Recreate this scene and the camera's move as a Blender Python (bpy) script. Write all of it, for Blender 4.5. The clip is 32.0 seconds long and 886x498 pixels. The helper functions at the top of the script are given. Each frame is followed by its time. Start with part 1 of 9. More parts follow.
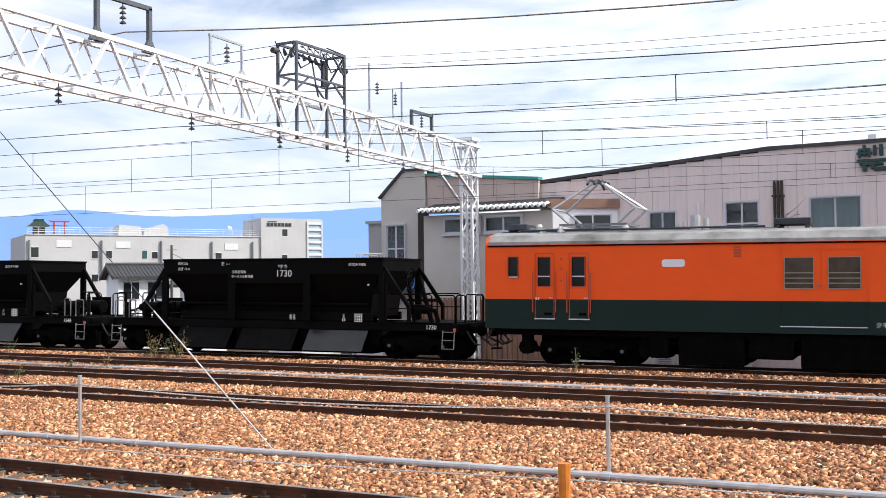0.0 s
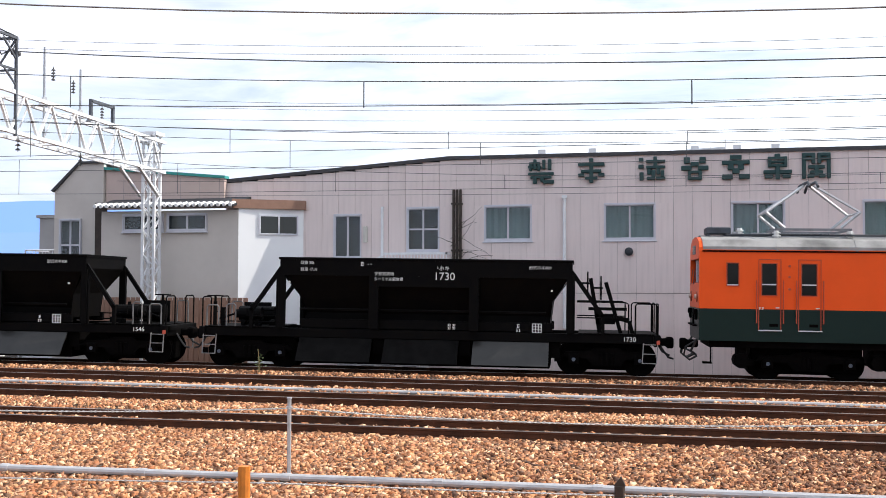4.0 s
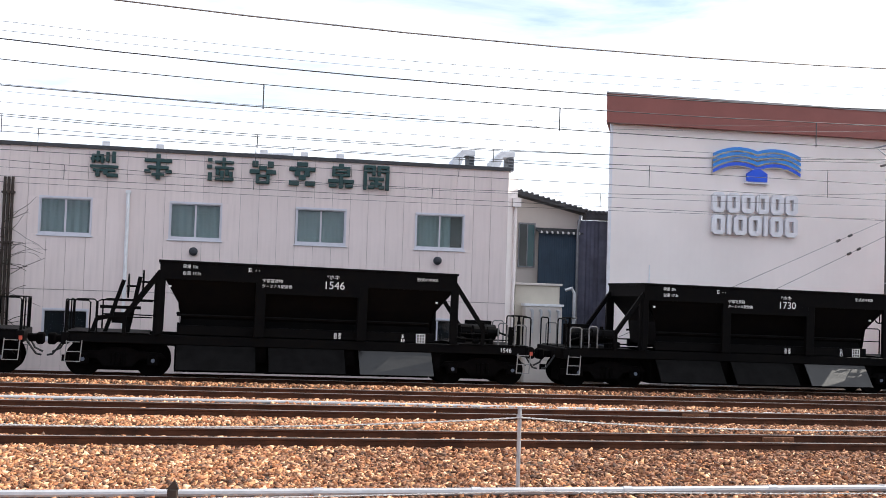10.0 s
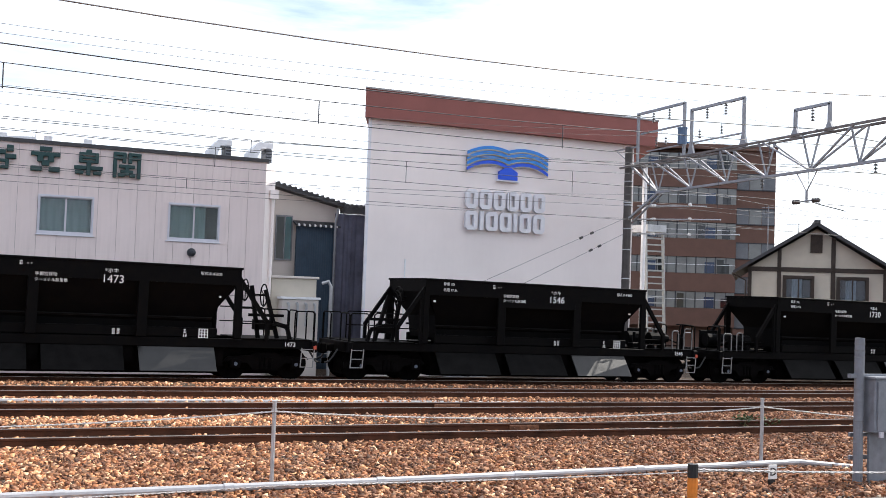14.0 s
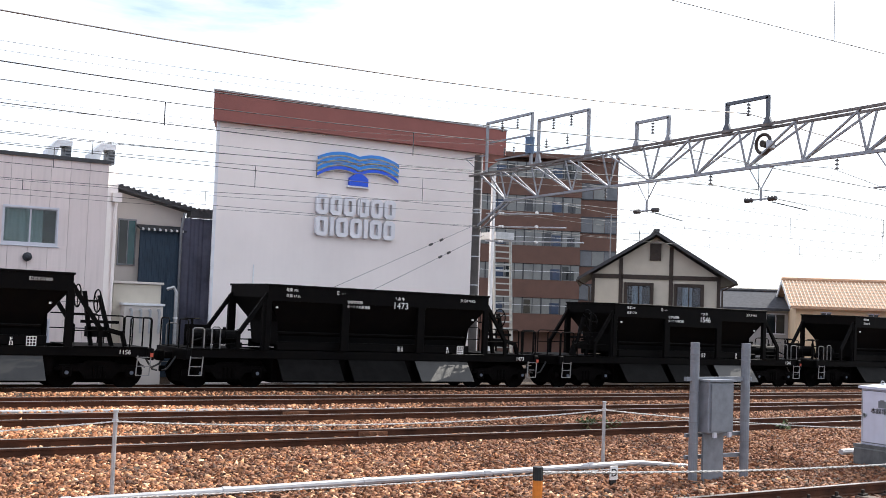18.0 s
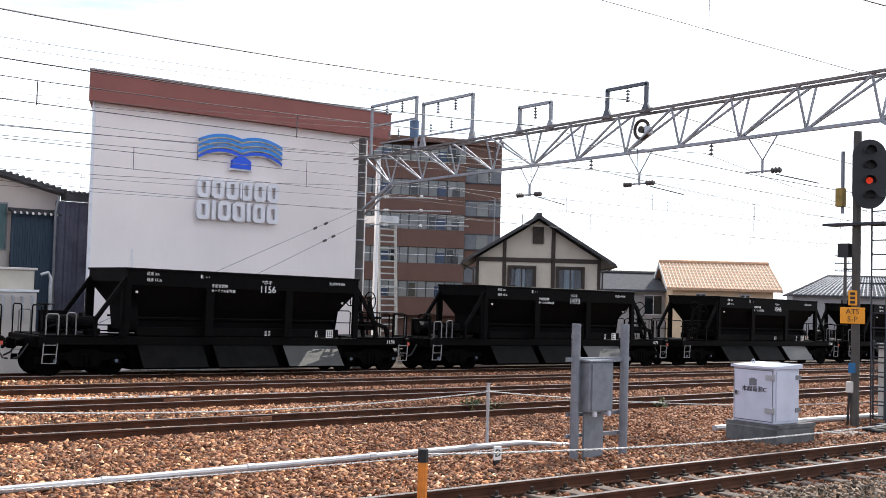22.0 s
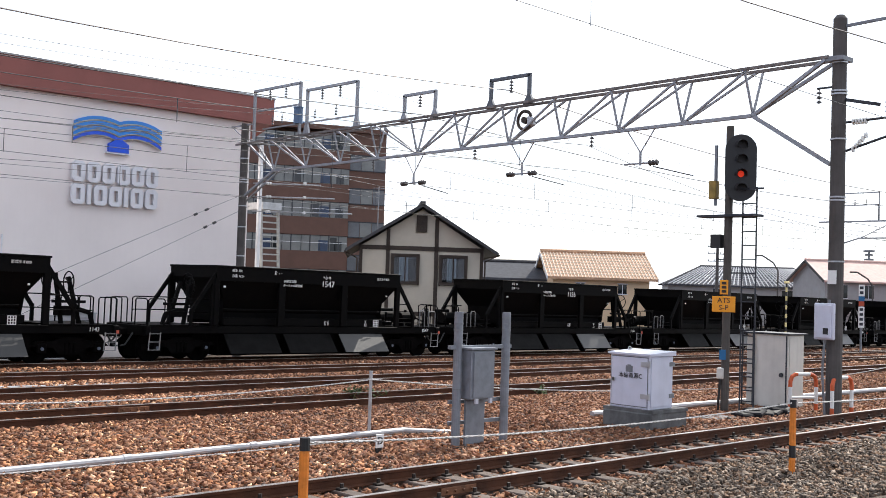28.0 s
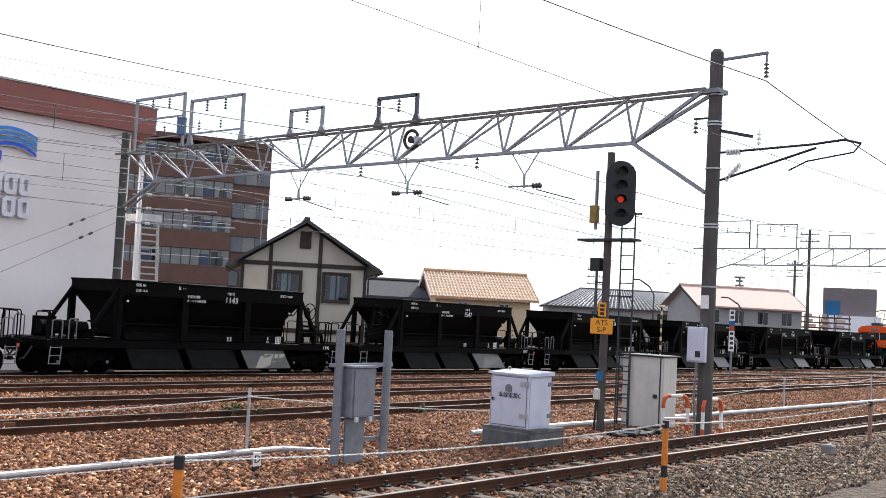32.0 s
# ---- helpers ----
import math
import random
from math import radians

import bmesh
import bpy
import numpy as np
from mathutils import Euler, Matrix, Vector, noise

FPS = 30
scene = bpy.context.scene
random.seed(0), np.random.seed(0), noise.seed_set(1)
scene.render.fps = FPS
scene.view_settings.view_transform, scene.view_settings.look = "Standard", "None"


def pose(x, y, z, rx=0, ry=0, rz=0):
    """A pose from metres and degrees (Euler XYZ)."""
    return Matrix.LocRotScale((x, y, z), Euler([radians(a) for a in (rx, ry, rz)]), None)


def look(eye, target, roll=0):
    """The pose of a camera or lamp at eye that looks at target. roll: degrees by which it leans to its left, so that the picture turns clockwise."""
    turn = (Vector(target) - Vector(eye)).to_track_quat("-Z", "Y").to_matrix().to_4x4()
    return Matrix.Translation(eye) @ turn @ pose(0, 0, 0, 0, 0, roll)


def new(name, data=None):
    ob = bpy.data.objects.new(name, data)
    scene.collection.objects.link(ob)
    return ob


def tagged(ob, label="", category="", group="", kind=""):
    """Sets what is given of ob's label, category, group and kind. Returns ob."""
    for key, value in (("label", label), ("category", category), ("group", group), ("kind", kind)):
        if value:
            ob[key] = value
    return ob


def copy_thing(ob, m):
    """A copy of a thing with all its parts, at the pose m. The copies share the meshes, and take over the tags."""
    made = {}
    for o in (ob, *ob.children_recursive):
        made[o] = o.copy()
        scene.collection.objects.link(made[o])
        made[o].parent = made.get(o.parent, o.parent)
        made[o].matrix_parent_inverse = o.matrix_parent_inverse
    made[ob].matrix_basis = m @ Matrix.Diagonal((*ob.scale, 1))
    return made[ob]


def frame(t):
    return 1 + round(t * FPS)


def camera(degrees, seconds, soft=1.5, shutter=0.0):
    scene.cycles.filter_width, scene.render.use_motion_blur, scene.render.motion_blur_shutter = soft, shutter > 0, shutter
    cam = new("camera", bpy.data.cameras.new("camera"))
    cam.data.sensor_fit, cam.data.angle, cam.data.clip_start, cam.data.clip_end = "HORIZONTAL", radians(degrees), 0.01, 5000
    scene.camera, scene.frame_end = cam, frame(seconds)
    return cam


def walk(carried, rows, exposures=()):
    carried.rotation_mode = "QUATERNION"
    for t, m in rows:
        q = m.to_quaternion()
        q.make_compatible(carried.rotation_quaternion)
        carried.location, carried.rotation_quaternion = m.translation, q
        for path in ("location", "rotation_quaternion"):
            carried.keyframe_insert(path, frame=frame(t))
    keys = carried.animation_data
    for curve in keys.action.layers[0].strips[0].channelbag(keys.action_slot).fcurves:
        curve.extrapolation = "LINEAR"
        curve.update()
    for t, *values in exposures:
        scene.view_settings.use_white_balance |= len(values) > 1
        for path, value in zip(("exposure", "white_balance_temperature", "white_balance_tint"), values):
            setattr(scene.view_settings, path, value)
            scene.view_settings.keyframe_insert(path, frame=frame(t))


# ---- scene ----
# ---------------------------------------------------------------- camera
EXPO = [(0, 0.0), (3, 0.02), (6, 0.2), (13, 0.27), (19, 0.30), (25, 0.24), (32, 0.15)]
# time, tilt, lean, heading of the hand-turned camera, which stands at one spot
TURN = [
    (0, 92.00, 0.75, 29.01), (0.5, 92.06, 0.56, 26.98), (1, 92.23, 0.52, 25.40), (1.5, 92.07, 0.67, 23.87), (2, 92.04, 0.84, 22.45),
    (2.5, 92.09, 0.58, 20.59), (3, 92.18, 0.33, 17.76), (3.5, 92.09, 0.10, 14.84), (5.5, 91.98, -0.61, 6.35), (6, 92.08, -0.81, 4.01),
    (6.5, 92.08, -0.80, 1.69), (7, 92.28, -0.99, -0.49), (7.5, 92.15, -1.13, -2.44), (8, 92.05, -1.04, -4.10), (8.5, 92.12, -1.32, -5.49),
    (9, 92.29, -1.38, -7.01), (9.5, 92.55, -1.74, -8.76), (10, 92.44, -1.84, -10.45), (10.5, 92.37, -1.85, -12.16), (11, 92.30, -1.99, -13.86),
    (11.5, 92.27, -2.03, -15.43), (12, 92.17, -1.91, -17.10), (12.5, 92.10, -1.69, -18.63), (13, 92.29, -1.92, -20.17), (13.5, 92.47, -2.01, -21.72),
    (14, 92.51, -2.03, -23.30), (14.5, 92.54, -1.96, -24.67), (15, 92.72, -1.71, -25.63), (15.5, 92.91, -1.99, -26.83), (17.5, 93.08, -2.42, -30.50),
    (18, 93.12, -2.02, -31.25), (18.5, 92.96, -2.03, -32.05), (19, 92.91, -1.93, -32.85), (19.5, 92.81, -1.88, -33.52), (20, 92.99, -1.88, -34.35),
    (20.5, 92.87, -1.96, -35.02), (21, 92.73, -1.60, -35.82), (21.5, 92.54, -1.50, -36.65), (22, 92.44, -1.59, -37.34), (22.5, 92.38, -1.76, -37.94),
    (23, 92.49, -1.89, -38.58), (23.5, 92.47, -1.69, -39.04), (24, 92.34, -1.60, -39.63), (24.5, 92.12, -1.48, -40.10), (25, 92.00, -1.85, -40.72),
    (25.5, 92.03, -1.75, -41.19), (27.5, 91.89, -1.74, -42.95), (28, 91.99, -1.80, -43.52), (28.5, 92.09, -2.09, -44.35), (29, 92.10, -2.20, -45.09),
    (29.5, 92.23, -1.92, -45.87), (30, 92.48, -1.96, -46.74), (30.5, 92.74, -2.35, -47.47), (31, 92.98, -2.66, -48.19), (31.5, 93.06, -2.74, -48.94),
    (32, 93.21, -2.89, -49.73),
]
EYE = (0.0, 0.0, 2.4)
cam = camera(44.61, 32.0, soft=0.6)
walk(cam, [(t, pose(*EYE, a, b, c)) for t, a, b, c in TURN], EXPO)

# ---------------------------------------------------------------- light
SUN_EL, SUN_AZ = 44.0, 77.0          # azimuth from +y towards +x


def make_light():
    w = bpy.data.worlds.new("sky")
    scene.world = w
    w.use_nodes = True
    nt = w.node_tree
    nt.nodes.clear()
    out = nt.nodes.new("ShaderNodeOutputWorld")
    bg = nt.nodes.new("ShaderNodeBackground")
    sky = nt.nodes.new("ShaderNodeTexSky")
    sky.sky_type = "NISHITA"
    sky.sun_disc = False
    sky.sun_elevation = radians(SUN_EL)
    sky.sun_rotation = radians(SUN_AZ)
    sky.air_density, sky.dust_density, sky.ozone_density = 1.0, 1.2, 1.5
    # thin high cloud, streaked along the horizon
    tc = nt.nodes.new("ShaderNodeTexCoord")
    mp = nt.nodes.new("ShaderNodeMapping")
    mp.inputs["Scale"].default_value = (1.6, 1.6, 6.5)
    mp.inputs["Rotation"].default_value = (0.12, -0.16, 0.3)
    n1 = nt.nodes.new("ShaderNodeTexNoise")
    n1.inputs["Scale"].default_value = 2.3
    n1.inputs["Detail"].default_value = 7.0
    n1.inputs["Roughness"].default_value = 0.56
    n1.inputs["Distortion"].default_value = 0.5
    rp = nt.nodes.new("ShaderNodeValToRGB")
    rp.color_ramp.elements[0].position, rp.color_ramp.elements[1].position = 0.24, 0.62
    mx = nt.nodes.new("ShaderNodeMix")
    mx.data_type = "RGBA"
    # cloud away from the sun is dimmer and bluer
    e, a = radians(SUN_EL), radians(SUN_AZ)
    d = Vector((math.sin(a) * math.cos(e), math.cos(a) * math.cos(e), math.sin(e)))
    dot = nt.nodes.new("ShaderNodeVectorMath")
    dot.operation = "DOT_PRODUCT"
    dot.inputs[1].default_value = d
    nt.links.new(tc.outputs["Generated"], dot.inputs[0])
    near = nt.nodes.new("ShaderNodeMapRange")
    near.interpolation_type = "SMOOTHSTEP"
    near.inputs["From Min"].default_value, near.inputs["From Max"].default_value = -0.55, 0.52
    nt.links.new(dot.outputs["Value"], near.inputs["Value"])
    cl = nt.nodes.new("ShaderNodeMix")
    cl.data_type = "RGBA"
    cl.inputs["A"].default_value = (6.2, 6.5, 8.0, 1)
    cl.inputs["B"].default_value = (8.9, 9.3, 10.0, 1)
    nt.links.new(near.outputs["Result"], cl.inputs["Factor"])
    nt.links.new(cl.outputs["Result"], mx.inputs["B"])
    nt.links.new(tc.outputs["Generated"], mp.inputs["Vector"])
    nt.links.new(mp.outputs["Vector"], n1.inputs["Vector"])
    nt.links.new(n1.outputs["Fac"], rp.inputs["Fac"])
    nt.links.new(rp.outputs["Color"], mx.inputs["Factor"])
    nt.links.new(sky.outputs["Color"], mx.inputs["A"])
    nt.links.new(mx.outputs["Result"], bg.inputs["Color"])
    bg.inputs["Strength"].default_value = 0.155
    nt.links.new(bg.outputs["Background"], out.inputs["Surface"])
    sun = new("sun", bpy.data.lights.new("sun", "SUN"))
    sun.data.energy, sun.data.angle, sun.data.color = 5.0, radians(0.6), (1.0, 0.95, 0.87)
    sun.matrix_world = look(d * 60, (0, 0, 0))


make_light()

# ---------------------------------------------------------------- materials
MATS = {}


def mat(name, col, rough=0.7, metal=0.0, var=0.12, scale=4.0, bump=0.0, bscale=60.0, col2=None, spec=0.5, rand=0.0, island=0.0, coat=0.0, streak=0.0):
    """A painted, stone or metal surface: two noises in the colour, one in the relief."""
    if name in MATS:
        return MATS[name]
    m = bpy.data.materials.new(name)
    m.use_nodes = True
    nt = m.node_tree
    b = nt.nodes["Principled BSDF"]
    tc = nt.nodes.new("ShaderNodeTexCoord")
    big = nt.nodes.new("ShaderNodeTexNoise")
    big.inputs["Scale"].default_value = scale
    big.inputs["Detail"].default_value = 5
    big.inputs["Roughness"].default_value = 0.6
    fine = nt.nodes.new("ShaderNodeTexNoise")
    fine.inputs["Scale"].default_value = bscale
    fine.inputs["Detail"].default_value = 4
    nt.links.new(tc.outputs["Object"], big.inputs["Vector"])
    nt.links.new(tc.outputs["Object"], fine.inputs["Vector"])
    c2 = col2 or tuple(c * (1 - 2.2 * var) for c in col)
    mx = nt.nodes.new("ShaderNodeMix")
    mx.data_type = "RGBA"
    mx.inputs["A"].default_value = (*col, 1)
    mx.inputs["B"].default_value = (*c2, 1)
    rp = nt.nodes.new("ShaderNodeValToRGB")
    rp.color_ramp.elements[0].position, rp.color_ramp.elements[1].position = 0.38, 0.72
    nt.links.new(big.outputs["Fac"], rp.inputs["Fac"])
    nt.links.new(rp.outputs["Color"], mx.inputs["Factor"])
    last = mx.outputs["Result"]
    if streak:
        mp = nt.nodes.new("ShaderNodeMapping")
        mp.inputs["Scale"].default_value = (5.0, 5.0, 0.35)
        st = nt.nodes.new("ShaderNodeTexNoise")
        st.inputs["Scale"].default_value = 1.6
        st.inputs["Detail"].default_value = 6
        nt.links.new(tc.outputs["Object"], mp.inputs["Vector"])
        nt.links.new(mp.outputs["Vector"], st.inputs["Vector"])
        r2 = nt.nodes.new("ShaderNodeMapRange")
        r2.inputs["From Min"].default_value, r2.inputs["From Max"].default_value = 0.45, 0.8
        r2.inputs["To Min"].default_value, r2.inputs["To Max"].default_value = 1.0, 1.0 - streak
        nt.links.new(st.outputs["Fac"], r2.inputs["Value"])
        hs = nt.nodes.new("ShaderNodeHueSaturation")
        nt.links.new(last, hs.inputs["Color"])
        nt.links.new(r2.outputs["Result"], hs.inputs["Value"])
        last = hs.outputs["Color"]
    if rand or island:
        src = nt.nodes.new("ShaderNodeNewGeometry").outputs["Random Per Island"] if island else nt.nodes.new("ShaderNodeObjectInfo").outputs["Random"]
        k = island or rand
        r3 = nt.nodes.new("ShaderNodeMapRange")
        r3.inputs["To Min"].default_value, r3.inputs["To Max"].default_value = 1 - k, 1 + k
        nt.links.new(src, r3.inputs["Value"])
        h2 = nt.nodes.new("ShaderNodeHueSaturation")
        nt.links.new(last, h2.inputs["Color"])
        nt.links.new(r3.outputs["Result"], h2.inputs["Value"])
        last = h2.outputs["Color"]
    nt.links.new(last, b.inputs["Base Color"])
    rr = nt.nodes.new("ShaderNodeMapRange")
    rr.inputs["To Min"].default_value, rr.inputs["To Max"].default_value = max(0.02, rough - 0.1), min(1, rough + 0.1)
    nt.links.new(fine.outputs["Fac"], rr.inputs["Value"])
    nt.links.new(rr.outputs["Result"], b.inputs["Roughness"])
    b.inputs["Metallic"].default_value = metal
    b.inputs["Specular IOR Level"].default_value = spec
    b.inputs["Coat Weight"].default_value = coat
    if bump:
        bp = nt.nodes.new("ShaderNodeBump")
        bp.inputs["Strength"].default_value = bump
        bp.inputs["Distance"].default_value = 0.02
        nt.links.new(fine.outputs["Fac"], bp.inputs["Height"])
        nt.links.new(bp.outputs["Normal"], b.inputs["Normal"])
    MATS[name] = m
    return m


def glow(name, col, strength):
    m = bpy.data.materials.new(name)
    m.use_nodes = True
    b = m.node_tree.nodes["Principled BSDF"]
    b.inputs["Base Color"].default_value = (*col, 1)
    b.inputs["Emission Color"].default_value = (*col, 1)
    b.inputs["Emission Strength"].default_value = strength
    return m


def stone_mat(name, cols, scale=11.0):
    """Loose ballast: Voronoi stones with colours of their own, dark gaps, and rounded relief."""
    m = bpy.data.materials.new(name)
    m.use_nodes = True
    nt = m.node_tree
    b = nt.nodes["Principled BSDF"]
    tc = nt.nodes.new("ShaderNodeTexCoord")
    wob = nt.nodes.new("ShaderNodeTexNoise")
    wob.inputs["Scale"].default_value = 9.0
    add = nt.nodes.new("ShaderNodeMix")
    add.data_type = "RGBA"
    add.blend_type = "LINEAR_LIGHT"
    add.inputs["Factor"].default_value = 0.05
    nt.links.new(tc.outputs["Object"], wob.inputs["Vector"])
    nt.links.new(tc.outputs["Object"], add.inputs["A"])
    nt.links.new(wob.outputs["Color"], add.inputs["B"])
    v = nt.nodes.new("ShaderNodeTexVoronoi")
    v.inputs["Scale"].default_value = scale
    nt.links.new(add.outputs["Result"], v.inputs["Vector"])
    sep = nt.nodes.new("ShaderNodeSeparateColor")
    nt.links.new(v.outputs["Color"], sep.inputs["Color"])
    rp = nt.nodes.new("ShaderNodeValToRGB")
    els = rp.color_ramp.elements
    while len(els) < len(cols):
        els.new(0.5)
    for i, c in enumerate(cols):
        els[i].position = i / (len(cols) - 1)
        els[i].color = (*c, 1)
    nt.links.new(sep.outputs["Red"], rp.inputs["Fac"])
    patch = nt.nodes.new("ShaderNodeTexNoise")
    patch.inputs["Scale"].default_value = 0.55
    patch.inputs["Detail"].default_value = 3
    nt.links.new(tc.outputs["Object"], patch.inputs["Vector"])
    mr = nt.nodes.new("ShaderNodeMapRange")
    mr.inputs["From Min"].default_value, mr.inputs["From Max"].default_value = 0.3, 0.7
    mr.inputs["To Min"].default_value, mr.inputs["To Max"].default_value = 0.75, 1.2
    nt.links.new(patch.outputs["Fac"], mr.inputs["Value"])
    hs = nt.nodes.new("ShaderNodeHueSaturation")
    nt.links.new(rp.outputs["Color"], hs.inputs["Color"])
    nt.links.new(mr.outputs["Result"], hs.inputs["Value"])
    nt.links.new(hs.outputs["Color"], b.inputs["Base Color"])
    b.inputs["Roughness"].default_value = 0.88
    bp = nt.nodes.new("ShaderNodeBump")
    bp.inputs["Strength"].default_value = 1.0
    bp.inputs["Distance"].default_value = 0.05
    bp.invert = True
    nt.links.new(v.outputs["Distance"], bp.inputs["Height"])
    nt.links.new(bp.outputs["Normal"], b.inputs["Normal"])
    MATS[name] = m
    return m


def loose_mat(name, cols):
    """Single stones: each takes one of the colours."""
    m = bpy.data.materials.new(name)
    m.use_nodes = True
    nt = m.node_tree
    b = nt.nodes["Principled BSDF"]
    g = nt.nodes.new("ShaderNodeNewGeometry")
    rp = nt.nodes.new("ShaderNodeValToRGB")
    els = rp.color_ramp.elements
    while len(els) < len(cols):
        els.new(0.5)
    for i, c in enumerate(cols):
        els[i].position = i / len(cols)
        els[i].color = (*c, 1)
    rp.color_ramp.interpolation = "CONSTANT"
    nt.links.new(g.outputs["Random Per Island"], rp.inputs["Fac"])
    tc = nt.nodes.new("ShaderNodeTexCoord")
    n = nt.nodes.new("ShaderNodeTexNoise")
    n.inputs["Scale"].default_value = 45
    nt.links.new(tc.outputs["Object"], n.inputs["Vector"])
    mr = nt.nodes.new("ShaderNodeMapRange")
    mr.inputs["To Min"].default_value, mr.inputs["To Max"].default_value = 0.7, 1.25
    nt.links.new(n.outputs["Fac"], mr.inputs["Value"])
    hs = nt.nodes.new("ShaderNodeHueSaturation")
    nt.links.new(rp.outputs["Color"], hs.inputs["Color"])
    nt.links.new(mr.outputs["Result"], hs.inputs["Value"])
    nt.links.new(hs.outputs["Color"], b.inputs["Base Color"])
    b.inputs["Roughness"].default_value = 0.85
    MATS[name] = m
    return m


def glass_mat(name, tint=(0.66, 0.76, 0.80), spec=0.25):
    m = bpy.data.materials.new(name)
    m.use_nodes = True
    b = m.node_tree.nodes["Principled BSDF"]
    b.inputs["Base Color"].default_value = (*tint, 1)
    b.inputs["Roughness"].default_value = 0.03
    b.inputs["Transmission Weight"].default_value = 1.0
    b.inputs["IOR"].default_value = 1.45
    b.inputs["Specular IOR Level"].default_value = spec
    MATS[name] = m
    return m


BALLAST = [(0.26, 0.13, 0.07), (0.48, 0.235, 0.11), (0.66, 0.40, 0.22), (0.34, 0.18, 0.10), (0.86, 0.62, 0.41), (0.42, 0.19, 0.09), (0.18, 0.11, 0.07), (0.58, 0.33, 0.17)]
GREYST = [(0.10, 0.08, 0.065), (0.36, 0.30, 0.25), (0.72, 0.63, 0.54), (0.14, 0.11, 0.09), (0.52, 0.36, 0.25), (0.30, 0.20, 0.14), (0.22, 0.19, 0.17)]
# Bed at a tenth of the stone colours: shade between loose stones.
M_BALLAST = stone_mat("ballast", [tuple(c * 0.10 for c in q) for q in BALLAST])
M_STONE = loose_mat("ballast_stone", [(min(0.95, q[0] * 1.0), q[1] * 0.85, q[2] * 0.77) for q in BALLAST])
# Right-hand stones: rustier, and darkened to carry their backlit shade.
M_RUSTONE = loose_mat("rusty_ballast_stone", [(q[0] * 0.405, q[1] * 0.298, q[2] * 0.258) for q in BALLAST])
M_GSTONE = loose_mat("grey_stone", [(q[0] * 0.41, q[1] * 0.36, q[2] * 0.315) for q in GREYST])
M_RUST = mat("rusty_rail_steel", (0.085, 0.031, 0.014), 0.75, 0.1, 0.3, 2.5, 0.25, 70, spec=0.3)
M_SHINE = mat("worn_rail_head", (0.46, 0.40, 0.36), 0.30, 0.85, 0.15, 3)
M_SLEEPER = mat("weathered_sleeper", (0.125, 0.095, 0.078), 0.9, 0, 0.2, 6, 0.4, 60, rand=0.25)
M_REDTRIM = mat("red_orange_trim", (0.42, 0.06, 0.02), 0.45, 0, 0.05, 3)
M_BLACK = mat("black_wagon_paint", (0.003, 0.003, 0.0034), 0.5, 0, 0.25, 3.0, 0.06, 40, col2=(0.005, 0.0045, 0.004), spec=0.035)
M_UNDER = mat("grimy_running_gear", (0.0035, 0.003, 0.003), 0.8, 0, 0.3, 5, 0.2, 50, spec=0.03)
M_CHUTE = mat("scuffed_chute_plate", (0.0065, 0.0062, 0.0062), 0.5, 0.0, 0.3, 3.5, 0.05, 25, spec=0.04)
# Third chute: colour and gloss raised to brighten the sun patch on it.
M_SUNCHUTE = mat("worn_bare_chute_plate", (0.014, 0.0135, 0.013), 0.33, 0.0, 0.25, 2.5, 0.02, 25, spec=0.52)
M_WHITE = mat("white_marking", (0.80, 0.80, 0.78), 0.6, 0, 0.04, 8)
M_RED = mat("red_marking", (0.55, 0.09, 0.05), 0.6, 0, 0.1, 8)
M_ORANGE = mat("orange_body_paint", (0.84, 0.098, 0.012), 0.42, 0, 0.03, 1.6, 0.02, 25, spec=0.18)
M_GREEN = mat("dark_green_body_paint", (0.008, 0.022, 0.019), 0.42, 0, 0.05, 1.6, 0.02, 25, spec=0.15)
M_ROOFG = mat("patched_grey_roof", (0.30, 0.295, 0.29), 0.8, 0, 0.30, 1.1, 0.15, 40)
M_GLASS = glass_mat("window_glass")
M_DIMGLASS = glass_mat("dim_house_glass", (0.42, 0.48, 0.52), 0.08)
# Near-black that stands for unlit rooms, cab insides and grille gaps.
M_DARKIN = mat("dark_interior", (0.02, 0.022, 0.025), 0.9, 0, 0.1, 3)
M_ALU = mat("silver_window_frame", (0.60, 0.60, 0.66), 0.45, 0.1, 0.04, 6)
M_CURTAINP = mat("pale_blue_grey_curtain", (0.55, 0.60, 0.66), 0.9, 0, 0.1, 7)
M_CURTAIN = mat("grey_green_curtain", (0.27, 0.345, 0.33), 0.9, 0, 0.15, 7)
M_PANEL = mat("taupe_wall_panel", (0.765, 0.662, 0.642), 0.82, 0, 0.035, 0.7, 0.05, 90, rand=0.025, streak=0.10)
M_JOINT = mat("wall_joint", (0.36, 0.32, 0.31), 0.9, 0, 0.1, 3)
M_CREAM = mat("cream_render", (0.90, 0.825, 0.80), 0.85, 0, 0.05, 0.25, 0.05, 80, streak=0.015)
M_MAROON = mat("maroon_parapet", (0.27, 0.085, 0.07), 0.6, 0, 0.08, 1.0, 0.05, 50)
M_GALV = mat("galvanised_steel", (0.50, 0.51, 0.53), 0.42, 0.55, 0.12, 6, 0.08, 60)
M_WHITEST = mat("white_painted_steel", (0.78, 0.79, 0.81), 0.5, 0.1, 0.06, 5)
M_DKSTEEL = mat("dark_painted_steel", (0.035, 0.04, 0.05), 0.6, 0.2, 0.2, 6)
M_GREYST = mat("grey_painted_steel", (0.22, 0.23, 0.25), 0.55, 0.3, 0.15, 6)
M_WIREP = mat("pale_bare_wire", (0.21, 0.19, 0.18), 0.5, 0.3, 0.15, 6)
M_WIRE = mat("overhead_wire", (0.07, 0.073, 0.08), 0.55, 0.4, 0.1, 6)
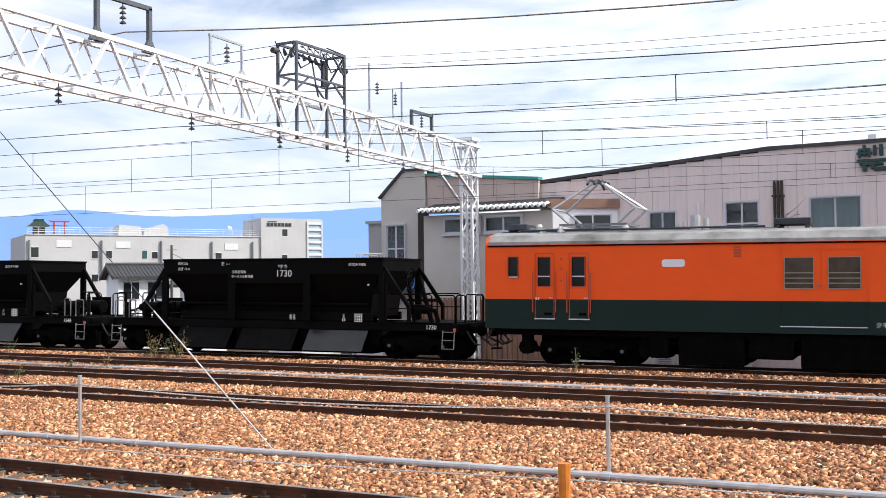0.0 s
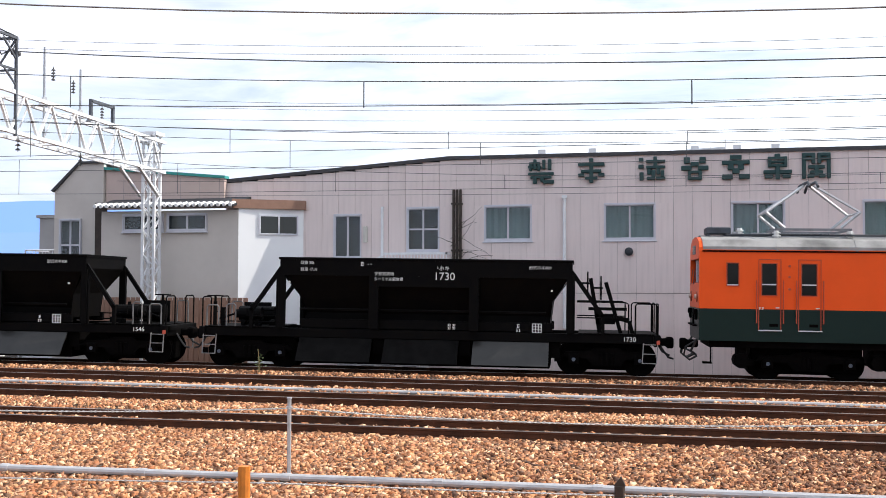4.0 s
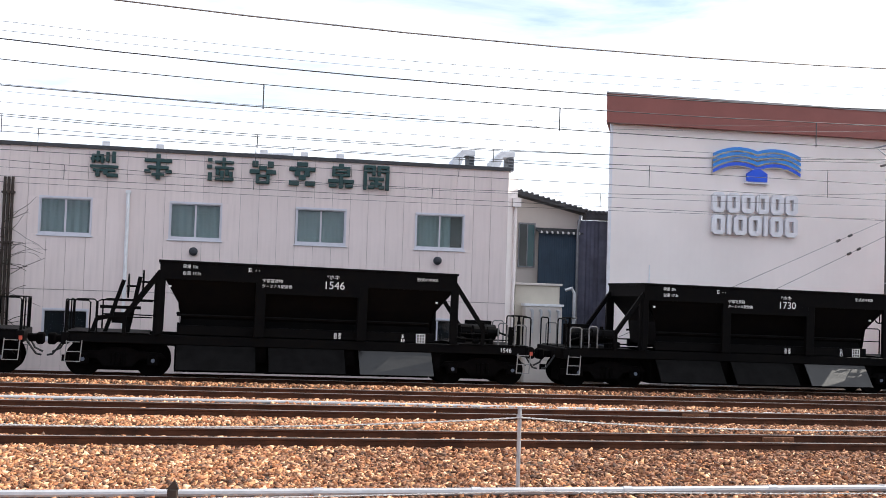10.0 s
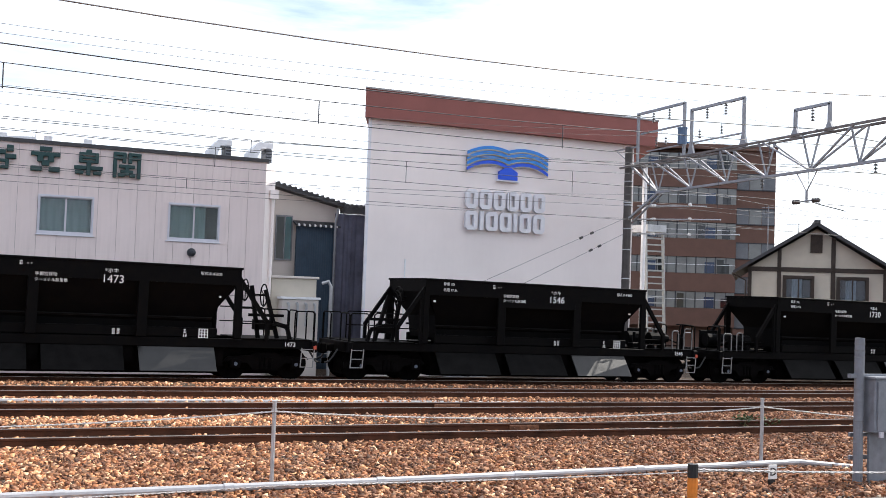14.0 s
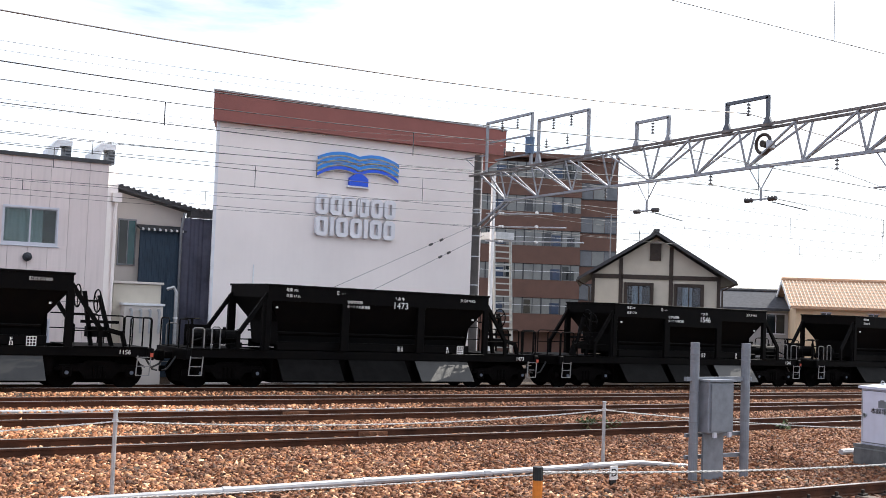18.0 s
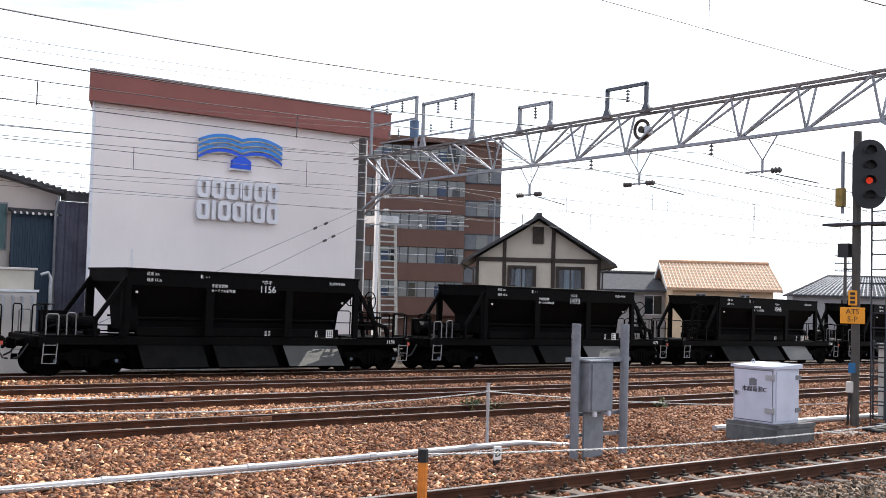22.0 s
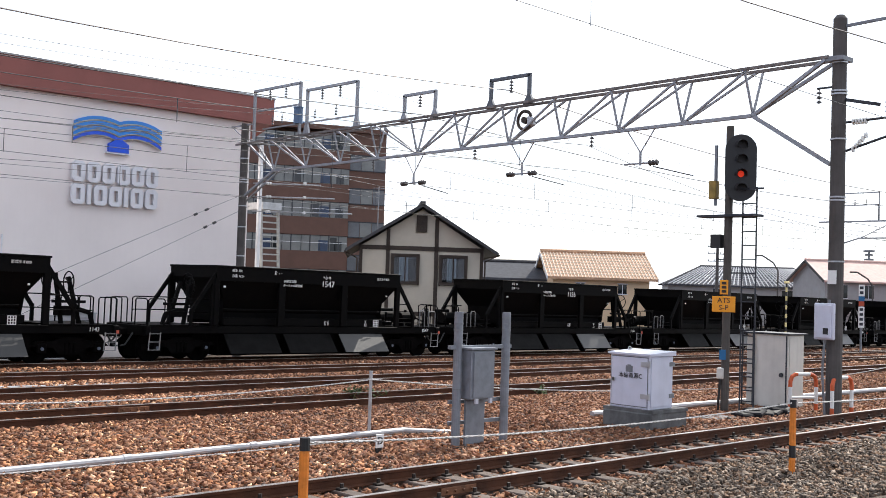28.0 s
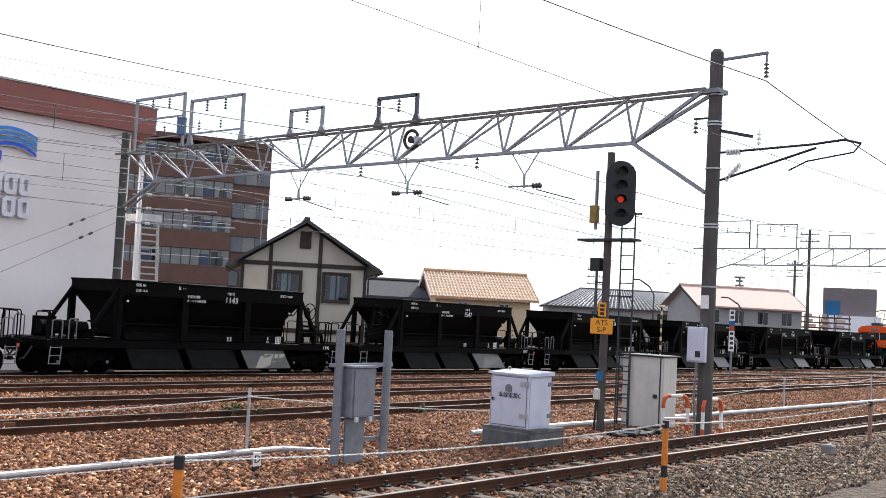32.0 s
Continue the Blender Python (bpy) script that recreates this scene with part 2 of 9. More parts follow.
M_CONC = mat("weathered_concrete", (0.22, 0.21, 0.20), 0.9, 0, 0.12, 3, 0.2, 60)
M_POLE = mat("aged_concrete_pole", (0.095, 0.085, 0.08), 0.85, 0, 0.16, 2.0, 0.15, 50, streak=0.3)
M_INSUL = mat("glazed_insulator", (0.075, 0.07, 0.07), 0.25, 0, 0.1, 8)
M_INSW = mat("white_insulator", (0.75, 0.75, 0.73), 0.25, 0, 0.05, 8)
M_TEAL = mat("dark_teal_lettering", (0.0055, 0.0468, 0.0468), 0.5, 0, 0.1, 5)
M_LGREY = mat("pale_grey_lettering", (0.76, 0.76, 0.80), 0.5, 0.2, 0.05, 5)
M_BLUE1 = mat("deep_blue_plate", (0.008, 0.09, 0.72), 0.45, 0, 0.05, 5)
M_BLUE2 = mat("mid_blue_plate", (0.015, 0.23, 0.72), 0.45, 0, 0.05, 5)
M_YLINE = mat("cream_edge", (0.70, 0.66, 0.45), 0.5, 0, 0.05, 5)
M_SAFE = mat("orange_post_paint", (0.72, 0.21, 0.02), 0.55, 0, 0.15, 9)
M_BLK = mat("black_plastic", (0.012, 0.012, 0.013), 0.5, 0, 0.1, 9)
M_CAB = mat("pale_cabinet_paint", (0.60, 0.61, 0.71), 0.45, 0.05, 0.05, 3, streak=0.08)
M_BEIGE = mat("beige_cabinet_paint", (0.62, 0.60, 0.55), 0.5, 0.05, 0.05, 3, streak=0.1)
M_TIMBER = mat("dark_brown_timber", (0.045, 0.03, 0.022), 0.7, 0, 0.2, 6)
M_STUCCO = mat("beige_stucco", (0.53, 0.48, 0.40), 0.9, 0, 0.05, 1.5, 0.1, 90)
M_TILEBK = mat("dark_roof_tile", (0.05, 0.05, 0.055), 0.6, 0, 0.2, 5, 0.1, 40)
M_TILEOR = mat("faded_terracotta_tile", (0.53, 0.33, 0.21), 0.8, 0, 0.15, 5, 0.1, 40)
M_TILEGR = mat("grey_glazed_tile", (0.07, 0.073, 0.085), 0.85, 0, 0.15, 5, 0.1, 40, spec=0.15)
M_TILEPK = mat("faded_pink_roof", (0.60, 0.42, 0.37), 0.8, 0, 0.08, 3, 0.05, 40)
M_YELLOW = mat("pale_yellow_render", (0.72, 0.54, 0.36), 0.9, 0, 0.05, 1.5)
M_BRICK = mat("brown_tile_cladding", (0.12, 0.060, 0.043), 0.7, 0, 0.1, 1.2, 0.1, 30)
M_GREYWALL = mat("grey_siding", (0.34, 0.33, 0.33), 0.85, 0, 0.06, 1.5, 0.05, 40)
M_PINK = mat("pale_pink_siding", (0.56, 0.44, 0.40), 0.85, 0, 0.04, 1.2, 0.05, 60)
M_AWN = mat("blue_awning", (0.015, 0.13, 0.30), 0.7, 0, 0.08, 3)
M_TARP = mat("dark_blue_sheet", (0.036, 0.066, 0.105), 0.7, 0, 0.15, 2, 0.1, 20)
M_WHITEB = mat("white_building_render", (0.84, 0.85, 0.87), 0.8, 0, 0.03, 0.3)
M_LEAF = mat("dull_green_leaf", (0.07, 0.10, 0.035), 0.8, 0, 0.25, 9, island=0.4)
M_DRYLEAF = mat("dry_weed", (0.26, 0.20, 0.09), 0.85, 0, 0.2, 9, island=0.35)
M_ROPE = mat("twisted_rope", (0.62, 0.60, 0.58), 0.8, 0, 0.2, 80, 0.5, 150)
M_SIGNOR = mat("orange_sign_plate", (0.85, 0.33, 0.01), 0.5, 0, 0.05, 6)
M_BROWNF = mat("brown_fascia", (0.30, 0.17, 0.12), 0.7, 0, 0.1, 3)
# Distance haze is painted into the hills as pale blue and emission.
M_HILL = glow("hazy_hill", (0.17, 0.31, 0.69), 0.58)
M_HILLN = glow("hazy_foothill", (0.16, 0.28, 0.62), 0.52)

# ---------------------------------------------------------------- building blocks
class Kit:
    """Collects faces for one mesh."""

    def __init__(self):
        self.v, self.f = [], []

    def add(self, v, f):
        o = len(self.v)
        self.v += [tuple(p) for p in v]
        self.f += [tuple(i + o for i in q) for q in f]
        return self

    def box(self, x0, y0, z0, x1, y1, z1, c=0.0):
        x0, x1, y0, y1, z0, z1 = min(x0, x1), max(x0, x1), min(y0, y1), max(y0, y1), min(z0, z1), max(z0, z1)
        if c <= 0:
            v = [(x, y, z) for z in (z0, z1) for y in (y0, y1) for x in (x0, x1)]
            return self.add(v, [(0, 2, 3, 1), (4, 5, 7, 6), (0, 1, 5, 4), (2, 6, 7, 3), (0, 4, 6, 2), (1, 3, 7, 5)])
        c = min(c, (x1 - x0) / 2.01, (y1 - y0) / 2.01, (z1 - z0) / 2.01)
        bm = bmesh.new()
        vs = []
        for sx, ax in ((1, x0), (-1, x1)):
            for sy, ay in ((1, y0), (-1, y1)):
                for sz, az in ((1, z0), (-1, z1)):
                    vs += [(ax, ay + sy * c, az + sz * c), (ax + sx * c, ay, az + sz * c), (ax + sx * c, ay + sy * c, az)]
        for p in vs:
            bm.verts.new(p)
        r = bmesh.ops.convex_hull(bm, input=bm.verts[:])
        bmesh.ops.dissolve_limit(bm, angle_limit=0.01, verts=bm.verts[:], edges=bm.edges[:])
        bm.verts.index_update()
        self.add([tuple(p.co) for p in bm.verts], [tuple(p.index for p in q.verts) for q in bm.faces])
        bm.free()
        return self

    def cyl(self, p, q, r, n=8, r2=None):
        p, q = Vector(p), Vector(q)
        d = q - p
        if d.length < 1e-6:
            return self
        a = d.normalized()
        u = a.cross(Vector((0, 0, 1)) if abs(a.z) < 0.95 else Vector((1, 0, 0))).normalized()
        w = a.cross(u)
        r2 = r if r2 is None else r2
        v = []
        for c, rr in ((p, r), (q, r2)):
            v += [c + (u * math.cos(2 * math.pi * i / n) + w * math.sin(2 * math.pi * i / n)) * rr for i in range(n)]
        f = [(i, (i + 1) % n, n + (i + 1) % n, n + i) for i in range(n)] + [tuple(range(n - 1, -1, -1)), tuple(range(n, 2 * n))]
        return self.add(v, f)

    def tube(self, pts, r, n=6):
        """One skin swept along the points."""
        pts = [Vector(p) for p in pts]
        v, u = [], None
        for i, p in enumerate(pts):
            a = pts[min(i + 1, len(pts) - 1)] - pts[max(i - 1, 0)]
            a = a.normalized() if a.length > 1e-6 else Vector((1, 0, 0))
            if u is None:
                u = a.cross(Vector((0, 0, 1)) if abs(a.z) < 0.95 else Vector((1, 0, 0)))
            u = (u - a * u.dot(a)).normalized()
            w = a.cross(u)
            v += [p + (u * math.cos(2 * math.pi * j / n) + w * math.sin(2 * math.pi * j / n)) * r for j in range(n)]
        m = len(pts)
        f = [(i * n + j, i * n + (j + 1) % n, i * n + n + (j + 1) % n, i * n + n + j) for i in range(m - 1) for j in range(n)]
        return self.add(v, f + [tuple(range(n - 1, -1, -1)), tuple(range((m - 1) * n, m * n))])

    def bar(self, p, q, w, h):
        """A square bar from p to q."""
        p, q = Vector(p), Vector(q)
        a = (q - p).normalized()
        u = a.cross(Vector((0, 0, 1)) if abs(a.z) < 0.95 else Vector((0, 1, 0))).normalized()
        s = a.cross(u)
        v = [c + u * i * w / 2 + s * j * h / 2 for c in (p, q) for i, j in ((-1, -1), (1, -1), (1, 1), (-1, 1))]
        return self.add(v, [(0, 1, 2, 3), (7, 6, 5, 4), (0, 4, 5, 1), (1, 5, 6, 2), (2, 6, 7, 3), (3, 7, 4, 0)])

    def prism(self, pts, axis, a, b):
        """Polygon pts in the two other axes, drawn out along axis from a to b."""
        def at(p, s):
            return {"x": (s, p[0], p[1]), "y": (p[0], s, p[1]), "z": (p[0], p[1], s)}[axis]
        n = len(pts)
        v = [at(p, a) for p in pts] + [at(p, b) for p in pts]
        f = [(i, (i + 1) % n, n + (i + 1) % n, n + i) for i in range(n)] + [tuple(range(n - 1, -1, -1)), tuple(range(n, 2 * n))]
        return self.add(v, f)

    def ring(self, c, r, t, axis="y", n=18, m=5):
        c = Vector(c)
        pts = []
        for i in range(n + 1):
            a = 2 * math.pi * i / n
            o = {"y": (r * math.cos(a), 0, r * math.sin(a)), "x": (0, r * math.cos(a), r * math.sin(a)), "z": (r * math.cos(a), r * math.sin(a), 0)}[axis]
            pts.append(c + Vector(o))
        return self.tube(pts, t, m)

    def mesh(self, name):
        me = bpy.data.meshes.new(name)
        me.from_pydata(self.v, [], self.f)
        bm = bmesh.new()
        bm.from_mesh(me)
        bmesh.ops.recalc_face_normals(bm, faces=bm.faces[:])
        bm.to_mesh(me)
        bm.free()
        return me


def thing(name, label, category, m=None, group="", kind=""):
    ob = tagged(new(name), label, category, group, kind)
    ob.empty_display_size = 0.2
    if m is not None:
        ob.matrix_world = m
    return ob


def part(name, kit, material, parent, label="", smooth=False, m=None, kind=""):
    me = kit if isinstance(kit, bpy.types.Mesh) else kit.mesh(name)
    if not me.materials:
        me.materials.append(material)
    if smooth:
        me.polygons.foreach_set("use_smooth", [True] * len(me.polygons))
    ob = new(name, me)
    ob.parent = parent
    if m is not None:
        ob.matrix_local = m
    return tagged(ob, label, kind=kind)


def solo(name, kit, material, label, category, m=None, group="", kind="", smooth=False):
    ob = part(name, kit, material, None, "", smooth)
    tagged(ob, label, category, group, kind)
    if m is not None:
        ob.matrix_world = m
    return ob


WORDS = {}


def words(name, text, size, material, parent, m, label="", depth=0.004):
    """Lettering as a thin mesh, in the built-in font."""
    key = (text, size, material.name)
    if key not in WORDS:
        cu = bpy.data.curves.new(name, "FONT")
        cu.body, cu.size, cu.extrude, cu.align_x, cu.align_y = text, size, depth, "CENTER", "CENTER"
        cu.resolution_u = 3
        tmp = new(name, cu)
        dg = bpy.context.evaluated_depsgraph_get()
        me = bpy.data.meshes.new_from_object(tmp.evaluated_get(dg))
        bpy.data.objects.remove(tmp)
        me.materials.clear()
        me.materials.append(material)
        WORDS[key] = me
    return part(name, WORDS[key], material, parent, label, m=m)


def smoothstep(a, b, x):
    t = min(1.0, max(0.0, (x - a) / (b - a)))
    return t * t * (3 - 2 * t)


# the far tracks fall gently towards +x; the near ones lie level
def fall(y):
    return 0.0065 * min(1.0, max(0.0, (y - 12) / 15)) * (1 - smoothstep(31.5, 36, y))


def railz(x, y):
    return -fall(y) * max(-120.0, min(160.0, x))


# middle line of the train's track: a gentle curve from front left to far right
LINE_KX = np.array([-130, -60, -40, -30, -22, -14, -7, 0, 7, 14, 22, 30, 40, 52, 65, 80, 100, 130, 170.0])
LINE_KY = np.array([14.8, 23.0, 25.39, 26.49, 27.38, 28.22, 28.90, 29.48, 29.90, 30.25, 30.57, 30.73, 31.07, 31.79, 32.55, 32.55, 32.0, 31.4, 31.0])
LINE_KM = np.gradient(LINE_KY, LINE_KX)
LINE_X = np.arange(-130.0, 165.0, 0.5)


def line_y(x):
    i = np.clip(np.searchsorted(LINE_KX, x) - 1, 0, len(LINE_KX) - 2)
    h = LINE_KX[i + 1] - LINE_KX[i]
    u = (x - LINE_KX[i]) / h
    return (2 * u ** 3 - 3 * u ** 2 + 1) * LINE_KY[i] + (u ** 3 - 2 * u ** 2 + u) * h * LINE_KM[i] + (3 * u ** 2 - 2 * u ** 3) * LINE_KY[i + 1] + (u ** 3 - u ** 2) * h * LINE_KM[i + 1]


LINE_Y = line_y(LINE_X)
LINE_TAU = LINE_X / LINE_Y


def yard_bend(x, y, z):
    """The far tracks and their ballast follow the curve of the train's line, nearer and higher at its left end (arrays or numbers)."""
    x, y, z = (np.asarray(q, float) for q in (x, y, z))
    t = np.interp(np.clip(x / np.maximum(y, 1.0), -1.5, 3.0), LINE_TAU, LINE_Y)
    u = np.clip((y - 13) / 9, 0, 1)
    w = np.clip((y - 31.5) / 4.5, 0, 1)
    s = 1 - (1 - t / 30) * (u * u * (3 - 2 * u)) * (1 - w * w * (3 - 2 * w))
    return x * s, y * s, 2.4 + (z - 2.4) * s


def bend_kit(k):
    v = np.array([tuple(p) for p in k.v], float)
    k.v = [tuple(p) for p in np.stack(yard_bend(v[:, 0], v[:, 1], v[:, 2]), -1).tolist()]
    return k


# ---------------------------------------------------------------- ground and tracks
TRACKS = {"D": 10.1, "C": 18.4, "B": 22.45, "A": 26.25}


def groundz(x, y):
    """Top of the ballast: raised beds under the tracks, a shallow dip beside the near one."""
    z = railz(x, y) - 0.17
    if y > 32.5:
        z -= 0.35 * smoothstep(32.5, 34.0, y)
    if y < 8.8:
        z -= 0.10 * smoothstep(8.8, 7.5, y)
    if 8.95 < y < 11.25:
        z -= 0.05
    # a low heap of stones before the train's track
    z += 0.12 * math.exp(-((y - 28.1) / 0.55) ** 2) + 0.06 * math.exp(-((y - 24.3) / 0.5) ** 2) + 0.07 * math.exp(-((y - 20.4) / 0.6) ** 2)
    return z


def build_ground():
    xs = [-3000, -900, -400, -220, -130] + [(-120 + 1.0 * i) for i in range(0, 95)] + [(-25 + 0.5 * i) for i in range(0, 141)] + [46 + 2 * i for i in range(0, 60)] + [180, 260, 420, 900, 3000]
    ys = [-3000, -600, -100, -20, 2, 5] + [6 + 0.25 * i for i in range(0, 114)] + [35, 36, 38, 42, 50, 70, 110, 200, 450, 1200, 3000]
    v = []
    for y in ys:
        for x in xs:
            near = 6 <= y <= 34 and -26 < x < 60
            j = 0.045 * (noise.noise((x * 1.7, y * 1.7, 3.1)) + 0.6 * noise.noise((x * 4.3, y * 4.3, 7.7))) if near else 0.0
            v.append((x, y, groundz(x, y) + j))
    n = len(xs)
    f = [(j * n + i, j * n + i + 1, j * n + n + i + 1, j * n + n + i) for j in range(len(ys) - 1) for i in range(n - 1)]
    solo("ground", bend_kit(Kit().add(v, f)), M_BALLAST, "ballast bed with the shade between its stones in the colour", "ground", kind="structure", smooth=True)


RAILP = [(-0.0635, -0.153), (0.0635, -0.153), (0.0635, -0.142), (0.012, -0.125), (0.010, -0.045), (0.032, -0.036), (0.032, -0.003), (0.026, 0.0), (-0.026, 0.0), (-0.032, -0.003), (-0.032, -0.036), (-0.010, -0.045), (-0.012, -0.125), (-0.0635, -0.142)]


def rail_sweep(fy, x0, x1, step, prof):
    k = Kit()
    n = len(prof)
    xs = np.arange(x0, x1 + 0.01, step)
    for x in xs:
        y = fy(x)
        for py, pz in prof:
            k.v.append((x, y + py, railz(x, y) + pz))
    for j in range(len(xs) - 1):
        for i in range(n):
            k.f.append((j * n + i, j * n + (i + 1) % n, j * n + n + (i + 1) % n, j * n + n + i))
    return k


def build_tracks():
    i = 0
    for key, yc in list(TRACKS.items()) + [("T", None)]:
        i += 1
        fy = lambda x, c=30.0 if yc is None else yc: c
        t = thing("railway_track_%d" % i, "rusty rails on sleepers in orange-brown ballast", "railway track", kind="structure")
        for s in (-0.5335 - 0.032, 0.5335 + 0.032):
            part("rail", bend_kit(rail_sweep(lambda x: fy(x) + s, -120, 160, 2.5, RAILP)), M_RUST, t, "rust-brown steel rail")
            part("rail_head", bend_kit(rail_sweep(lambda x: fy(x) + s, -120, 160, 2.5, [(-0.031, -0.006), (0.031, -0.006), (0.029, 0.004), (-0.029, 0.004)])), M_SHINE, t, "worn running surface")
        if key == "D":
            continue
        k = Kit()
        for x in np.arange(-60, 110, 0.62):
            y = fy(x)
            k.box(x - 0.11, y - 1.05, railz(x, y) - 0.30, x + 0.11, y + 1.05, railz(x, y) - 0.158)
        part("sleepers", bend_kit(k), M_SLEEPER, t, "half-buried weathered sleepers", kind="stuff")


def near_sleepers():
    """Sleepers and rail clips of the near track, each on its own."""
    t = [o for o in bpy.data.objects if o.name == "railway_track_1"][0]
    k = Kit().box(-0.11, -1.05, -0.16, 0.11, 1.05, 0.0, 0.012)
    me = k.mesh("sleeper")
    me.materials.append(M_SLEEPER)
    c = Kit()
    for s in (-0.5655, 0.5655):
        for d in (-0.105, 0.105):
            c.box(-0.065, s + d - 0.045, 0.0, 0.065, s + d + 0.045, 0.03, 0.008)
            c.cyl((0, s + d, 0.02), (0, s + d, 0.085), 0.026, 6)
    cm = c.mesh("rail_clip")
    cm.materials.append(M_CLIP)
    for i in range(-26, 70):
        x = i * 0.6 + random.uniform(-0.02, 0.02)
        ob = part("sleeper", me, M_SLEEPER, t, m=pose(x, 10.1, -0.155, 0, 0, random.uniform(-0.6, 0.6)))
        part("rail_clip", cm, M_CLIP, ob)

    # bolted joints, one on each rail
    for x, s in ((24.6, 0.5655), (28.3, -0.5655), (9.4, -0.5655), (-1.5, 0.5655)):
        for d in (-1, 1):
            k = Kit().box(x - 0.3, 10.1 + s + d * 0.028 - 0.012, -0.135, x + 0.3, 10.1 + s + d * 0.028 + 0.012, -0.04, 0.004)
            for j in range(4):
                u = x - 0.21 + j * 0.14
                k.cyl((u, 10.1 + s + d * 0.03, -0.088), (u, 10.1 + s + d * 0.068, -0.088), 0.016, 6)
            part("joint_plate", k, M_JPLATE, t, "bolted rust-orange joint plate")
    for name, x, y in (("railway_track_2", 9.98, 18.9655), ("railway_track_3", 10.1, 23.0155)):
        t = [o for o in bpy.data.objects if o.name == name][0]
        k = Kit().box(x - 0.32, y - 0.05, railz(x, y) - 0.13, x + 0.32, y - 0.018, railz(x, y) - 0.038, 0.004)
        for j in range(4):
            k.cyl((x - 0.22 + j * 0.147, y - 0.045, railz(x, y) - 0.085), (x - 0.22 + j * 0.147, y - 0.085, railz(x, y) - 0.085), 0.017, 6)
        part("joint_plate", bend_kit(k), M_JPLATE, t, "bolted rust-orange joint plate")


M_CLIP = mat("dark_rail_clip", (0.03, 0.022, 0.018), 0.7, 0.3, 0.2, 8)
M_JPLATE = mat("fresh_rust_plate", (0.20, 0.085, 0.04), 0.8, 0.1, 0.25, 9, 0.2, 60)


def scatter(name, rects, material, size, label):
    """Loose stones: uneven three-sided chips, joined."""
    rng = np.random.default_rng(5)
    base = np.array([(1, 0, 0.5), (-0.6, 0.85, 0.5), (-0.6, -0.85, 0.5), (1.05, 0.25, -0.7), (-0.75, 0.8, -0.7), (-0.4, -0.95, -0.7)], float)
    tris = np.array([(0, 1, 2), (0, 3, 4), (0, 4, 1), (1, 4, 5), (1, 5, 2), (2, 5, 3), (2, 3, 0)])
    V, F, o = [], [], 0
    for x0, y0, x1, y1, density in rects:
        n = int((x1 - x0) * (y1 - y0) * density)
        px, py = rng.uniform(x0, x1, n), rng.uniform(y0, y1, n)
        keep = np.ones(n, bool)
        for yc in TRACKS.values():
            keep &= np.abs(np.abs(py - yc) - 0.5655) > 0.07
        px, py = px[keep], py[keep]
        n = len(px)
        s = size * rng.uniform(0.55, 1.35, n)
        ang = rng.uniform(0, 6.28, n)
        sh = rng.uniform(0.6, 1.35, (n, 6, 1)) * base[None]
        sh = sh + rng.uniform(-0.28, 0.28, sh.shape)
        sh[:, :, 2] *= 0.85
        tx, ty = rng.uniform(-0.5, 0.5, n)[:, None], rng.uniform(-0.5, 0.5, n)[:, None]
        x = sh[:, :, 0] * np.cos(ang)[:, None] - sh[:, :, 1] * np.sin(ang)[:, None]
        y = sh[:, :, 0] * np.sin(ang)[:, None] + sh[:, :, 1] * np.cos(ang)[:, None]
        z = sh[:, :, 2] + tx * x + ty * y
        gz = np.array([groundz(a, b) for a, b in zip(px, py)]) + rng.uniform(0.0, 0.045, n)
        V.append(np.stack([px[:, None] + x * s[:, None], py[:, None] + y * s[:, None], gz[:, None] + z * s[:, None] * 0.9], -1).reshape(-1, 3))
        F.append((tris[None] + (np.arange(n) * 6)[:, None, None] + o).reshape(-1, 3))
        o += n * 6
    V, F = np.concatenate(V), np.concatenate(F)
    V = np.stack(yard_bend(V[:, 0], V[:, 1], V[:, 2]), -1)
    me = bpy.data.meshes.new(name)
    me.vertices.add(len(V))
    me.vertices.foreach_set("co", V.ravel().astype(np.float32))
    me.loops.add(len(F) * 3)
    me.loops.foreach_set("vertex_index", F.ravel().astype(np.int32))
    me.polygons.add(len(F))
    me.polygons.foreach_set("loop_start", (np.arange(len(F)) * 3).astype(np.int32))
    me.update(calc_edges=True)
    me.validate()
    me.materials.append(material)
    tagged(new(name, me), label, "ballast", kind="stuff")


build_ground()
build_tracks()
near_sleepers()
scatter("ballast_stones", [(-15, 11.2, -3, 17.7, 400), (-3, 11.2, 1, 17.7, 300), (1, 11.2, 5, 17.7, 170), (5, 11.2, 10, 17.7, 80), (10, 11.2, 14, 17.7, 30), (6, 17.7, 12, 21.8, 70), (9, 21.8, 15, 29.3, 60), (-26, 17.7, 6, 21.8, 210), (-34, 21.8, 9, 25.5, 170), (-36, 25.5, 9, 29.3, 170), (-13, 8.8, 3, 11.2, 340), (-24, 11.8, -15, 17.7, 260)], M_STONE, 0.038, "loose orange-brown and buff ballast stones")
scatter("rusty_stones", [(-3, 11.2, 1, 17.7, 100), (1, 11.2, 5, 17.7, 210), (5, 11.2, 10, 17.7, 280), (10, 11.2, 14, 17.7, 330), (14, 11.2, 26, 17.7, 370), (3, 9.0, 34, 11.2, 240), (6, 17.7, 12, 21.8, 110), (12, 17.7, 44, 21.8, 185), (9, 21.8, 15, 29.3, 100), (15, 21.8, 46, 25.5, 160), (15, 25.5, 48, 29.3, 160), (26, 11.2, 52, 17.7, 140)], M_RUSTONE, 0.038, "loose rust-brown ballast stones with backlit shade in their colour")
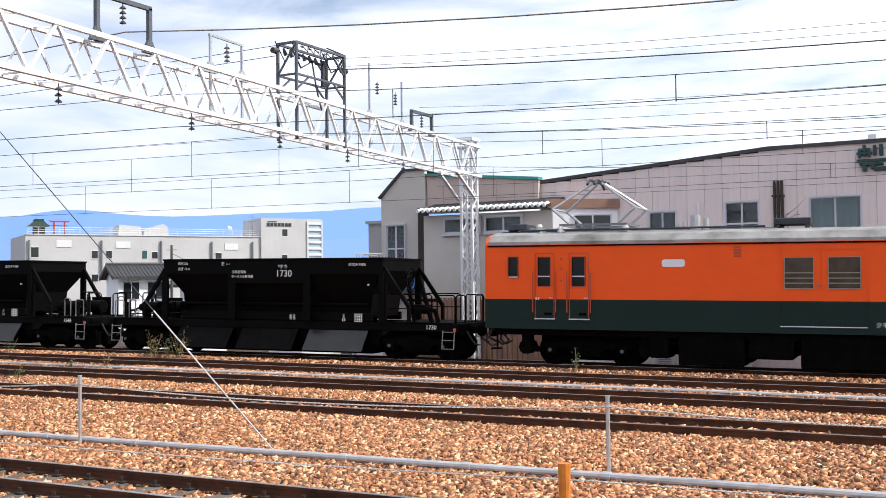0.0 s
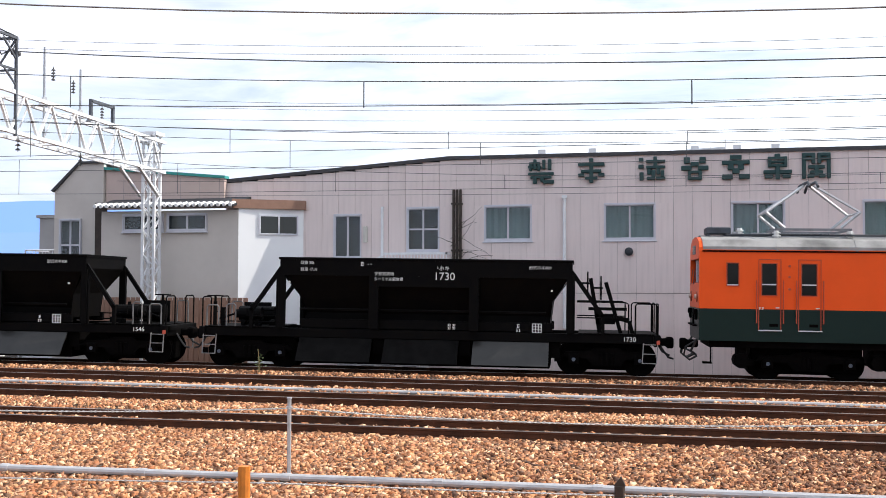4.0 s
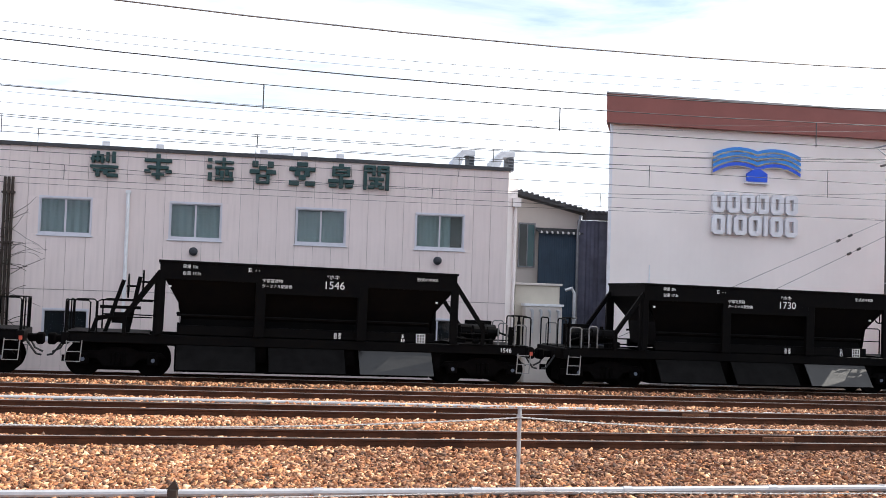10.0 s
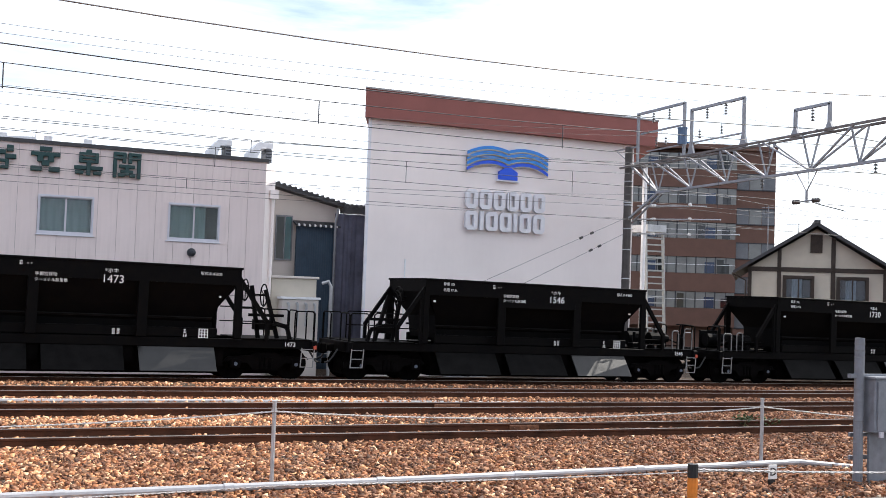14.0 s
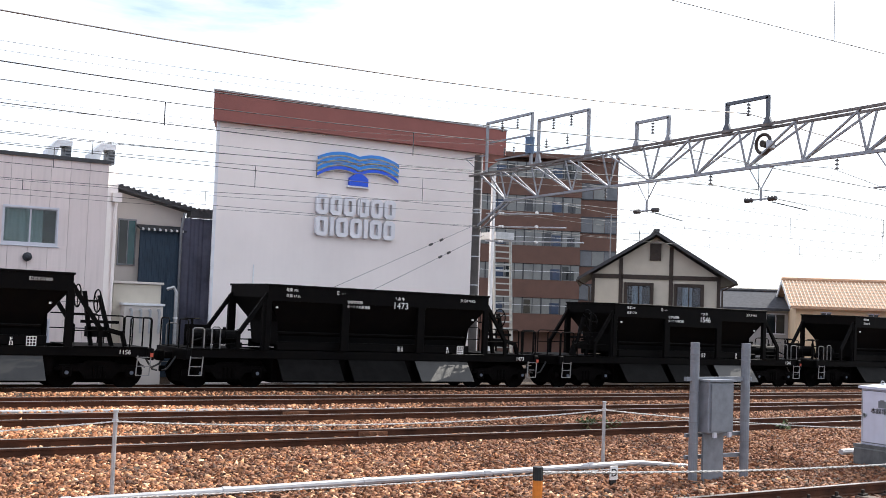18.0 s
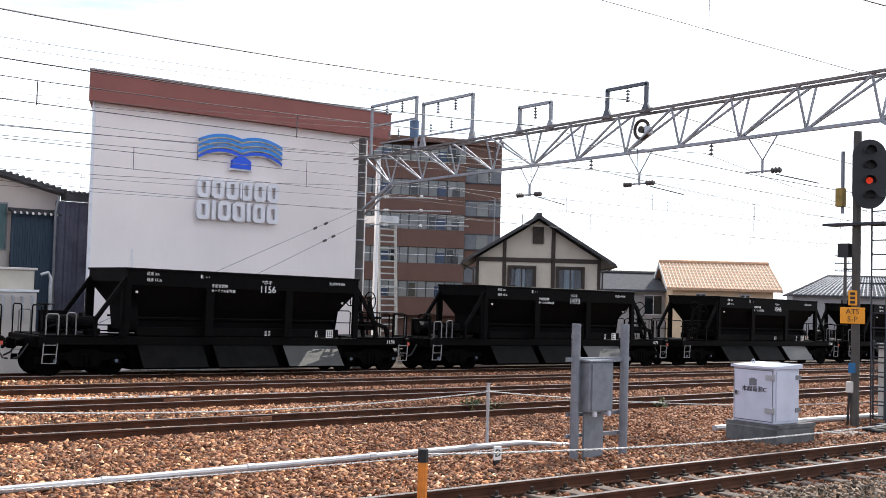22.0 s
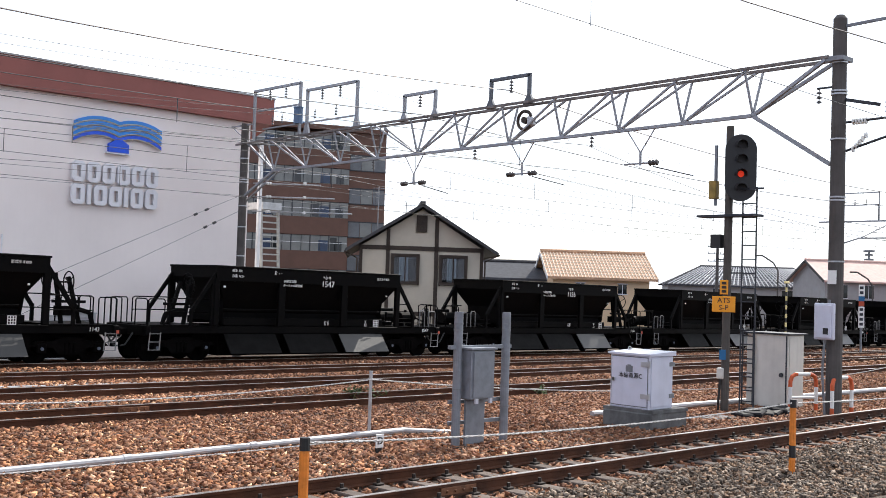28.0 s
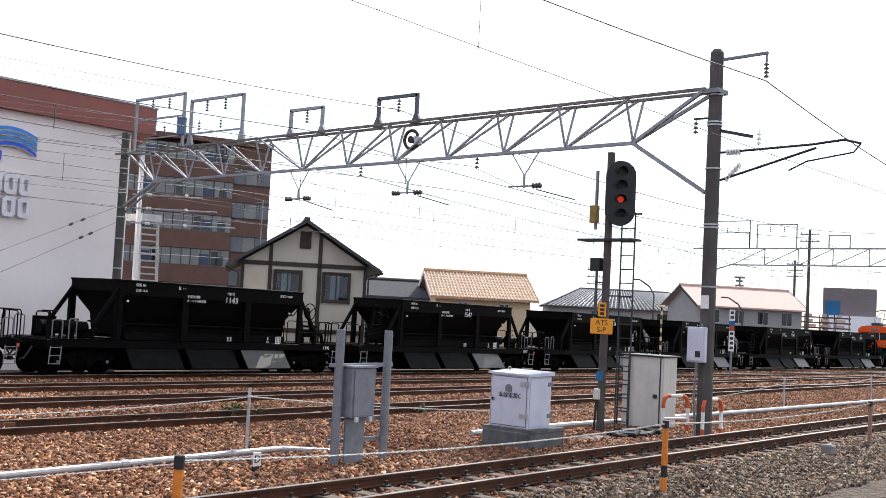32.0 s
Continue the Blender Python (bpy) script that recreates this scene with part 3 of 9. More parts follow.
scatter("grey_stones", [(3, 6.6, 34, 9.0, 560), (9, 11.2, 24, 12.2, 60)], M_GSTONE, 0.033, "loose grey crushed stone beside the near track")
scatter("rusty_stones", [(44, 17.7, 74, 21.8, 30), (46, 21.8, 84, 29.3, 24), (52, 9.0, 64, 17.7, 34)], M_RUSTONE, 0.08, "coarse rust-brown ballast farther down the line, darkened as backlit")

# ---------------------------------------------------------------- the train
T_STEPS = [0, 0.5, 1, 1.5, 2, 2.5, 3, 3.5, 5.5, 6, 6.5, 7, 7.5, 8, 8.5, 9, 9.5, 10, 10.5, 11, 11.5, 12, 12.5, 13, 13.5, 14, 14.5, 15, 15.5, 17.5, 18, 18.5, 19, 19.5, 20, 20.5, 21, 21.5, 22, 22.5, 23, 23.5, 24, 24.5, 25, 25.5, 27.5, 28, 28.5, 29, 29.5, 30, 30.5, 31, 31.5, 32]
S_STEPS = [-20.32, -18.56, -16.82, -15.05, -13.3, -11.54, -9.78, -7.99, -0.92, 0.92, 2.76, 4.59, 6.41, 8.22, 10.02, 11.81, 13.61, 15.41, 17.21, 18.97, 20.72, 22.45, 24.18, 25.92, 27.66, 29.42, 31.16, 32.87, 34.54, 40.81, 42.42, 44.03, 45.63, 47.2, 48.75, 50.3, 51.86, 53.43, 55.02, 56.61, 58.21, 59.81, 61.43, 63.1, 64.78, 66.48, 73.42, 75.15, 76.91, 78.66, 80.43, 82.22, 83.99, 85.76, 87.56, 89.38]


def run(t):
    """How far the mark on the first wagon has come along the track."""
    return float(np.interp(t, T_STEPS, S_STEPS))


LINE_S = np.concatenate([[0.0], np.cumsum(np.hypot(np.diff(LINE_X), np.diff(LINE_Y)))])
LINE_S = LINE_S - np.interp(0.0, LINE_X, LINE_S)
LINE_Z = np.array([2.4 + (railz(x * 30 / y, 30.0) - 2.4) * y / 30 for x, y in zip(LINE_X, LINE_Y)])


def on_track(s):
    """Pose of a vehicle whose middle is s along the train's track, counted from x = 0."""
    def at(q):
        x = float(np.interp(q, LINE_S, LINE_X))
        return Vector((x, float(np.interp(x, LINE_X, LINE_Y)), float(np.interp(x, LINE_X, LINE_Z))))
    a, b, p = at(s - 1.5), at(s + 1.5), at(s)
    d = b - a
    return pose(p.x, p.y, p.z, 0, -math.degrees(math.atan2(d.z, math.hypot(d.x, d.y))), math.degrees(math.atan2(d.y, d.x)))


WHEEL_R = 0.43
ROLLING = []


def wheel_mesh():
    k = Kit()
    for s in (-1, 1):
        y = s * 0.56
        k.cyl((0, y - 0.03, 0), (0, y + 0.03, 0), WHEEL_R, 28)
        k.cyl((0, y - s * 0.03, 0), (0, y - s * 0.06, 0), WHEEL_R + 0.025, 28)
        k.cyl((0, y + s * 0.03, 0), (0, y + s * 0.09, 0), 0.11, 12)
        for i in range(4):
            a = i * math.pi / 2
            k.cyl((0.26 * math.cos(a), y + s * 0.02, 0.26 * math.sin(a)), (0.26 * math.cos(a), y + s * 0.036, 0.26 * math.sin(a)), 0.05, 8)
    k.cyl((0, -0.7, 0), (0, 0.7, 0), 0.07, 10)
    me = k.mesh("wheelset")
    me.materials.append(M_UNDER)
    return me


WHEELS = wheel_mesh()


def bogie(parent, x, base=1.7):
    """A plate-frame truck: the frame is a part, each wheelset turns by itself."""
    k = Kit()
    h = base / 2
    for s in (-1, 1):
        y = s * 0.92
        k.prism([(x - h - 0.32, 0.50), (x - h - 0.20, 0.62), (x - 0.45, 0.66), (x - 0.3, 0.74), (x + 0.3, 0.74), (x + 0.45, 0.66), (x + h + 0.20, 0.62), (x + h + 0.32, 0.50), (x + 0.5, 0.45), (x + 0.35, 0.26), (x - 0.35, 0.26), (x - 0.5, 0.45)], "y", y - 0.05, y + 0.05)
        for d in (-0.13, 0.0, 0.13):
            k.cyl((x + d, y + s * 0.04, 0.30), (x + d, y + s * 0.04, 0.60), 0.055, 8)
        for a in (-h, h):
            k.box(x + a - 0.14, y - 0.09, 0.30, x + a + 0.14, y + 0.09, 0.58, 0.03)
        k.box(x - h - 0.5, y - 0.04, 0.36, x - h - 0.34, y + 0.04, 0.52)
    k.box(x - 0.25, -0.9, 0.45, x + 0.25, 0.9, 0.72)
    k.box(x - h - 0.3, -0.48, 0.14, x + h + 0.3, 0.48, 0.80)
    bg = part("bogie", k, M_UNDER, parent, "grimy black bogie frame")
    for s in (-1, 1):
        for a in (-h, h):
            part("axle_box_cover", Kit().cyl((x + a, s * 1.0, 0.43), (x + a, s * 1.035, 0.43), 0.05, 10), M_AXLE, bg, "grey-blue axle box cover")
    for a in (-h, h):
        w = part("wheelset", WHEELS, M_UNDER, parent, "dark steel wheelset", m=pose(x + a, 0, WHEEL_R))
        ROLLING.append((w, x + a))


M_AXLE = mat("blue_grey_cover", (0.10, 0.12, 0.16), 0.5, 0.2, 0.1, 9)


def plate(text_m, w, h, parent, name="lettering_bar"):
    return part(name, Kit().box(-w / 2, -h / 2, -0.002, w / 2, h / 2, 0.003), M_WHITE, parent, "small white marking", m=text_m)


def facing(x, y, z):
    """Pose of lettering on a side that looks to -y."""
    return pose(x, y, z, 90, 0, 0)


def small_marks(parent, x, y, z, n, w, h, gap=0.25):
    """A row of small characters, each a few short bars."""
    k = Kit()
    step = w / n
    for i in range(n):
        x0, x1 = -w / 2 + i * step, -w / 2 + i * step + step * (0.92 - gap)
        t = h * 0.17
        k.box(x0, h / 2 - t, -0.002, x1, h / 2, 0.003)
        k.box(x0 + step * 0.1, -t / 2, -0.002, x1, t / 2, 0.003)
        k.box(x0, -h / 2, -0.002, x1 - step * 0.1 * (i % 2), -h / 2 + t, 0.003)
        m = (x0 + x1) / 2 + step * 0.12 * (i % 3 - 1)
        k.box(m - t / 2, -h / 2, -0.0018, m + t / 2, h / 2, 0.0028)
    part("lettering_bar", k, M_WHITE, parent, "row of small white characters", m=facing(x, y, z))


def wagon(rev=False):
    """rev: the end with the hand wheels leads."""
    def end(k):
        if rev:
            k.v = [(-x, y, z) for x, y, z in k.v]
        return k
    w = thing("hopper_wagon", "black four-axle ballast hopper wagon with white numbers", "freight wagon")
    HB, HT, YS = 3.87, 3.0, 1.33
    # underframe
    for s in (-1, 1):
        part("sole_bar", Kit().box(-6.15, s * 1.03 - 0.09, 0.86, 6.15, s * 1.03 + 0.09, 1.10, 0.015), M_BLACK, w, "black side sill")
        part("headstock", Kit().box(s * 5.97, -1.2, 0.80, s * 6.15, 1.2, 1.10, 0.02), M_BLACK, w)
        part("end_platform", Kit().box(s * 4.05, -1.15, 1.103, s * 6.0, 1.15, 1.125), M_BLACK, w)
    part("centre_sill", Kit().box(-5.96, -0.2, 0.78, 5.96, 0.2, 1.02), M_UNDER, w)
    # hopper body: upright top band, sunk sloping bays, end slopes
    for s in (-1, 1):
        part("top_band", Kit().box(-HB, s * YS - 0.02, 2.52, HB, s * YS + 0.02, HT - 0.03), M_BLACK, w, "black upright hopper side")
        part("number_plate", Kit().box(-1.25, s * YS - 0.016, 2.24, 1.25, s * YS + 0.016, 2.53, 0.008), M_BLACK, w, "deeper middle plate of the hopper side")
        part("rim", Kit().box(-HB - 0.03, s * YS - 0.05, HT - 0.06, HB + 0.03, s * YS + 0.05, HT, 0.01), M_BLACK, w)
        a, b, c = HB - 0.12, HB - 0.50, HB - 0.58
        part("sloping_side", Kit().add([(-a, s * (YS - 0.02), 2.54), (a, s * (YS - 0.02), 2.54), (b, s * 0.98, 1.92), (-b, s * 0.98, 1.92), (c, s * 0.74, 1.52), (-c, s * 0.74, 1.52), (c, s * 0.95, 1.28), (-c, s * 0.95, 1.28)], [(0, 1, 2, 3), (3, 2, 4, 5), (5, 4, 6, 7)]), M_BLACK, w)
        part("end_wall", Kit().add([(s * HB, -YS, HT - 0.02), (s * HB, YS, HT - 0.02), (s * HB, YS, 2.62), (s * HB, -YS, 2.62), (s * b, 0.98, 1.92), (s * b, -0.98, 1.92), (s * c, 0.95, 1.25), (s * c, -0.95, 1.25)], [(0, 1, 2, 3), (3, 2, 4, 5), (5, 4, 6, 7)]), M_BLACK, w, "sloping hopper end")
        part("rim", Kit().box(s * HB - 0.04, -YS - 0.03, HT - 0.06, s * HB + 0.04, YS + 0.03, HT), M_BLACK, w)
    part("saddle", Kit().box(-HB + 1.2, -0.7, 1.1, HB - 1.2, 0.7, 1.6), M_BLACK, w)
    part("hopper_floor", Kit().box(-HB + 0.03, -YS + 0.03, 2.86, HB - 0.03, YS - 0.03, 2.9), M_UNDER, w)
    for x in (-HB + 0.05, -1.33, 1.33, HB - 0.05):
        for s in (-1, 1):
            k = Kit()
            wd = 0.09 if abs(x) > 3 else 0.13
            k.box(x - wd, s * (YS - 0.10), 1.12, x + wd, s * (YS + 0.012), 2.60, 0.01)
            part("side_post", k, M_BLACK, w)
    for s in (-1, 1):
        k = Kit().box(-HB + 0.5, s * 1.0 - 0.05, 1.12, HB - 0.5, s * 1.0 + 0.05, 1.36, 0.01)
        part("side_rail", k, M_BLACK, w)
        part("operating_shaft", Kit().cyl((-3.4, s * 1.02, 1.62), (3.2, s * 1.02, 1.62), 0.030, 8), M_CHUTE, w, "worn operating shaft")
    # discharge chutes with their doors
    for x in (-2.38, -0.065, 2.295):
        for s in (-1, 1):
            k = Kit()
            a, b = x - 0.99, x + 0.99
            k.add([(a, s * 1.10, 0.86), (b, s * 1.10, 0.86), (b, s * 1.56, 0.26), (a, s * 1.56, 0.26), (a, s * 1.05, 0.86), (b, s * 1.05, 0.86), (b, s * 1.51, 0.26), (a, s * 1.51, 0.26)],
                  [(0, 1, 2, 3), (4, 7, 6, 5), (0, 4, 5, 1), (2, 6, 7, 3), (1, 5, 6, 2), (0, 3, 7, 4)])
            part("discharge_chute", k, M_SUNCHUTE if x > 1 else M_CHUTE, w, "glossy chute plate made lighter for its sun patch" if x > 1 else "dull grey-black sloping discharge chute")
        part("chute_frame", Kit().box(x - 1.05, -0.9, 0.80, x + 1.05, 0.9, 1.0).box(x + 1.0, -1.0, 0.45, x + 1.28, 1.0, 0.9), M_UNDER, w)
    part("door_gear", Kit().box(-3.4, -0.85, 0.16, 3.3, 0.85, 0.86), M_UNDER, w, "dark discharge door gear")
    # braces at both ends
    for s in (-1, 1):
        for y in (-1.25, 1.25):
            part("end_brace", Kit().bar((s * (HB - 0.02), y, 2.72), (s * (HB + 0.80), y, 1.56), 0.09, 0.11).bar((s * (HB + 0.80), y, 1.62), (s * (HB + 0.80), y, 1.1), 0.09, 0.09), M_BLACK, w)
            part("corner_post", Kit().box(s * HB - 0.11, y - 0.06, 1.1, s * HB + 0.07, y + 0.06, 2.66), M_BLACK, w)
    # platform A: brake cylinder and reservoir;  platform B: two hand wheels
    k = Kit().cyl((4.55, -0.65, 1.45), (5.15, -0.65, 1.45), 0.19, 14).cyl((5.15, -0.65, 1.45), (5.3, -0.65, 1.45), 0.12, 10).cyl((5.3, -0.65, 1.45), (5.75, -0.65, 1.30), 0.03, 6)
    k.box(4.6, -0.8, 1.1, 4.7, -0.5, 1.3).box(5.0, -0.8, 1.1, 5.1, -0.5, 1.3)
    part("brake_cylinder", end(k), M_BLACK, w)
    part("brake_panel", end(Kit().box(4.7, 0.72, 1.12, 5.5, 0.78, 1.74, 0.01).box(4.75, 0.68, 1.3, 5.1, 0.72, 1.6)), M_BLACK, w)
    part("valve_group", end(Kit().cyl((4.3, -0.2, 1.1), (4.3, -0.2, 1.62), 0.05, 8).cyl((4.3, -0.2, 1.55), (4.62, -0.2, 1.55), 0.035, 6).box(4.15, -0.35, 1.1, 4.45, -0.05, 1.28, 0.02)), M_BLACK, w)
    part("cylinder_cap", end(Kit().cyl((4.85, -0.65, 1.6), (4.85, -0.65, 1.72), 0.05, 8)), M_BLACK, w)
    part("air_reservoir", end(Kit().cyl((4.4, 0.4, 1.42), (5.5, 0.4, 1.42), 0.22, 14)), M_BLACK, w)
    part("pipework", end(Kit().tube([(4.1, -1.0, 1.25), (5.6, -1.0, 1.25), (5.6, -1.0, 1.5), (5.75, -1.0, 1.5)], 0.02).tube([(4.1, -0.9, 1.4), (4.9, -0.9, 1.4), (4.9, -0.9, 1.6)], 0.02).box(5.5, -1.0, 1.1, 5.6, -0.9, 1.62)), M_BLACK, w)
    part("brake_stand", end(Kit().cyl((5.85, -0.75, 1.1), (5.85, -0.75, 1.78), 0.055, 8).cyl((5.85, -0.75, 1.7), (5.85, -0.75, 1.95), 0.035, 8).ring((5.85, -0.75, 1.93), 0.21, 0.018, "z", 16, 5).cyl((5.64, -0.75, 1.93), (6.06, -0.75, 1.93), 0.016, 6)), M_BLACK, w)
    for dx, dy, dz in ((-4.28, -0.35, 2.42), (-4.62, -0.98, 2.30)):
        k = Kit().ring((dx, dy, dz), 0.30, 0.020, "x").cyl((dx + 0.25, dy, dz), (dx - 0.05, dy, dz), 0.03, 6)
        for a in range(3):
            c, sn = math.cos(a * 2.094 + 0.5), math.sin(a * 2.094 + 0.5)
            k.cyl((dx, dy, dz), (dx, dy + 0.30 * c, dz + 0.30 * sn), 0.016, 5)
        part("hand_wheel", end(k), M_BLACK, w, "black operating hand wheel")
    k = Kit().bar((-4.35, -0.7, 2.55), (-4.6, -0.7, 1.1), 0.1, 0.1).bar((-4.75, -0.7, 2.45), (-5.15, -0.7, 1.1), 0.1, 0.1).bar((-4.3, -0.7, 1.75), (-5.3, -0.7, 1.75), 0.08, 0.08).box(-5.0, -0.75, 1.35, -4.5, -0.4, 1.62)
    k.bar((-5.35, -0.9, 1.45), (-4.95, -0.9, 1.55), 0.12, 0.12).bar((-5.35, -0.9, 1.45), (-5.45, -0.9, 1.1), 0.1, 0.1)
    part("wheel_stand", end(k), M_BLACK, w)
    # handrails
    def hoop(x0, x1, y, z, r=0.02):
        return Kit().tube([(x0, y, 1.1), (x0, y, z - 0.05), (x0 + 0.05, y, z), (x1 - 0.05, y, z), (x1, y, z - 0.05), (x1, y, 1.1)], r)
    for x0, x1, y, z in ((5.15, 5.4, -1.12, 1.72), (5.62, 5.95, 1.0, 1.75), (5.62, 5.95, -1.12, 1.68)):
        part("handrail", end(hoop(x0, x1, y, z)), M_RAILW, w, "bent tube handrail with pale edges")
    for y in (-1.12, 1.12):
        part("long_handrail", end(Kit().tube([(-4.0, y, 1.93), (-5.25, y, 1.93), (-5.33, y, 1.88), (-5.33, y, 1.1)], 0.021)), M_BLACK, w)
        part("long_handrail", end(Kit().tube([(-4.0, y, 1.52), (-5.33, y, 1.52)], 0.018)), M_BLACK, w)
        part("handrail", end(hoop(-6.05, -5.5, y, 1.90)), M_BLACK, w)
    for s in (-1, 1):
        for sy in (-1, 1):
            part("end_handrail", Kit().tube([(s * 6.08, sy * 1.1, 1.1), (s * 6.08, sy * 1.1, 1.85), (s * 6.08, sy * 1.0, 1.9), (s * 6.08, sy * 0.5, 1.9), (s * 6.08, sy * 0.42, 1.85), (s * 6.08, sy * 0.42, 1.1)], 0.02), M_BLACK, w)
        for y in (-1.2, 1.2):
            k = Kit()
            for z in (0.38, 0.62, 0.86):
                k.box(s * 5.86 - 0.17, y - 0.02, z - 0.009, s * 5.86 + 0.17, y + 0.02, z + 0.009)
            k.bar((s * 5.86 - 0.18, y, 0.37), (s * 5.86 - 0.15, y, 0.9), 0.024, 0.024).bar((s * 5.86 + 0.18, y, 0.37), (s * 5.86 + 0.21, y, 0.9), 0.024, 0.024)
            part("step_ladder", k, M_STEP, w, "light-edged steel step ladder")
        k = Kit().box(s * 6.1, -0.12, 0.78, s * 6.45, 0.12, 0.98, 0.03).box(s * 6.36, -0.17, 0.72, s * 6.56, 0.17, 1.02, 0.04)
        part("coupler", k, M_UNDER, w, "dark knuckle coupler")
        part("brake_hose", Kit().tube([(s * 6.15, -0.45, 0.86), (s * 6.28, -0.45, 0.66), (s * 6.40, -0.45, 0.50), (s * 6.53, -0.43, 0.47)], 0.028), M_BLK, w)
        part("brake_hose", Kit().tube([(s * 6.15, 0.45, 0.86), (s * 6.3, 0.45, 0.6), (s * 6.5, 0.45, 0.5)], 0.028), M_BLK, w)
        bogie(w, s * 4.78)
    part("marker_lamp_plate", Kit().box(6.04, -1.235, 0.87, 6.12, -1.215, 0.97), M_RED, w, "small red marker plate")
    part("side_lamp", Kit().cyl((-3.6, -1.36, 2.34), (-3.6, -1.41, 2.34), 0.032, 10), M_WHITE, w)
    part("side_lamp", Kit().cyl((3.35, -1.2, 2.20), (3.35, -1.25, 2.20), 0.03, 10), M_WHITE, w)
    # white lettering on the side
    y = -YS - 0.024
    words("lettering", "*ホキ", 0.145, M_WHITE, w, facing(0.52, y, 2.74), "white class letters")
    words("lettering", "形式ホキ800", 0.105, M_WHITE, w, facing(3.05, y, 2.79), "small white class letters")
    words("lettering", "宇都宮貨物", 0.105, M_WHITE, w, facing(-1.05, y, 2.58), "small white home depot name")
    words("lettering", "ターミナル駅常備", 0.098, M_WHITE, w, facing(-0.93, y, 2.44), "small white home depot name")
    words("lettering", "荷重 30t", 0.105, M_WHITE, w, facing(-3.13, y, 2.85), "small white load marking")
    words("lettering", "自重 17.3t", 0.105, M_WHITE, w, facing(-3.09, y, 2.68), "small white weight marking")
    small_marks(w, -1.62, y, 2.84, 1, 0.12, 0.10)
    small_marks(w, -1.42, y, 2.83, 2, 0.16, 0.03, 0.5)
    y = -1.134
    small_marks(w, 0.75, y, 1.26, 2, 0.24, 0.06)
    small_marks(w, 0.75, y, 1.18, 2, 0.24, 0.06)
    k = Kit()
    for i in range(4):
        k.box(-0.13 + i * 0.075, -0.12, -0.002, -0.105 + i * 0.075, 0.12, 0.003)
        k.box(-0.13, -0.12 + i * 0.075, -0.002, 0.12, -0.10 + i * 0.075, 0.003)
    part("inspection_table", k, M_WHITE, w, "white stencilled inspection grid", m=facing(2.98, y, 1.22))
    small_marks(w, 2.5, y, 1.27, 1, 0.10, 0.09)
    small_marks(w, 2.5, y, 1.16, 2, 0.12, 0.08)
    return w


M_RAILW = mat("chalky_tube", (0.20, 0.20, 0.20), 0.5, 0.1, 0.3, 3)
M_STEP = mat("pale_step_edges", (0.30, 0.30, 0.30), 0.6, 0.1, 0.15, 9)
NUMBERS = ["1730", "1546", "1473", "1156", "1547", "1143", "1153"]
OFFSET = [-13.2 * i for i in range(7)]
TRAIN = []


REVERSED = [True, False, True, True, False, True, False]


def build_wagons():
    master = {False: wagon(False), True: wagon(True)}
    used = set()
    for num, off, rev in zip(NUMBERS, OFFSET, REVERSED):
        first = master[rev]
        w = first if rev not in used else copy_thing(first, Matrix.Identity(4))
        if rev in used:
            for o in [c for c in w.children if c.name.startswith(("number", "end_number"))]:
                bpy.data.objects.remove(o)
            ROLLING.extend((o, o.location.x) for o in w.children_recursive if o.name.startswith("wheelset"))
        used.add(rev)
        tagged(w, "black hopper wagon numbered %s in white" % num, group="hopper wagons of the train")
        words("number", num, 0.285, M_WHITE, w, facing(0.55, -1.354, 2.53), "white running number")
        words("end_number", num, 0.17, M_WHITE, w, facing(5.35, -1.214, 0.98), "small white running number")
        TRAIN.append((w, off - 0.55))


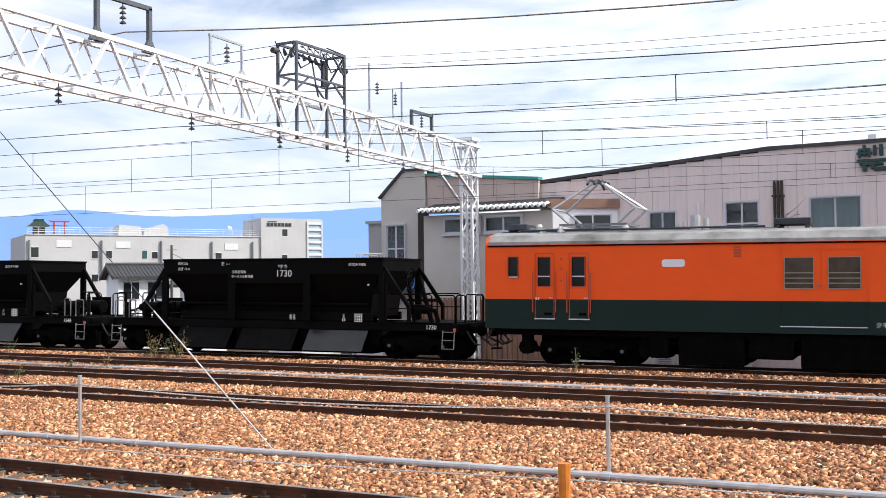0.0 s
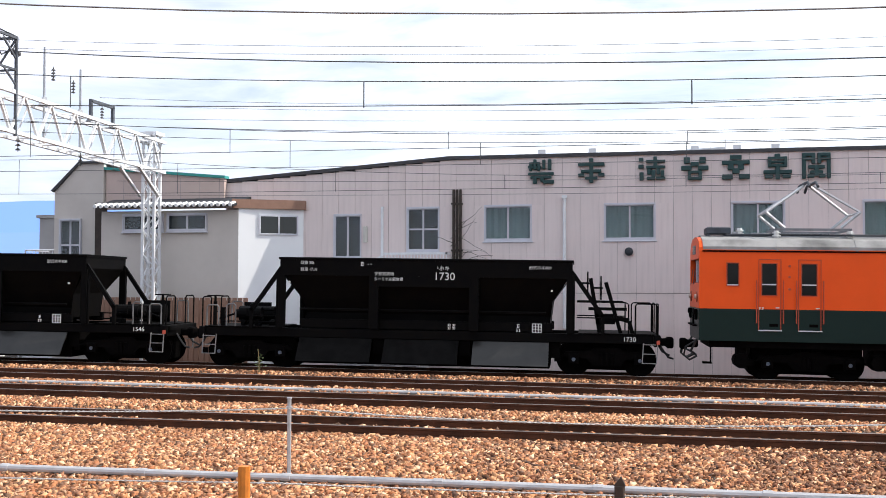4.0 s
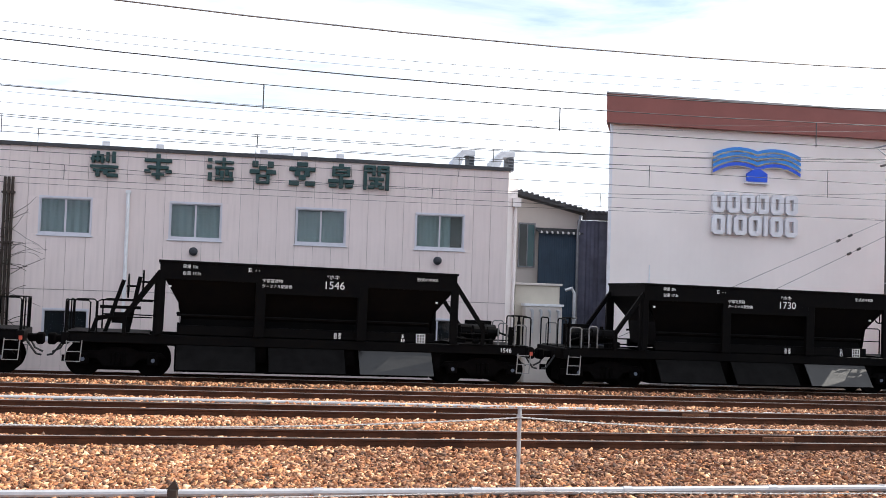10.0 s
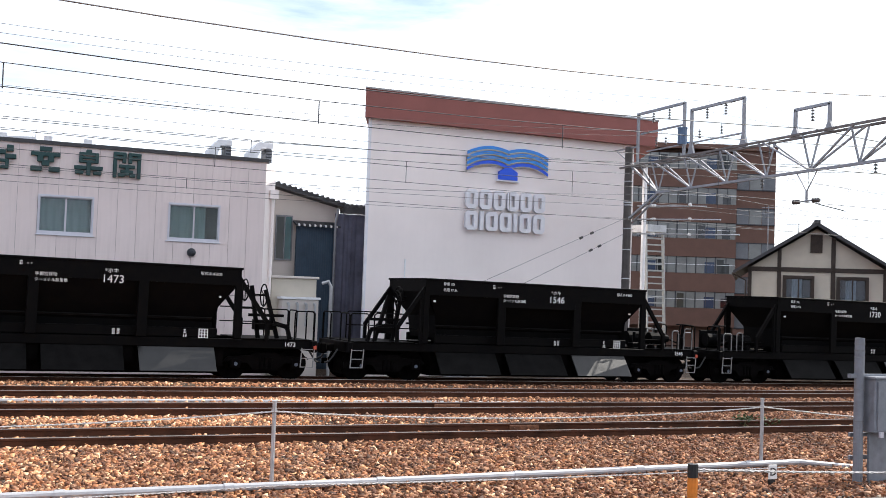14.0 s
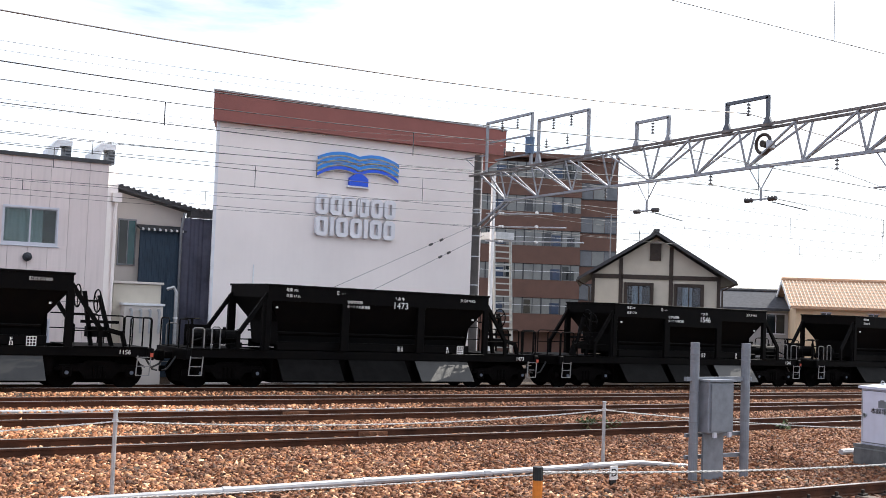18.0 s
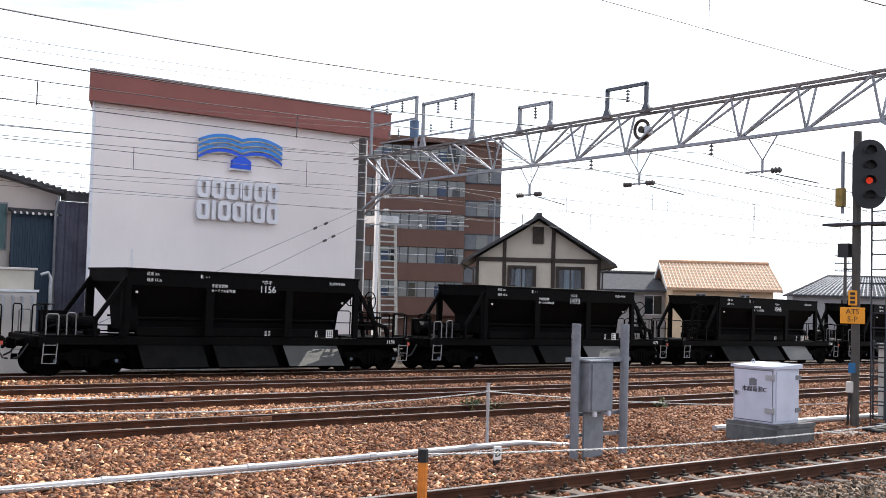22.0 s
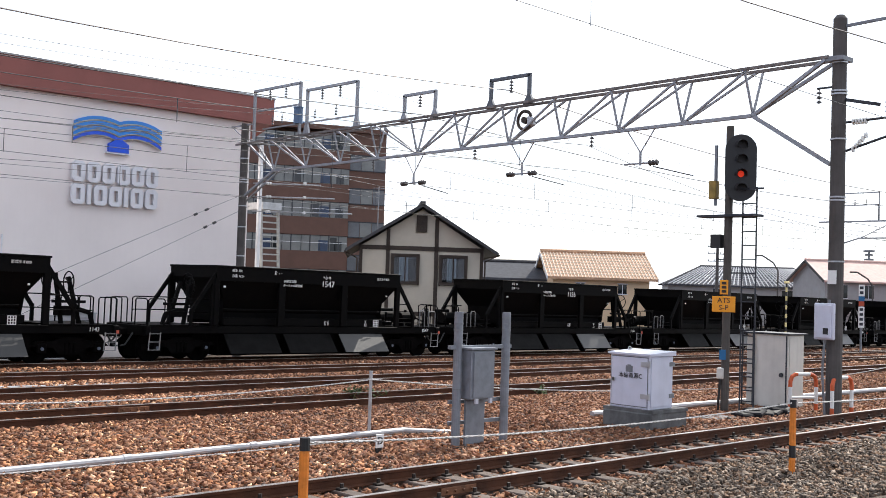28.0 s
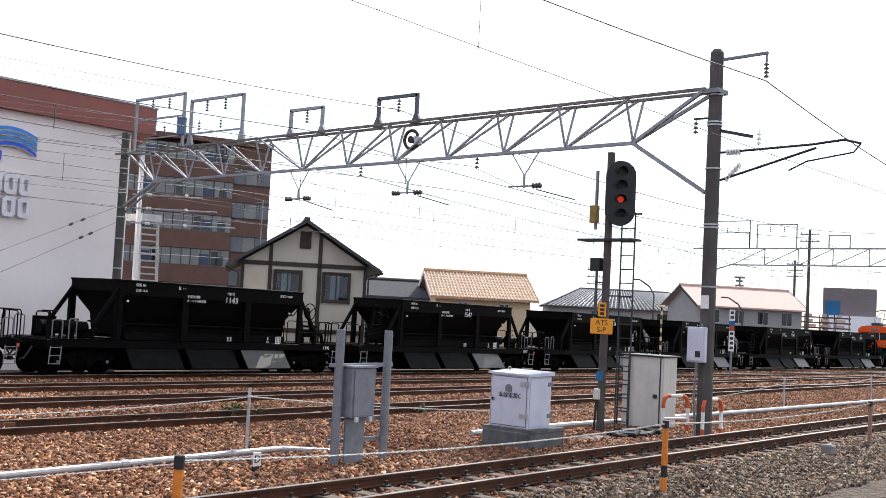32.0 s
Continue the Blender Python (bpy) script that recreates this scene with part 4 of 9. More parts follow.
def railcar():
    """The orange and green works railcar that draws the train: built with its rear end at x = 0."""
    c = thing("railcar", "orange and dark green electric works railcar with a grey roof", "railway vehicle")
    L, Y = 19.5, 1.42
    prof = [(-Y, 1.07), (-Y, 3.45), (-Y + 0.05, 3.58), (Y - 0.05, 3.58), (Y, 3.45), (Y, 1.07)]
    lo = Kit().prism([(-Y, 1.05), (-Y, 1.93), (Y, 1.93), (Y, 1.05)], "x", 0.12, L - 0.12)
    body = Kit()
    # side wall in panels round the openings
    OPEN = [(0.72, 2.57, 1.05, 3.24), (1.61, 2.31, 2.02, 3.23), (2.62, 2.31, 3.03, 3.23), (8.36, 2.27, 9.10, 3.16), (9.44, 2.27, 10.24, 3.16)]
    OPEN += [(L - b, z0, L - a, z1) for a, z0, b, z1 in OPEN[:3]]
    xs = sorted({0.12, L - 0.12, *[o[0] for o in OPEN], *[o[2] for o in OPEN]})
    for s in (-1, 1):
        for a, b in zip(xs[:-1], xs[1:]):
            hole = [o for o in OPEN if o[0] <= a + 1e-6 and o[2] >= b - 1e-6]
            spans = [(1.93, hole[0][1]), (hole[0][3], 3.60)] if hole else [(1.93, 3.60)]
            for z0, z1 in spans:
                body.box(a, s * (Y - 0.05), z0, b, s * Y, z1)
    part("side_wall", body, M_ORANGE, c, "orange painted side")
    part("lower_body", lo, M_GREEN, c, "dark green lower side")
    part("interior", Kit().box(0.3, -Y + 0.35, 1.94, L - 0.3, Y - 0.35, 3.5), M_DARKIN, c)
    # ends, with a slight V
    for x, s in ((0.12, -1), (L - 0.12, 1)):
        # orange front with a wide recessed windscreen
        x1 = x + s * 0.10
        WZ0, WZ1, WY = 2.66, 3.36, 1.28
        e = Kit().box(min(x, x1), -Y, 1.93, max(x, x1), Y, WZ0).box(min(x, x1), -Y, WZ0, max(x, x1), -WY, WZ1).box(min(x, x1), WY, WZ0, max(x, x1), Y, WZ1)
        e.prism([(-Y, WZ1), (-Y, 3.56), (-Y + 0.03, 3.66), (-Y + 0.22, 3.83), (-0.7, 3.935), (0, 3.965), (0.7, 3.935), (Y - 0.22, 3.83), (Y - 0.03, 3.66), (Y, 3.56), (Y, WZ1)], "x", min(x, x1), max(x, x1))
        part("cab_end", e, M_ORANGE, c, "orange domed cab front")
        part("cab_end_lower", Kit().prism([(-Y, 1.05), (-Y, 1.93), (Y, 1.93), (Y, 1.05)], "x", min(x, x + s * 0.102), max(x, x + s * 0.102)), M_GREEN, c)
        part("windscreen_surround", Kit().box(x - s * 0.06, -WY, WZ0, x - s * 0.03, WY, WZ1), M_BLK, c, "black recessed windscreen surround")
        for yy in (-0.81, 0.0, 0.81):
            part("windscreen", Kit().box(x - s * 0.032, yy - 0.37, WZ0 + 0.05, x - s * 0.012, yy + 0.37, WZ1 - 0.05, 0.01), M_SCREEN, c, "dark windscreen pane")
        for yy in (-0.42, 0.42):
            part("screen_pillar", Kit().bar((x - s * 0.005, yy - 0.03, WZ0 + 0.02), (x - s * 0.005, yy + 0.03, WZ1 - 0.02), 0.05, 0.05), M_ALU, c, "pale slanting screen pillar")
        for yy in (-0.88, 0.88):
            lamp = part("head_lamp", Kit().cyl((x1 - s * 0.02, yy, 2.26), (x1 + s * 0.03, yy, 2.26), 0.17, 16, 0.15), M_FADEDRED, c, "faded red lamp disc")
            part("lamp_glass", Kit().cyl((x1 + s * 0.02, yy, 2.26), (x1 + s * 0.08, yy, 2.26), 0.075, 10, 0.06), M_LAMPGL, lamp)
            part("jumper_socket", Kit().box(x1, yy - 0.12, 1.74, x1 + s * 0.10, yy + 0.12, 1.90, 0.02).box(x1, yy - 0.07, 1.60, x1 + s * 0.07, yy + 0.07, 1.74, 0.02), M_UNDER, c)
        part("wiper", Kit().bar((x1 + s * 0.02, 0.12, WZ0 - 0.04), (x1 - s * 0.05, 0.32, WZ0 + 0.42), 0.015, 0.015), M_BLK, c)
        part("wiper", Kit().bar((x1 + s * 0.02, 0.92, WZ0 - 0.04), (x1 - s * 0.05, 1.10, WZ0 + 0.42), 0.015, 0.015), M_BLK, c)
        part("front_step", Kit().box(x1, -0.9, 1.42, x1 + s * 0.10, 0.9, 1.46).box(x1, -0.02, 1.42, x1 + s * 0.05, 0.02, 1.9), M_UNDER, c)
        db = part("destination_box", Kit().box(x1, -0.34, 3.50, x1 + s * 0.03, 0.34, 3.74, 0.01), M_GREYST, c, "dull grey destination box")
        part("box_glass", Kit().box(x1 + s * 0.028, -0.27, 3.54, x1 + s * 0.034, 0.27, 3.70), M_DESTGL, db)
        part("coupler", Kit().box(x, -0.13, 0.78, x + s * 0.42, 0.13, 1.0, 0.03).box(x + s * 0.30, -0.18, 0.72, x + s * 0.5, 0.18, 1.04, 0.04), M_UNDER, c)
        part("jumper_hoses", Kit().tube([(x + s * 0.1, -0.8, 1.05), (x + s * 0.25, -0.75, 0.72), (x + s * 0.1, -0.5, 0.6)], 0.035).tube([(x + s * 0.1, 0.7, 1.05), (x + s * 0.3, 0.7, 0.7), (x + s * 0.1, 0.5, 0.6)], 0.035), M_BLK, c)
        for yy in (-0.62, 0.25, 0.55):
            part("brake_hose", Kit().tube([(x + s * 0.12, yy, 1.0), (x + s * 0.38, yy + 0.04, 0.82), (x + s * 0.42, yy + 0.1, 0.58), (x + s * 0.26, yy + 0.16, 0.46), (x + s * 0.06, yy + 0.2, 0.56)], 0.028), M_BLK, c, "looped black brake hose")
        part("end_step", Kit().box(x - s * 0.25, -1.3, 0.42, x - s * 0.02, -1.0, 0.46).box(x - s * 0.24, -1.28, 0.42, x - s * 0.20, -1.24, 1.0), M_UNDER, c)
    # roof
    rp = [(-Y, 3.56), (-Y + 0.02, 3.68), (-Y + 0.22, 3.86), (-0.7, 3.96), (0, 3.99), (0.7, 3.96), (Y - 0.22, 3.86), (Y - 0.02, 3.68), (Y, 3.56)]
    rk = Kit()
    n = len(rp)
    for x, sc, dz in ((0.115, 1.0, 0.0), (0.3, 1.0, 0.0), (0.5, 1.0, 0.0), (L - 0.5, 1.0, 0.0), (L - 0.3, 1.0, 0.0), (L - 0.115, 1.0, 0.0)):
        for y, z in rp:
            rk.v.append((x, y * sc, max(3.56, z + dz)))
    for j in range(5):
        for i in range(n - 1):
            rk.f.append((j * n + i, j * n + i + 1, j * n + n + i + 1, j * n + n + i))
    rk.f += [tuple(range(n)), tuple(range(5 * n, 6 * n))]
    part("roof", rk, M_ROOFG, c, "patched grey canvas roof", smooth=False)
    part("gutter", Kit().box(0.1, -Y - 0.03, 3.54, L - 0.1, -Y + 0.02, 3.58).box(0.1, Y - 0.02, 3.54, L - 0.1, Y + 0.03, 3.58), M_UNDER, c)
    for i in range(1, 10):
        part("roof_seam", Kit().prism([(y * 1.004, z + 0.006) for y, z in rp] + [(y * 0.99, z - 0.02) for y, z in reversed(rp)], "x", i * 2.0, i * 2.0 + 0.05), M_ROOFG, c)
    # windows and doors
    for s in (-1, 1):
        y = s * Y
        for a, z0, b, z1 in OPEN:
            wk = Kit()
            t = 0.022
            for q in ((a, z0, b, z0 + t), (a, z1 - t, b, z1), (a, z0 + t, a + t, z1 - t), (b - t, z0 + t, b, z1 - t)):
                wk.box(q[0], y - 0.03, q[1], q[2], y + s * 0.012, q[3])
            if 8 < a < 11:
                for q in (z0 + 0.16, (z0 + z1) / 2, z0 + 0.30):
                    wk.box(a, y - 0.02, q - 0.013, b, y + s * 0.01, q + 0.013)
            wf = part("window_frame", wk, M_BRONZE if a > 8 and b < 11 else M_REDTRIM, c, "thin window frame")
            if not 8 < a < 11:
                zs = z0 + (0.30 if z0 < 2.4 else 0.02)
                part("sash_bar", Kit().box(a + 0.022, y - 0.02, zs, b - 0.022, y + s * 0.008, zs + 0.035), M_ALU, wf, "pale sash bar")
            part("pane", Kit().box(a + 0.01, y - s * 0.03, z0 + 0.01, b - 0.01, y - s * 0.024, z1 - 0.01), M_BEIGEPANE if 8 < a < 11 else M_CABGL, wf)
        for dx in (1.54, 2.55, L - 2.12, L - 3.13):
            k = Kit()
            for q in ((dx, 1.36, dx + 0.02, 3.34), (dx + 0.56, 1.36, dx + 0.58, 3.34), (dx, 3.32, dx + 0.58, 3.34)):
                k.box(q[0], y - 0.01, q[1], q[2], y + s * 0.012, q[3])
            d = part("crew_door", k, M_REDTRIM, c, "crew door with red-edged frame")
            part("door_sill", Kit().box(dx, y, 1.34, dx + 0.6, y + s * 0.05, 1.37), M_ALU, d)
            part("door_handle", Kit().box(dx + 0.44, y, 1.96, dx + 0.53, y + s * 0.04, 1.99), M_ALU, d)
            part("foot_hole", Kit().box(dx + 0.28, y - 0.01, 1.46, dx + 0.5, y + s * 0.006, 1.54), M_UNDER, d)
            for gx in (dx - 0.05, dx + 0.63):
                part("grab_rail", Kit().cyl((gx, y + s * 0.05, 1.55), (gx, y + s * 0.05, 2.75), 0.016, 6), M_REDTRIM, d, "red grab rail")
        part("side_repeater", Kit().cyl((2.33, y, 2.5), (2.33, y + s * 0.03, 2.5), 0.035, 8).cyl((2.33, y, 2.85), (2.33, y + s * 0.03, 2.85), 0.035, 8).cyl((2.33, y, 3.15), (2.33, y + s * 0.03, 3.15), 0.035, 8), M_REDTRIM, c)
        part("frosted_window", Kit().prism([(5.24, 2.90), (5.73, 2.90), (5.78, 2.92), (5.80, 2.97), (5.80, 3.05), (5.78, 3.10), (5.73, 3.12), (5.24, 3.12), (5.19, 3.10), (5.17, 3.05), (5.17, 2.97), (5.19, 2.92)], "y", min(y - 0.01, y + s * 0.012), max(y - 0.01, y + s * 0.012)), M_FROST, c, "small rounded frosted window")
        k = Kit()
        for i in range(8):
            k.box(7.08, y, 3.17 + i * 0.042, 7.28, y + s * 0.012, 3.195 + i * 0.042)
        part("louvre", k, M_REDTRIM, c)
        k = Kit()
        for q in ((8.24, 1.94, 8.28, 3.40), (10.36, 1.94, 10.40, 3.40), (8.24, 3.36, 10.40, 3.40), (9.27, 1.94, 9.29, 3.36)):
            k.box(q[0], y - 0.01, q[1], q[2], y + s * 0.02, q[3])
        kg = Kit()
        for q in ((8.24, 1.26, 8.28, 1.93), (10.36, 1.26, 10.40, 1.93), (9.27, 1.26, 9.29, 1.93)):
            kg.box(q[0], y - 0.01, q[1], q[2], y + s * 0.02, q[3])
        part("loading_door_foot", kg, M_GREEN, c)
        ld = part("loading_door", k, M_ORANGE, c, "double loading door")
        part("door_sill", Kit().box(8.26, y, 1.23, 10.38, y + s * 0.04, 1.255), M_ALU, ld)
        part("door_handle", Kit().box(9.20, y, 2.3, 9.23, y + s * 0.04, 2.42), M_GREYST, ld)
    words("lettering", "クモヤ", 0.15, M_WHITE, c, facing(10.80, -Y - 0.006, 1.30), "white class letters")
    words("lettering", "1", 0.17, M_WHITE, c, facing(11.12, -Y - 0.006, 1.30))
    small_marks(c, 1.55, -Y - 0.004, 1.84, 2, 0.16, 0.07)
    # underfloor gear
    for x, w2, z in ((5.05, 0.5, 0.30), (6.45, 1.75, 0.14), (8.0, 1.15, 0.34), (9.9, 2.3, 0.13), (11.9, 1.6, 0.22), (13.8, 1.7, 0.18)):
        for ya, yb in ((-1.28, -0.3), (0.3, 1.28)):
            part("equipment_case", Kit().box(x - w2 / 2, ya, z, x + w2 / 2, yb, 1.05, 0.03), M_UNDER, c, "grimy underfloor equipment case")
    part("underframe", Kit().box(0.3, -1.25, 0.86, L - 0.3, 1.25, 1.05), M_UNDER, c, "dark underframe")
    part("pipe_run", Kit().cyl((4.4, -1.1, 0.70), (L - 4.4, -1.1, 0.70), 0.04, 6).cyl((4.4, -1.0, 0.78), (L - 4.4, -1.0, 0.78), 0.03, 6), M_UNDER, c)
    for x in (2.9, L - 2.9):
        part("traction_motor", Kit().box(x - 1.45, -0.62, 0.16, x - 0.1, 0.62, 0.9, 0.05), M_UNDER, c, "grimy traction motor casing")
        part("traction_motor", Kit().box(x + 0.1, -0.62, 0.16, x + 1.45, 0.62, 0.9, 0.05), M_UNDER, c, "grimy traction motor casing")
        for q in (-1.75, 1.75):
            part("brake_cylinder", Kit().cyl((x + q, -1.15, 0.5), (x + q, -0.6, 0.5), 0.2, 10).box(x + q - 0.12, -1.1, 0.55, x + q + 0.12, -0.7, 0.95), M_UNDER, c)
    # roof gear
    part("roof_box", Kit().box(0.30, -0.40, 4.05, 0.95, 0.40, 4.22, 0.02).box(0.34, -0.36, 3.92, 0.40, 0.36, 4.05).box(0.84, -0.36, 3.92, 0.90, 0.36, 4.05).bar((0.1, -0.3, 3.98), (1.3, -0.3, 4.0), 0.04, 0.04), M_ROOFBOX, c, "dark flat roof equipment box")
    part("roof_insulator", Kit().cyl((1.22, -0.1, 3.95), (1.22, -0.1, 4.22), 0.085, 10, 0.07).cyl((1.22, -0.1, 4.05), (1.22, -0.1, 4.08), 0.12, 10).cyl((1.22, -0.1, 4.13), (1.22, -0.1, 4.16), 0.11, 10), M_INSW, c, "white roof insulator")
    part("roof_fuse", Kit().box(1.5, -0.35, 3.98, 1.95, -0.05, 4.08, 0.02).cyl((1.0, -0.3, 4.06), (1.15, -0.3, 4.06), 0.05, 8), M_GREYST, c)
    p = part("pantograph", Kit().box(2.06, -0.8, 4.12, 4.04, -0.74, 4.18).box(2.06, 0.74, 4.12, 4.04, 0.8, 4.18).box(2.06, -0.8, 4.12, 2.11, 0.8, 4.18).box(3.99, -0.8, 4.12, 4.04, 0.8, 4.18), M_GREYST, c, "grey diamond pantograph raised to the wire")
    for y0 in (-0.7, 0.7):
        yi = y0 * 0.75
        part("lower_arm", Kit().cyl((2.319, y0, 4.2), (1.835, y0, 4.60), 0.045, 6), M_GALV, p)
        part("lower_arm", Kit().cyl((3.781, y0, 4.2), (4.265, y0, 4.60), 0.045, 6), M_GALV, p)
        part("upper_arm", Kit().cyl((1.835, y0, 4.60), (2.921, yi * 0.4, 5.33), 0.036, 6), M_GALV, p)
        part("upper_arm", Kit().cyl((4.265, y0, 4.60), (3.162, yi * 0.4, 5.33), 0.036, 6), M_GALV, p)
    part("cross_tubes", Kit().cyl((1.835, -0.75, 4.60), (1.835, 0.75, 4.60), 0.028, 6).cyl((4.265, -0.75, 4.60), (4.265, 0.75, 4.60), 0.028, 6), M_GALV, p)
    part("contact_strip", Kit().tube([(2.938, -0.9, 5.24), (2.938, -0.6, 5.38), (2.938, 0.6, 5.38), (2.938, 0.9, 5.24)], 0.04).tube([(3.145, -0.9, 5.24), (3.145, -0.6, 5.38), (3.145, 0.6, 5.38), (3.145, 0.9, 5.24)], 0.04), M_DKSTEEL, p)
    for x in (2.10, 4.0):
        for y0 in (-0.75, 0.75):
            part("insulator", Kit().cyl((x, y0, 3.9), (x, y0, 4.12), 0.07, 8).cyl((x, y0, 3.97), (x, y0, 4.0), 0.11, 8).cyl((x, y0, 4.05), (x, y0, 4.08), 0.11, 8), M_INSW, p)
    part("arrester", Kit().cyl((5.9, -0.4, 3.95), (5.9, -0.4, 4.35), 0.14, 10).cyl((6.15, -0.2, 3.95), (6.15, -0.2, 4.3), 0.08, 10), M_GALV, c)
    part("roof_cabinet", Kit().box(8.0, -0.4, 4.06, 8.95, 0.4, 4.24, 0.02).box(8.1, -0.4, 3.9, 8.16, 0.4, 4.06).box(8.8, -0.4, 3.9, 8.86, 0.4, 4.06), M_DKSTEEL, c)
    part("walkway", Kit().box(1.2, 0.55, 4.0, 8.0, 0.85, 4.05), M_GREYST, c)
    part("roof_cable", Kit().tube([(0.8, -0.55, 4.02), (2.4, -0.62, 4.02), (4.0, -0.9, 4.0), (7.8, -0.6, 4.03)], 0.03), M_DKSTEEL, c)
    # the body's true length and heights, as against the round figures above
    K, ZA, ZB = 0.955, (0, 0.62, 1.05, 1.93, 3.56, 6.0), (0, 0.62, 1.01, 1.82, 3.27, 5.71)
    done = set()
    for o in c.children_recursive:
        if o.data.name in done:
            continue
        done.add(o.data.name)
        p = o.matrix_local.translation
        if p.length > 0.01:
            o.location = (p.x * K, p.y, float(np.interp(p.z, ZA, ZB)))
            continue
        for v in o.data.vertices:
            v.co = (v.co.x * K, v.co.y, float(np.interp(v.co.z, ZA, ZB)))
    bogie(c, 2.9 * K, 2.1 * K)
    bogie(c, (L - 2.9) * K, 2.1 * K)
    TRAIN.append((c, 6.53))


M_FADEDRED = mat("faded_red_lamp_disc", (0.36, 0.075, 0.03), 0.6, 0, 0.2, 8)
M_SCREEN = mat("dusty_windscreen", (0.045, 0.052, 0.05), 0.12, 0, 0.3, 2.0, spec=0.4)
M_DESTGL = mat("dusty_destination_glass", (0.20, 0.18, 0.15), 0.25, 0, 0.25, 6)
M_ROOFBOX = mat("dark_blue_grey_roof_box", (0.05, 0.06, 0.075), 0.5, 0.2, 0.2, 4)
M_BEIGEPANE = mat("beige_blind_behind_glass", (0.075, 0.056, 0.040), 0.2, 0, 0.2, 3.0, spec=0.25)
M_CABGL = mat("dark_cab_glass", (0.009, 0.010, 0.010), 0.1, 0, 0.2, 2.0, spec=0.2)
M_BRONZE = mat("dull_bronze_frame", (0.30, 0.25, 0.20), 0.5, 0.3, 0.1, 9)
M_LAMPGL = mat("dull_lamp_glass", (0.55, 0.42, 0.36), 0.2, 0, 0.1, 9)
M_FROST = mat("frosted_glass", (0.70, 0.72, 0.74), 0.35, 0, 0.03, 3)


def pane_mat():
    m = bpy.data.materials.new("dark_tinted_pane")
    m.use_nodes = True
    b = m.node_tree.nodes["Principled BSDF"]
    b.inputs["Base Color"].default_value = (0.012, 0.016, 0.018, 1)
    b.inputs["Roughness"].default_value = 0.05
    return m


M_PANE = pane_mat()
build_wagons()
railcar()

# ---------------------------------------------------------------- buildings
def window(parent, name, x0, z0, x1, z1, y, label, panes=2, curtain=True, frame=None, rows=1, depth=0.10, kind="structure", pane=None):
    """A sliding window in a wall that looks to -y: frame, sill, panes, curtain behind."""
    frame = frame or M_ALU
    t = 0.045
    w = part(name, Kit().box(x0 - 0.05, y - 0.045, z0 - 0.07, x1 + 0.05, y + 0.03, z0 - 0.03, 0.01), frame, parent, label)
    k = Kit()
    for q in ((x0, z0 - 0.03, x1, z0 + t), (x0, z1 - t, x1, z1 + 0.02), (x0, z0 + t, x0 + t, z1 - t), (x1 - t, z0 + t, x1, z1 - t)):
        k.box(q[0], y - 0.03, q[1], q[2], y + depth, q[3])
    part("window_frame", k, frame, w)
    n = panes
    for i in range(n):
        a, b = x0 + t + (x1 - x0 - 2 * t) * i / n, x0 + t + (x1 - x0 - 2 * t) * (i + 1) / n
        yy = y + 0.03 + 0.025 * (i % 2)
        for j in range(rows):
            c, d = z0 + t + (z1 - z0 - 2 * t) * j / rows, z0 + t + (z1 - z0 - 2 * t) * (j + 1) / rows
            s = Kit()
            e = 0.028
            for q in ((a, c, b, c + e), (a, d - e, b, d), (a, c + e, a + e, d - e), (b - e, c + e, b, d - e)):
                s.box(q[0], yy - 0.012, q[1], q[2], yy + 0.012, q[3])
            sash = part("sash", s, frame, w)
            g = part("pane", Kit().box(a + e, yy - 0.003, c + e, b - e, yy + 0.003, d - e), pane or M_GLASS, w)
            g.visible_shadow = False
    # A thin dark sheet takes the place of the room's darkness.
    if not curtain:
        part("room_shade", Kit().box(x0 + 0.02, y + 0.078, z0 + 0.02, x1 - 0.02, y + 0.084, z1 - 0.02), M_DARKIN, w, "dark sheet standing for the unlit room")
    if curtain:
        k = Kit()
        n = int((x1 - x0) / 0.05)
        pts = [(x0 + (x1 - x0) * i / n, y + 0.17 + 0.022 * math.sin(i * 1.25) + 0.01 * math.sin(i * 0.37)) for i in range(n + 1)]
        cut = curtain if isinstance(curtain, float) else 1.0
        m = int(n * cut)
        v = [(a, b, z0) for a, b in pts[:m + 1]] + [(a, b, z1) for a, b in pts[:m + 1]]
        k.add(v, [(i, i + 1, m + 2 + i, m + 1 + i) for i in range(m)])
        part("curtain", k, M_CURTAIN, w, "pale grey-green curtain")
    # Dark sheet farther back, again for the unlit room.
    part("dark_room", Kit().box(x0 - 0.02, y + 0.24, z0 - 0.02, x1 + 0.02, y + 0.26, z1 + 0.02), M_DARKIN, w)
    return w


